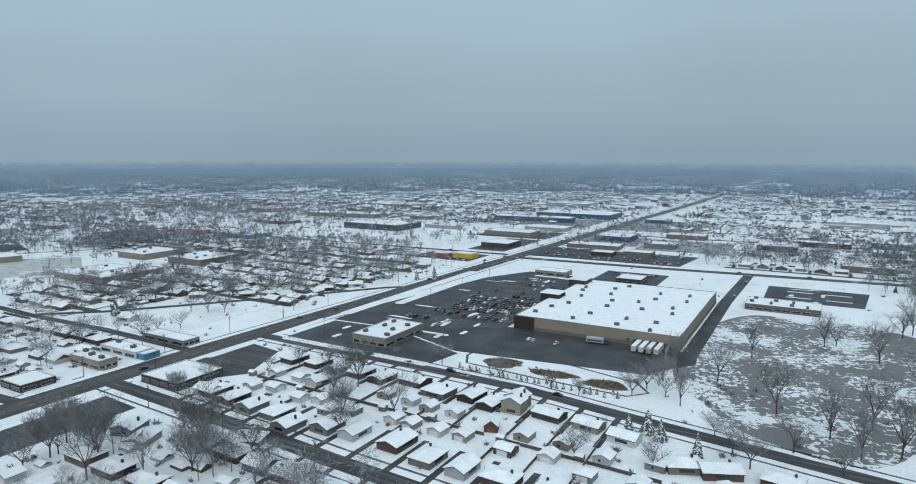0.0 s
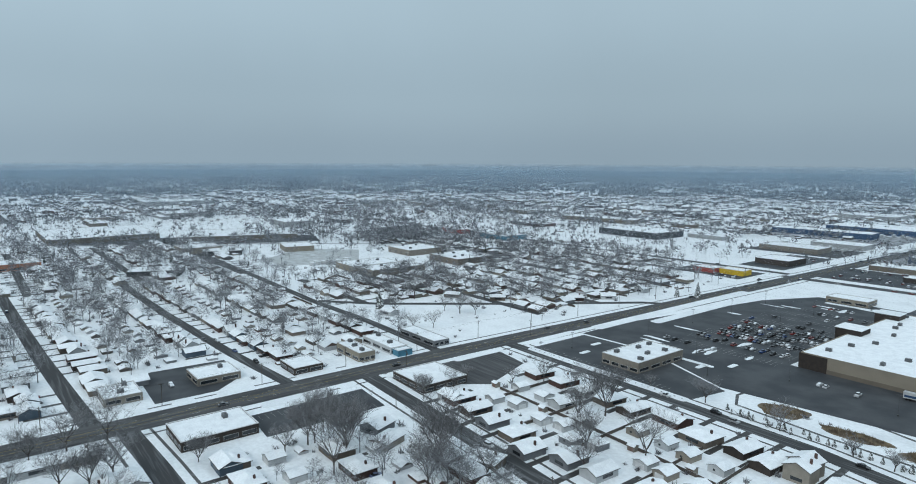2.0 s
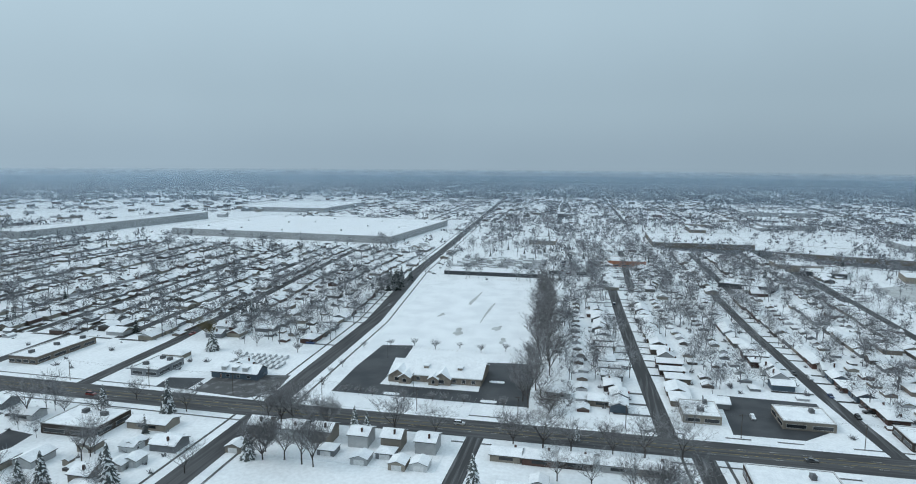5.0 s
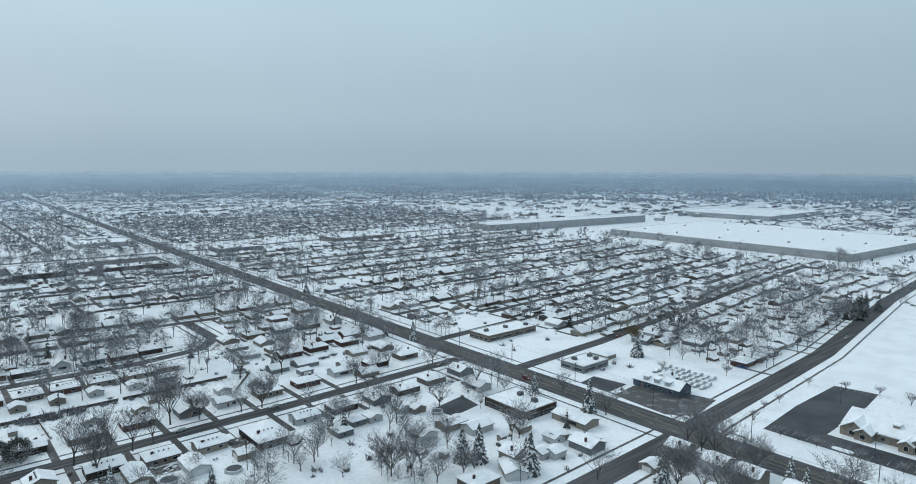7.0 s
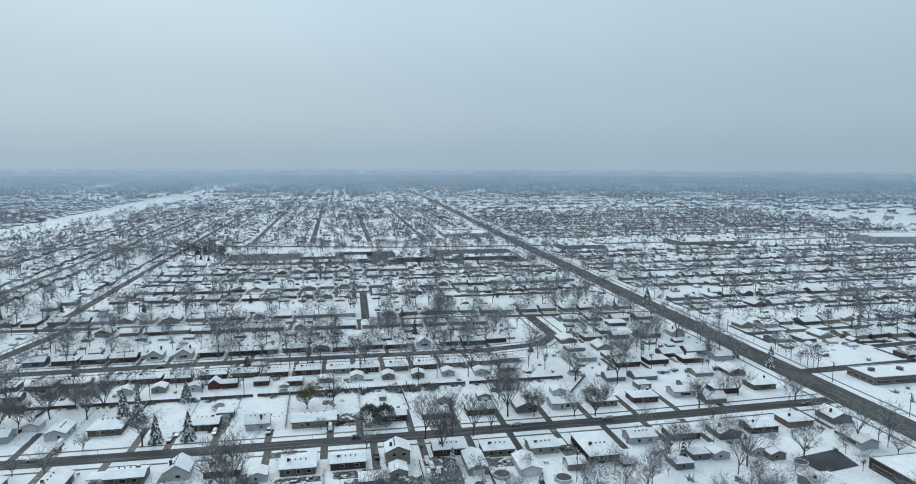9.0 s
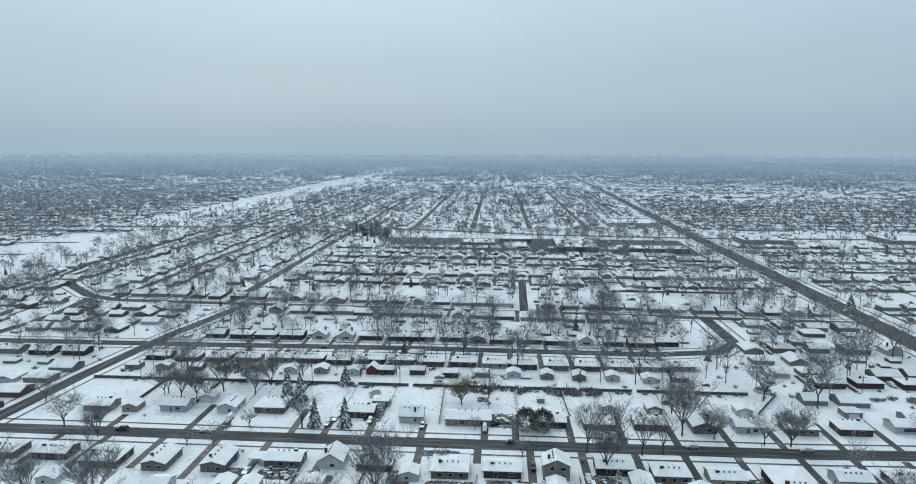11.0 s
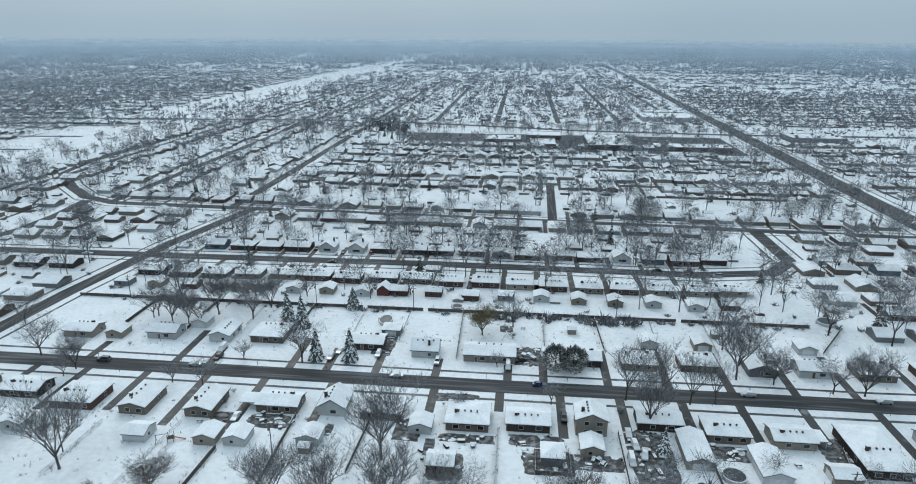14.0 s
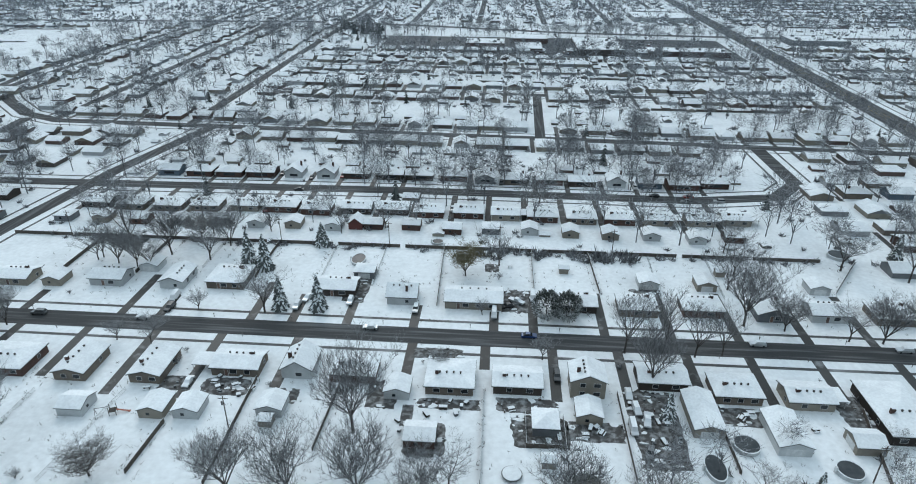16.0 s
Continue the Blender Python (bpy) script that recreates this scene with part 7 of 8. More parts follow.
def scatter(name, templates, spots, mats, label, cat):
    """Joins many turned and scaled copies of a few templates into one mesh."""
    V, F, M, n = [], [], [], 0
    tv = [(np.array(t.v), t.f, t.m) for t in templates]
    for k, (x, y, a, s) in enumerate(spots):
        v, f, m = tv[k % len(tv)]
        c, q = math.cos(a) * s, math.sin(a) * s
        V.append(np.stack((v[:, 0] * c - v[:, 1] * q + x, v[:, 0] * q + v[:, 1] * c + y, v[:, 2] * s), 1))
        F += [tuple(i + n for i in t) for t in f]
        M += m
        n += len(v)
    me = bpy.data.meshes.new(name)
    me.from_pydata(np.concatenate(V).tolist(), [], F)
    for m in mats:
        me.materials.append(m)
    me.polygons.foreach_set("material_index", M)
    me.update()
    return tagged(new(name, me), label, cat, kind="stuff")


fr = random.Random(77)
HT = [far_house_template(fr) for _ in range(8)]
TT = [far_tree_template(fr, 150, 0.36, 0.14) for _ in range(7)]
TTN = [far_tree_template(fr, 330, 0.15, 0.2) for _ in range(6)]
TT2 = [far_tree_template(fr, 20, 1.5, 0.22) for _ in range(6)]
def bush_template(r):
    mb = MB()
    for i in range(22):
        az, el = r.uniform(0, 6.283), r.uniform(0.2, 1.5)
        L = r.uniform(1.0, 2.4)
        x, y = r.uniform(-0.8, 0.8), r.uniform(-0.8, 0.8)
        mb.sliver((x, y, 0), (math.cos(az) * math.cos(el), math.sin(az) * math.cos(el), math.sin(el)), L, 0.35, r)
    return mb


def clump_template(r):
    """A stand of crowns that run together."""
    mb = MB()
    for i in range(9):
        x, y, h, q = r.uniform(-22, 22), r.uniform(-22, 22), r.uniform(9, 15), r.uniform(4, 7)
        for k in range(4):
            d = Vector((r.gauss(0, 1), r.gauss(0, 1), r.gauss(0.2, 0.7))).normalized()
            mb.sliver(Vector((x, y, h * 0.55)) + Vector((d.x * q, d.y * q, d.z * h * 0.3)) * 0.5, (d + Vector((0, 0, 0.5))).normalized(), r.uniform(4, 7), r.uniform(2.5, 4.5), r)
    return mb


def canopy_template(r):
    """A wide stretch of far treetops."""
    mb = MB()
    for i in range(15):
        mb.sliver((r.uniform(-45, 45), r.uniform(-45, 45), r.uniform(0, 5)), Vector((r.uniform(-0.5, 0.5), r.uniform(-0.5, 0.5), 1)).normalized(), r.uniform(7, 11), r.uniform(7, 12), r)
    return mb


CT = [clump_template(fr) for _ in range(5)]
CT2 = [canopy_template(fr) for _ in range(6)]
BT = [bush_template(fr) for _ in range(4)]
ST = [far_spruce_template(fr) for _ in range(3)]
hs, ts, ts2, ss = sheds + faraway, [], [], []
bs = list(bushes)
EYE = Vector((-55, -20))


def main_x(y):
    for (ax, ay), (bx, by) in zip(MAIN, MAIN[1:]):
        if ay <= y <= by:
            return ax + (bx - ax) * (y - ay) / (by - ay)
    return -300


def corr_lo(y):
    return float(np.interp(-y, (915, 1045, 1228, 1501, 2027, 3455), (452, 395, 372, 360, 373, 381)))


def corr_hi(y):
    return float(np.interp(-y, (915, 1090, 1548, 1841, 2529, 3866), (468, 462, 472, 458, 443, 434)))


def clear(x, y, hb=0):
    """Whether a spot lies off roads, open fields and large buildings."""
    if abs(x - main_x(y)) < (14 if y < -420 or y > 760 else 22) + hb:
        return False
    if y < -915 and corr_lo(y) - 4 < x < corr_hi(y) + 4:
        return False
    for a, b, c, e in ((370, 470, -800, -610), (-615, -398, -128, -3), (-1200, -840, -820, -215), (-700, -300, 230, 245), (-740, -600, 255, 395), (-530, -330, 650, 780), (-300, 60, 480, 690), (-420, -330, 560, 660), (-230, 60, -860, -735), (-746, -600, 275, 400),
                       (-290, 30, 170, 480), (-395, -300, -300, -120), (-430, -305, 245, 330), (-60, 60, 270, 500), (-420, -315, -125, 5), (-1160, -920, 90, 400), (-700, -530, 300, 480), (-690, -660, -125, -20), (-1650, -1380, -760, -560)):
        if a - hb < x < b + hb and c - hb < y < e + hb:
            return False
    return True


lanes, lanes_n, drives, fences = MB(), MB(), MB(), MB()


def rows_x(x0, x1, y0, y1, pitch, lotw, slope=0.0, keep=0.9, tree=0.9):
    """Back-to-back rows along streets that run east and west."""
    y = y0
    while y < y1:
        strip(lanes, [(x0, y + x0 * slope), (x1, y + x1 * slope)], 3.6, 0.035)
        for s in (-1, 1):
            x = x0
            while x < x1:
                yy = y + s * 18 + x * slope + fr.uniform(-3, 3)
                if clear(x, yy, 6) and fr.random() < keep:
                    hs.append((x, yy, fr.choice((0, 0, math.pi / 2)) + slope, fr.uniform(0.9, 1.1)))
                if fr.random() < 0.62:
                    hs.append((x + 4, yy + s * 14, fr.choice((0, 1.571)), 0.56)) if clear(x, yy + s * 16, 4) else None
                if fr.random() < tree and clear(x, yy + s * 9):
                    q = (x + fr.uniform(-6, 6), yy + fr.uniform(-14, 20) * s, fr.uniform(0, 6), fr.uniform(0.75, 1.3))
                    (ss if fr.random() < 0.07 else ts if (Vector(q[:2]) - EYE).length < 1000 else ts2).append(q)
                for _ in range(2 if pitch < 100 and fr.random() < tree * 0.8 else 1 if fr.random() < tree * 0.5 else 0):
                    if not clear(x, yy):
                        continue
                    q = (x + fr.uniform(-7, 7), yy + s * fr.uniform(8, 20), fr.uniform(0, 6), fr.uniform(0.5, 1.0))
                    (ts if (Vector(q[:2]) - EYE).length < 800 else ts2).append(q)
                if clear(x, yy):
                    strip(drives, [(x + lotw * 0.45, y + x * slope + s * 3), (x + lotw * 0.45, yy + s * 4)], 1.4, 0.03)
                    if (x * x + y * y) < 8e5:
                        bs.append((x + fr.uniform(-7, 7), yy + s * fr.choice((-7, 7, 12)), fr.uniform(0, 6), fr.uniform(0.6, 1.4)))
                x += lotw
            if pitch < 100:
                x = x0
                while x < x1:
                    if clear(x, y + s * 36) and clear(x + lotw * 2, y + s * 36) and fr.random() < 0.3:
                        fy = y + s * 36 + x * slope
                        fences.box(x, x + lotw * 2, fy - 0.06, fy + 0.06, 0, 1.5)
                    x += lotw * 2
        y += pitch


def rows_y(x0, x1, y0, y1, pitch, lotw, keep=0.9, tree=0.9):
    x = x0
    while x < x1:
        strip(lanes_n, [(x, y0), (x, y1)], 3.6, 0.035)
        for s in (-1, 1):
            y = y0
            while y < y1:
                xx = x + s * 18 + fr.uniform(-3.5, 3.5)
                if clear(xx, y, 6) and fr.random() < keep:
                    hs.append((xx, y + fr.uniform(-2, 2), fr.choice((0, math.pi / 2)), fr.uniform(0.9, 1.1)))
                if fr.random() < tree and clear(xx, y):
                    q = (xx + fr.uniform(-14, 20) * s, y + fr.uniform(-6, 6), fr.uniform(0, 6), fr.uniform(0.75, 1.3))
                    (ss if fr.random() < 0.05 else ts if (Vector(q[:2]) - EYE).length < 1000 else ts2).append(q)
                if fr.random() < tree * 0.5 and clear(xx, y):
                    (ts if y > -900 else ts2).append((xx + s * fr.uniform(6, 18), y + fr.uniform(-6, 6), fr.uniform(0, 6), fr.uniform(0.5, 1.0)))
                y += lotw
        x += pitch


# south: streets behind the near rows, then columns beyond the railway road
rows_x(-280, 100, -560, -530, 90, 15, tree=0.4)
rows_x(-280, 100, -650, -630, 90, 15, tree=0.4)
rows_x(-240, 100, -708, -700, 90, 16, tree=0.5)
rows_y(128, 310, -870, -490, 88, 17, 0.97, 0.4)
rows_x(250, 430, -440, -300, 90, 16)
rows_x(420, 1100, -860, -200, 84, 17, 0.1)
rows_y(-270, 370, -1700, -915, 80, 18, 0.95, 0.6)
rows_y(-270, 330, -2600, -1750, 110, 24, 0.9, 0.4)
rows_x(480, 1500, -2000, -900, 90, 20, 0.12, 0.7, 0.7)
# west, south of the church road
rows_x(-850, -330, -730, -330, 92, 17, 0.04, 0.95, 0.3)
rows_x(-860, -390, -300, -190, 66, 15, 0.09, 0.95, 0.35)
rows_x(-1000, -330, -1300, -920, 90, 19, 0.03, 0.85)
rows_x(-1900, -340, -2300, -1330, 130, 26, 0.03, 0.6, 0.5)
# west and north
rows_x(-900, -620, 60, 260, 86, 14)
rows_x(-2400, -1250, -500, 1500, 125, 26, 0.03, 0.55, 0.7)
rows_x(-1250, -380, 1000, 2200, 120, 24, 0.04, 0.55, 0.8)
rows_x(-200, 700, 1000, 2200, 130, 26, -0.03, 0.5, 0.8)
rows_x(100, 800, 300, 980, 84, 18, 0.0, 0.8, 1.5)
rows_x(-80, 100, 690, 710, 70, 17, 0.0, 0.8, 1.0)
rows_x(-545, -335, 345, 640, 62, 15, 0.0, 0.9, 0.7)
rows_x(-800, -500, 500, 560, 66, 18, 0.0, 0.8, 1.0)
rows_x(-560, -440, 262, 330, 60, 17, 0.0, 0.8, 1.0)
# loose woods
def wood(x0, x1, y0, y1, n, s=1.0):
    for _ in range(n):
        x, y = fr.uniform(x0, x1), fr.uniform(y0, y1)
        if clear(x, y) or n > 200:
            q = (x, y, fr.uniform(0, 6), fr.uniform(0.7, 1.2) * s)
            (ss if fr.random() < 0.04 else ts if (Vector(q[:2]) - EYE).length < 700 else ts2).append(q)


wood(-880, -330, -320, -130, 80)
wood(-860, -330, -730, -330, 40)
wood(40, 520, 620, 900, 620)
wood(60, 300, 250, 620, 90)
wood(-760, -560, 470, 560, 60)
wood(-940, -800, 330, 420, 70)
wood(-560, -330, 250, 600, 40)
wood(-760, -520, 470, 620, 110)
wood(-840, -640, -20, 30, 40)
wood(-1300, -380, 560, 1000, 520)
wood(-300, 500, 700, 1000, 220)
wood(-1800, -640, -150, 600, 620)
wood(-1250, -850, -200, -90, 60)
wood(420, 900, -700, -300, 120)
wood(520, 1000, -1400, -880, 330)
wood(-300, 340, -914, -872, 150)
wood(-340, 60, -732, -705, 30)
for _ in range(70):
    ts.append((fr.uniform(-225, 60), fr.choice((fr.uniform(-860, -812), fr.uniform(-712, -700))), fr.uniform(0, 6), fr.uniform(0.7, 1.2)))
wood(84, 130, -850, -812, 22, 1.1)
wood(-900, -340, -900, -830, 70)
wood(-800, -715, 440, 545, 230)
wood(90, 520, 640, 800, 620, 1.1)
for _ in range(22):
    ss.append((fr.uniform(-640, -560), fr.uniform(-162, -142), fr.uniform(0, 6), fr.uniform(1.1, 1.7)))
for _ in range(46):
    ss.append((fr.uniform(74, 123), fr.uniform(-842, -816), fr.uniform(0, 6), fr.uniform(1.0, 1.5)))


for k in range(230):
    y = fr.uniform(-1750, -300)
    (ts if y > -950 else ts2).append((main_x(y) + fr.choice((-1, 1)) * fr.uniform(12.5, 19), y, fr.uniform(0, 6), fr.uniform(0.6, 1.15)))
for k in range(150):
    y = fr.uniform(680, 2200)
    (ts if y < 900 else ts2).append((main_x(y) + fr.choice((-1, 1)) * fr.uniform(13, 22), y, fr.uniform(0, 6), fr.uniform(0.5, 1.0)))
for k in range(170):
    ts.append((fr.uniform(-300, 330), fr.uniform(-834, -815), fr.uniform(0, 6), fr.uniform(0.5, 1.0)))


def inside(poly, x, y):
    hit = np.zeros(len(x), bool)
    for (ax, ay), (bx, by) in zip(poly, poly[1:] + poly[:1]):
        if ay != by:
            hit ^= ((ay > y) != (by > y)) & (x < (bx - ax) * (y - ay) / (by - ay) + ax)
    return hit


def free(x, y, gap=1.5, house=5.5):
    """Which of many spots lie off every road, lot, hall and house."""
    ok = np.ones(len(x), bool)
    for pts, half in PAVED:
        for (ax, ay), (bx, by) in zip(pts, pts[1:]):
            ux, uy = bx - ax, by - ay
            t = np.clip(((x - ax) * ux + (y - ay) * uy) / (ux * ux + uy * uy + 1e-9), 0, 1)
            ok &= np.hypot(x - ax - t * ux, y - ay - t * uy) > half + gap
    for poly in LOTS:
        ok &= ~inside(poly, x, y)
    for cx, cy, w, d, a in HALLS:
        u, v = (x - cx) * math.cos(a) + (y - cy) * math.sin(a), (y - cy) * math.cos(a) - (x - cx) * math.sin(a)
        ok &= (np.abs(u) > w + gap) | (np.abs(v) > d + gap)
    cell = {}
    for hx, hy in HOMES + [q[:2] for q in hs]:
        cell.setdefault((int(hx // 20), int(hy // 20)), []).append((hx, hy))
    for i in np.nonzero(ok)[0]:
        px, py = float(x[i]), float(y[i])
        for k in range(-1, 2):
            for l in range(-1, 2):
                for hx, hy in cell.get((int(px // 20) + k, int(py // 20) + l), ()):
                    if (hx - px) ** 2 + (hy - py) ** 2 < house * house:
                        ok[i] = False
    return ok


def fill(x0, x1, y0, y1, trees, shrubs=0, huts=0, near=False, s=(0.75, 1.3), seed=1):
    """Trees, bushes and sheds strewn over the yards of a quarter."""
    g = np.random.default_rng(seed)
    for n, gap, house, kind in ((huts, 3, 11, 0), (trees, 1.5, 6.5, 1), (shrubs, 1.5, 6, 2)):
        if not n:
            continue
        x, y = g.uniform(x0, x1, n), g.uniform(y0, y1, n)
        for px, py in zip(*(q[free(x, y, gap, house)] for q in (x, y))):
            px, py = float(px), float(py)
            if kind < 2 and not clear(px, py):
                continue
            if kind == 0:
                hs.append((px, py, fr.choice((0, 1.571)), fr.uniform(0.32, 0.55)))
            elif kind == 2:
                bs.append((px, py, fr.uniform(0, 6), fr.uniform(0.6, 1.6)))
            elif fr.random() < 0.06:
                ss.append((px, py, fr.uniform(0, 6), fr.uniform(0.6, 1.2)))
            else:
                q = (px, py, fr.uniform(0, 6), fr.uniform(*s))
                (loose if near else ts if (Vector((px, py)) - EYE).length < 850 else ts2).append(q)


def infill(x0, x1, y0, y1, px, py, p=0.9, gap=5, house=13.5):
    """More houses, set where the rows leave room."""
    spots = [(x0 + i * px + fr.uniform(-1.5, 1.5), y0 + j * py + fr.uniform(-1.5, 1.5)) for i in range(int((x1 - x0) / px) + 1) for j in range(int((y1 - y0) / py) + 1)]
    for (x, y), ok in zip(spots, free(np.array([q[0] for q in spots]), np.array([q[1] for q in spots]), gap, house)):
        if ok and fr.random() < p and clear(x, y, 4):
            hs.append((x, y, fr.choice((0, 0, 1.571)), fr.uniform(0.85, 1.05)))


infill(152, 430, -460, -270, 16, 17)
infill(-290, -205, -450, -270, 17, 18)
infill(-600, -325, 15, 225, 13, 17, 0.8, 5, 11.5)
infill(-520, -340, 255, 640, 16, 19, 0.85)
infill(-860, -400, -300, -140, 16, 19, 0.8)
fill(-290, 330, -480, -322, 320, 360, 60, True, (0.85, 1.45), 2)
fill(-290, 340, -860, -475, 620, 320, 220, s=(0.85, 1.5), seed=3)
fill(110, 340, -870, -470, 60, 100, 40, s=(0.9, 1.5), seed=21)
fill(-860, -322, -730, -130, 430, 320, 220, s=(0.9, 1.6), seed=4)
fill(-640, -322, 0, 250, 240, 300, 200, True, (0.7, 1.3), 5)
fill(-640, -322, 245, 660, 330, 260, 60, seed=6)
fill(-290, 60, 80, 330, 130, 320, 40, True, (0.4, 0.85), 7)
fill(-290, 420, 520, 1000, 700, 200, 60, seed=8)
fill(-1300, -640, -130, 1000, 2100, 200, 160, seed=9)
fill(330, 620, -905, -300, 420, 150, 60, seed=10)
fill(-280, 450, -1700, -905, 1200, 0, 200, seed=11)
fill(470, 1100, -1500, -870, 900, 0, 150, seed=12)
fill(-290, -95, -245, -130, 60, 90, 14, True, (0.5, 1.0), 13)
fill(-1000, -330, -1300, -730, 700, 0, 120, seed=14)


def lorry_box(r):
    mb = MB()
    L = r.uniform(7, 13)
    mb.box(-L / 2, L / 2, -1.3, 1.3, 0.9, 3.8)
    mb.m = [0] * len(mb.f)
    n = len(mb.f)
    mb.box(-L / 2, L / 2, -1.32, 1.32, 3.8, 4.0).box(-L / 2 + 0.5, -L / 2 + 1.6, -1.1, 1.1, 0, 0.9).box(L / 2 - 2.6, L / 2 - 0.6, -1.1, 1.1, 0, 0.9)
    mb.m = [0] * n + [1] * 6 + [0] * (len(mb.f) - n - 6)
    return mb


def parked(r):
    mb = MB()
    mb.box(-2.2, 2.2, -0.9, 0.9, 0.15, 0.9).box(-1.1, 1.2, -0.8, 0.8, 0.9, 1.45)
    n = len(mb.f)
    mb.box(-1.0, 1.1, -0.75, 0.75, 1.45, 1.53)
    mb.m = [0] * n + [1] * 6
    return mb


boxes, autos = [], []
for x0, x1, y0, y1, n, a in ((-785, -700, -118, -105, 16, 1.571), (-785, -700, -90, -76, 18, 1.571), (-785, -700, -60, -44, 16, 1.571), (-640, -600, 300, 350, 7, 0.3), (-650, -520, 460, 480, 10, 1.2),
                          (-690, -660, 30, 120, 10, 0), (-860, -800, -60, 40, 12, 0.5), (-890, -780, -215, -190, 10, 1.5), (-700, -600, 480, 600, 10, 0.9), (-500, -330, 1060, 1090, 16, 1.5), (-420, -330, 860, 880, 8, 1.5)):
    for k in range(n):
        t = (k + 0.5) / n
        boxes.append((x0 + (x1 - x0) * t if x1 - x0 > y1 - y0 else fr.uniform(x0, x1), fr.uniform(y0, y1) if x1 - x0 > y1 - y0 else y0 + (y1 - y0) * t, a + fr.uniform(-0.04, 0.04), 1.0))
for x0, x1, y0, y1, n in ((-280, -200, 795, 822, 60), (-280, -124, 668, 692, 40), (-280, -124, 722, 742, 30), (-360, -322, 740, 785, 25), (-392, -324, 590, 600, 12), (-420, -322, 852, 880, 40), (-500, -322, 965, 1005, 50), (-190, -95, 830, 880, 40),
                          (-280, -155, 970, 1080, 60), (-640, -540, 470, 520, 40), (-900, -840, 240, 380, 60), (-225, 55, -735, -705, 50), (-128, -60, -785, -795, 12), (-225, -182, -790, -745, 30), (-790, -696, -15, 5, 30), (-172, -122, 580, 608, 14)):
    for k in range(n):
        autos.append((fr.uniform(x0, x1), y0 + round(fr.uniform(0, y1 - y0) / 8) * 8, 1.571 + fr.uniform(-0.05, 0.05), fr.uniform(0.95, 1.1)))
for pts, half in PAVED:
    for (ax, ay), (bx, by) in zip(pts, pts[1:]):
        L = math.hypot(bx - ax, by - ay)
        far = math.hypot((ax + bx) / 2 + 55, (ay + by) / 2 + 20) > 560
        for k in range(int(L / 45) if far and L < 900 else 0):
            t, s = fr.random(), fr.choice((-1, 1)) * (half - 3.2)
            autos.append((ax + (bx - ax) * t - (by - ay) / L * s, ay + (by - ay) * t + (bx - ax) / L * s, math.atan2(by - ay, bx - ax), 1.0))
def thin(spots, keep=0.25):
    """The quarters to the east, which the flight turns its back on, are sown more thinly."""
    return [q for q in spots if q[0] < 150 + 0.85 * max(0.0, -95 - q[1]) + 0.14 * max(0.0, q[1]) or fr.random() < keep]


scatter("stored_trailers", [lorry_box(fr) for _ in range(4)], boxes, [SIDING, ROOFSNOW], "stored box trailers with snow on top", "trailers")
scatter("distant_cars", [parked(fr) for _ in range(3)], autos, [FARCAR, ROOFSNOW], "parked cars dusted with snow on the farther lots", "cars")
cs = []
far_tops = []
for _ in range(15000):
    a, q = fr.uniform(0, 6.283), math.sqrt(1.0e6 + 2.1e7 * fr.random())
    x, y = EYE.x + q * math.cos(a), EYE.y + q * math.sin(a)
    # the woods are thinner over the straight streets of the south
    if y < -500 and q < 2400 and fr.random() < 0.55:
        continue
    if abs(x - main_x(y)) > 22 and clear(x, y) and (q > 1800 or clear(x, y, 14)):
        if q < 2000:
            cs.append((x, y, fr.uniform(0, 6), fr.uniform(0.5, 0.9)))
        else:
            far_tops.append((x, y, fr.uniform(0, 6), fr.uniform(0.8, 1.2)))
# thickets nearer by: behind the school, beside the works and along the railway
for x0, x1, y0, y1, n, s in ((-70, 260, 745, 990, 420, 0.34), (-800, -715, 440, 545, 60, 0.3), (-900, -800, 340, 430, 40, 0.3), (380, 560, -905, -860, 40, 0.28), (-760, -560, 560, 600, 30, 0.28), (-330, 60, -905, -885, 30, 0.2)):
    spots = [(fr.uniform(x0, x1), fr.uniform(y0, y1)) for _ in range(n)]
    for (x, y), ok in zip(spots, free(np.array([q[0] for q in spots]), np.array([q[1] for q in spots]), 6, 10)):
        if ok and clear(x, y):
            cs.append((x, y, fr.uniform(0, 6), s * fr.uniform(0.8, 1.3)))
scatter("distant_thickets", CT, thin(cs), [WOODTWIG], "bare woods between the farther blocks", "woods")
scatter("horizon_woods", CT2, thin(far_tops), [WOODTWIG], "bare woods in the haze near the horizon", "woods")
for _ in range(900):
    a, q = fr.uniform(0, 6.283), math.sqrt(fr.uniform(3e6, 1.0e7))
    x, y = EYE.x + q * math.cos(a), EYE.y + q * math.sin(a)
    if abs(x - main_x(y)) > 30 and clear(x, y):
        hs.append((x, y, fr.choice((0, 1.571)), fr.uniform(0.9, 1.7)))
structure("road_lanes", lanes, SIDEST, "residential streets of the farther blocks", "road")
structure("road_lanes", lanes_n, SIDESTN, "residential cross streets of the farther blocks", "road")
structure("driveway_rows", drives, DRIVE, "driveways of the farther blocks", "driveway")
tagged(new("distant_fences", fences.mesh("distant_fences", WOOD)), "wooden back fences of the farther blocks", "fences", kind="stuff")
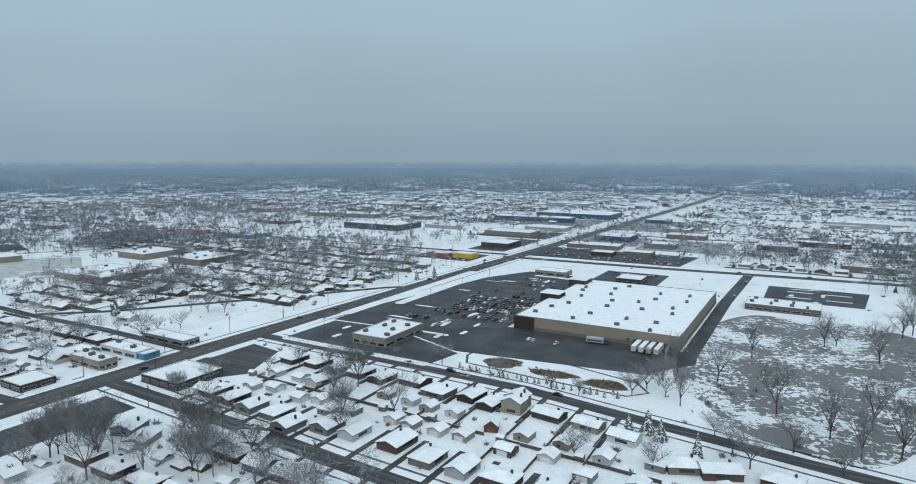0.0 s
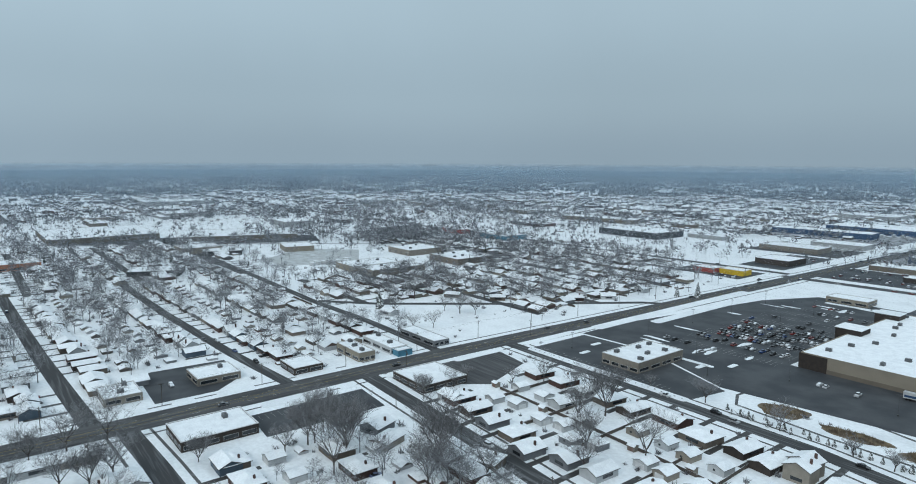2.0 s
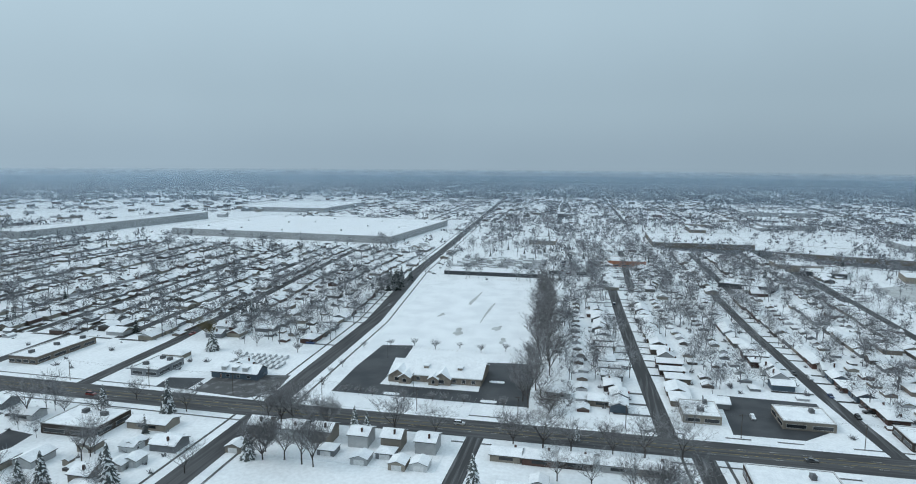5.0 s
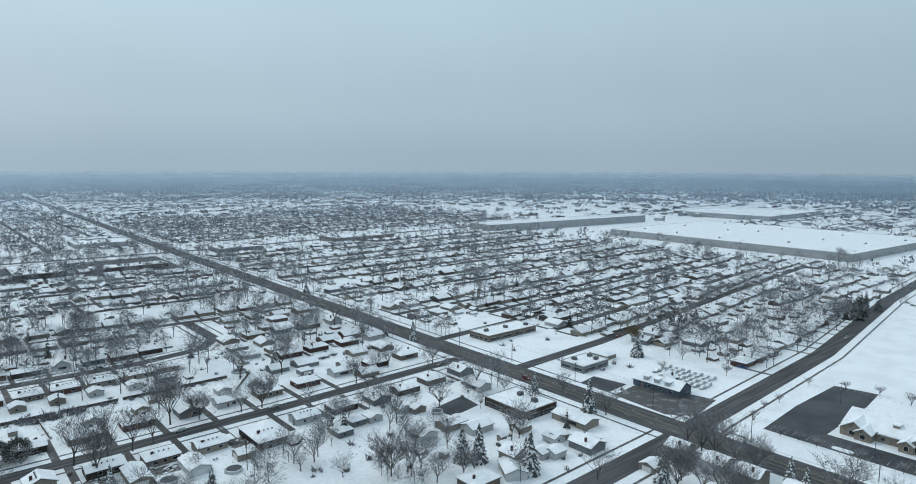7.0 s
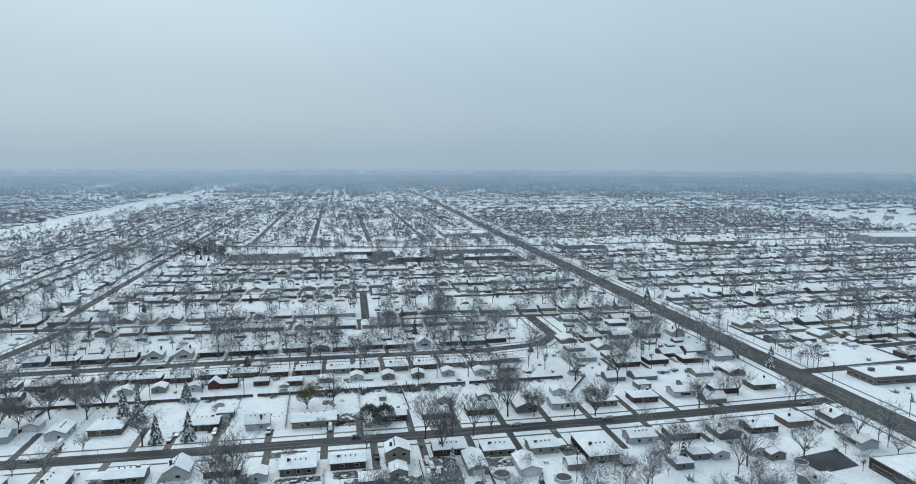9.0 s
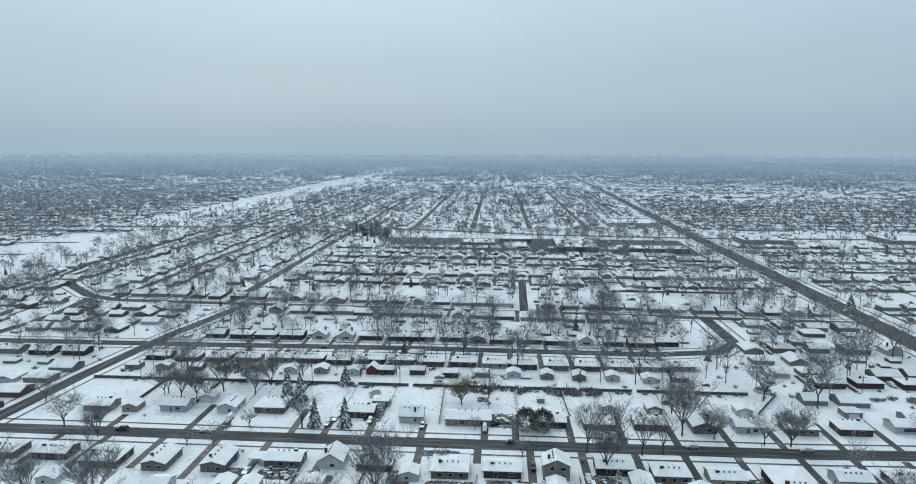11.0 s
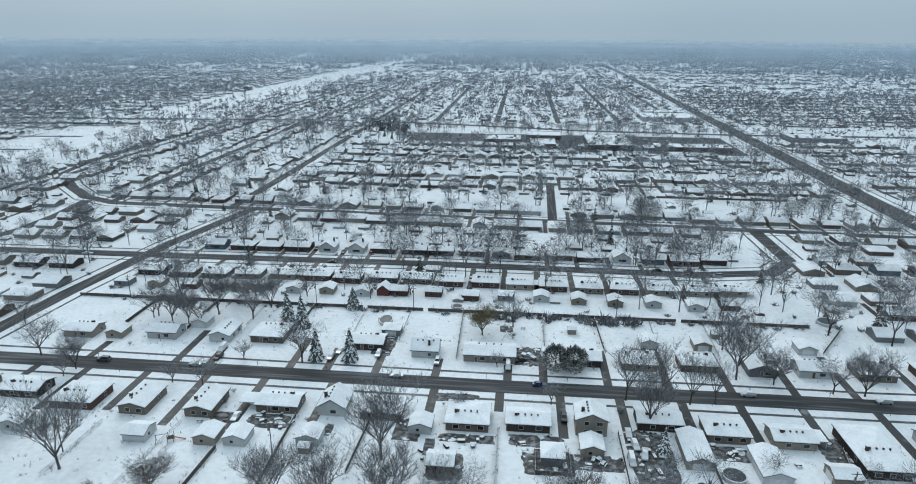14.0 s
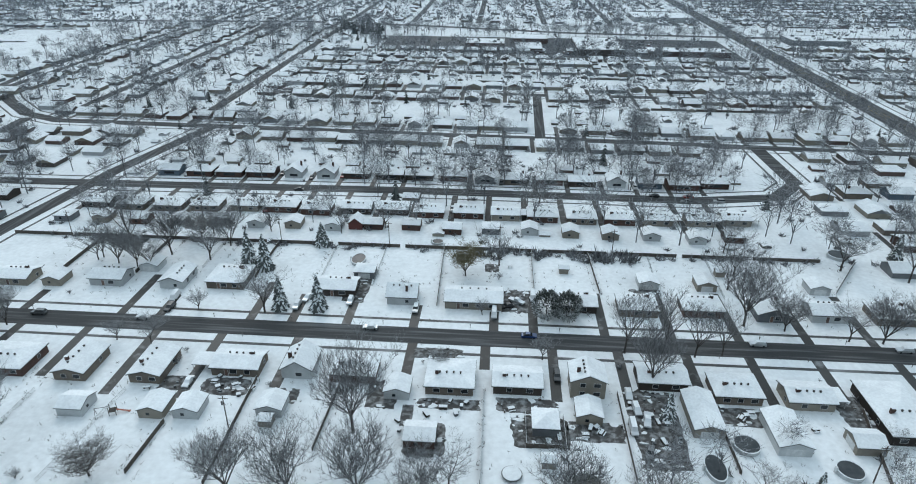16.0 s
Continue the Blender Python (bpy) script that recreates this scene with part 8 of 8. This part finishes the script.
def roof_template(r):
    mb = MB()
    w, d, h = r.uniform(6, 9), r.uniform(4.5, 6), r.uniform(3, 6)
    mb.box(-w, w, -d, d, 0, h, 0, False)
    mb.f[0] = mb.f[1]
    mb.face([(-w, -d, h), (w, -d, h), (w, 0, h + 2.4), (-w, 0, h + 2.4)], 1).face([(w, d, h), (-w, d, h), (-w, 0, h + 2.4), (w, 0, h + 2.4)], 1)
    mb.f, mb.m = mb.f[1:], mb.m[1:]
    return mb


far_roofs = []
for _ in range(7500):
    a, q = fr.uniform(0, 6.283), math.sqrt(1.6e6 + 1.7e7 * fr.random())
    x, y = EYE.x + q * math.cos(a), EYE.y + q * math.sin(a)
    if clear(x, y):
        far_roofs.append((x, y, fr.choice((0, 1.571)) + 0.04, fr.uniform(0.85, 1.3)))
scatter("horizon_houses", [roof_template(fr) for _ in range(5)], thin(far_roofs), [FARWALL, ROOFSNOW], "snowy roofs between the woods in the haze", "houses")
scatter("bushes", BT, thin(bs), [HAZETWIG], "bare snowy bushes in the yards", "bushes")
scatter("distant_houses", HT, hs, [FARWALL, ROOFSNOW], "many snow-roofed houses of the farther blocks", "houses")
scatter("yard_trees", TTN, loose, [HAZETWIG], "bare frosted yard trees behind the near streets", "trees")
scatter("distant_trees", TT, thin(ts), [HAZETWIG], "bare frosted trees toned pale for haze among the farther houses", "trees")
scatter("distant_woods", TT2, thin(ts2), [HAZETWIG], "bare frosted trees toned pale for haze towards the horizon", "trees")
scatter("distant_conifers", ST, ss, [NEEDLE], "dark conifers among the farther houses", "trees")
# open snowy corridor with a treeless strip
corr = MB()
corr.face([(corr_lo(-y), -y, 0.02) for y in (915, 1045, 1228, 1501, 2027, 3455, 4400)] + [(corr_hi(-y), -y, 0.02) for y in (4400, 3866, 2529, 1841, 1548, 1090, 915)])
structure("snow_corridor", corr, SNOW, "long open snowfield below a power line", "field")
structure("snow_field", MB().face([(x, y, 0.02) for x, y in ((429, -627), (407, -694), (382, -759), (419, -832), (500, -805), (500, -695), (540, -600))]), SNOW, "open snowy sports field", "field")
structure("meadow", MB().face([(-612, -122, 0.02), (-400, -110, 0.02), (-402, -6, 0.02), (-608, -16, 0.02)]), SNOW, "open snow-covered meadow", "field")
for k, (x, y, rx, ry) in enumerate(((-560, -70, 22, 1.6), (-520, -52, 26, 1.2), (-470, -38, 7, 2.5), (-455, -62, 9, 3.0), (-500, -84, 5, 2.0), (-440, -30, 6, 2.0))):
    structure("grass_streak", MB().face([(a, b, 0.032) for a, b in wobble(x, y, rx, ry, k + 40, 24, 0.5)]), FROST, "bare streak of grass in the snowy meadow", "grass")
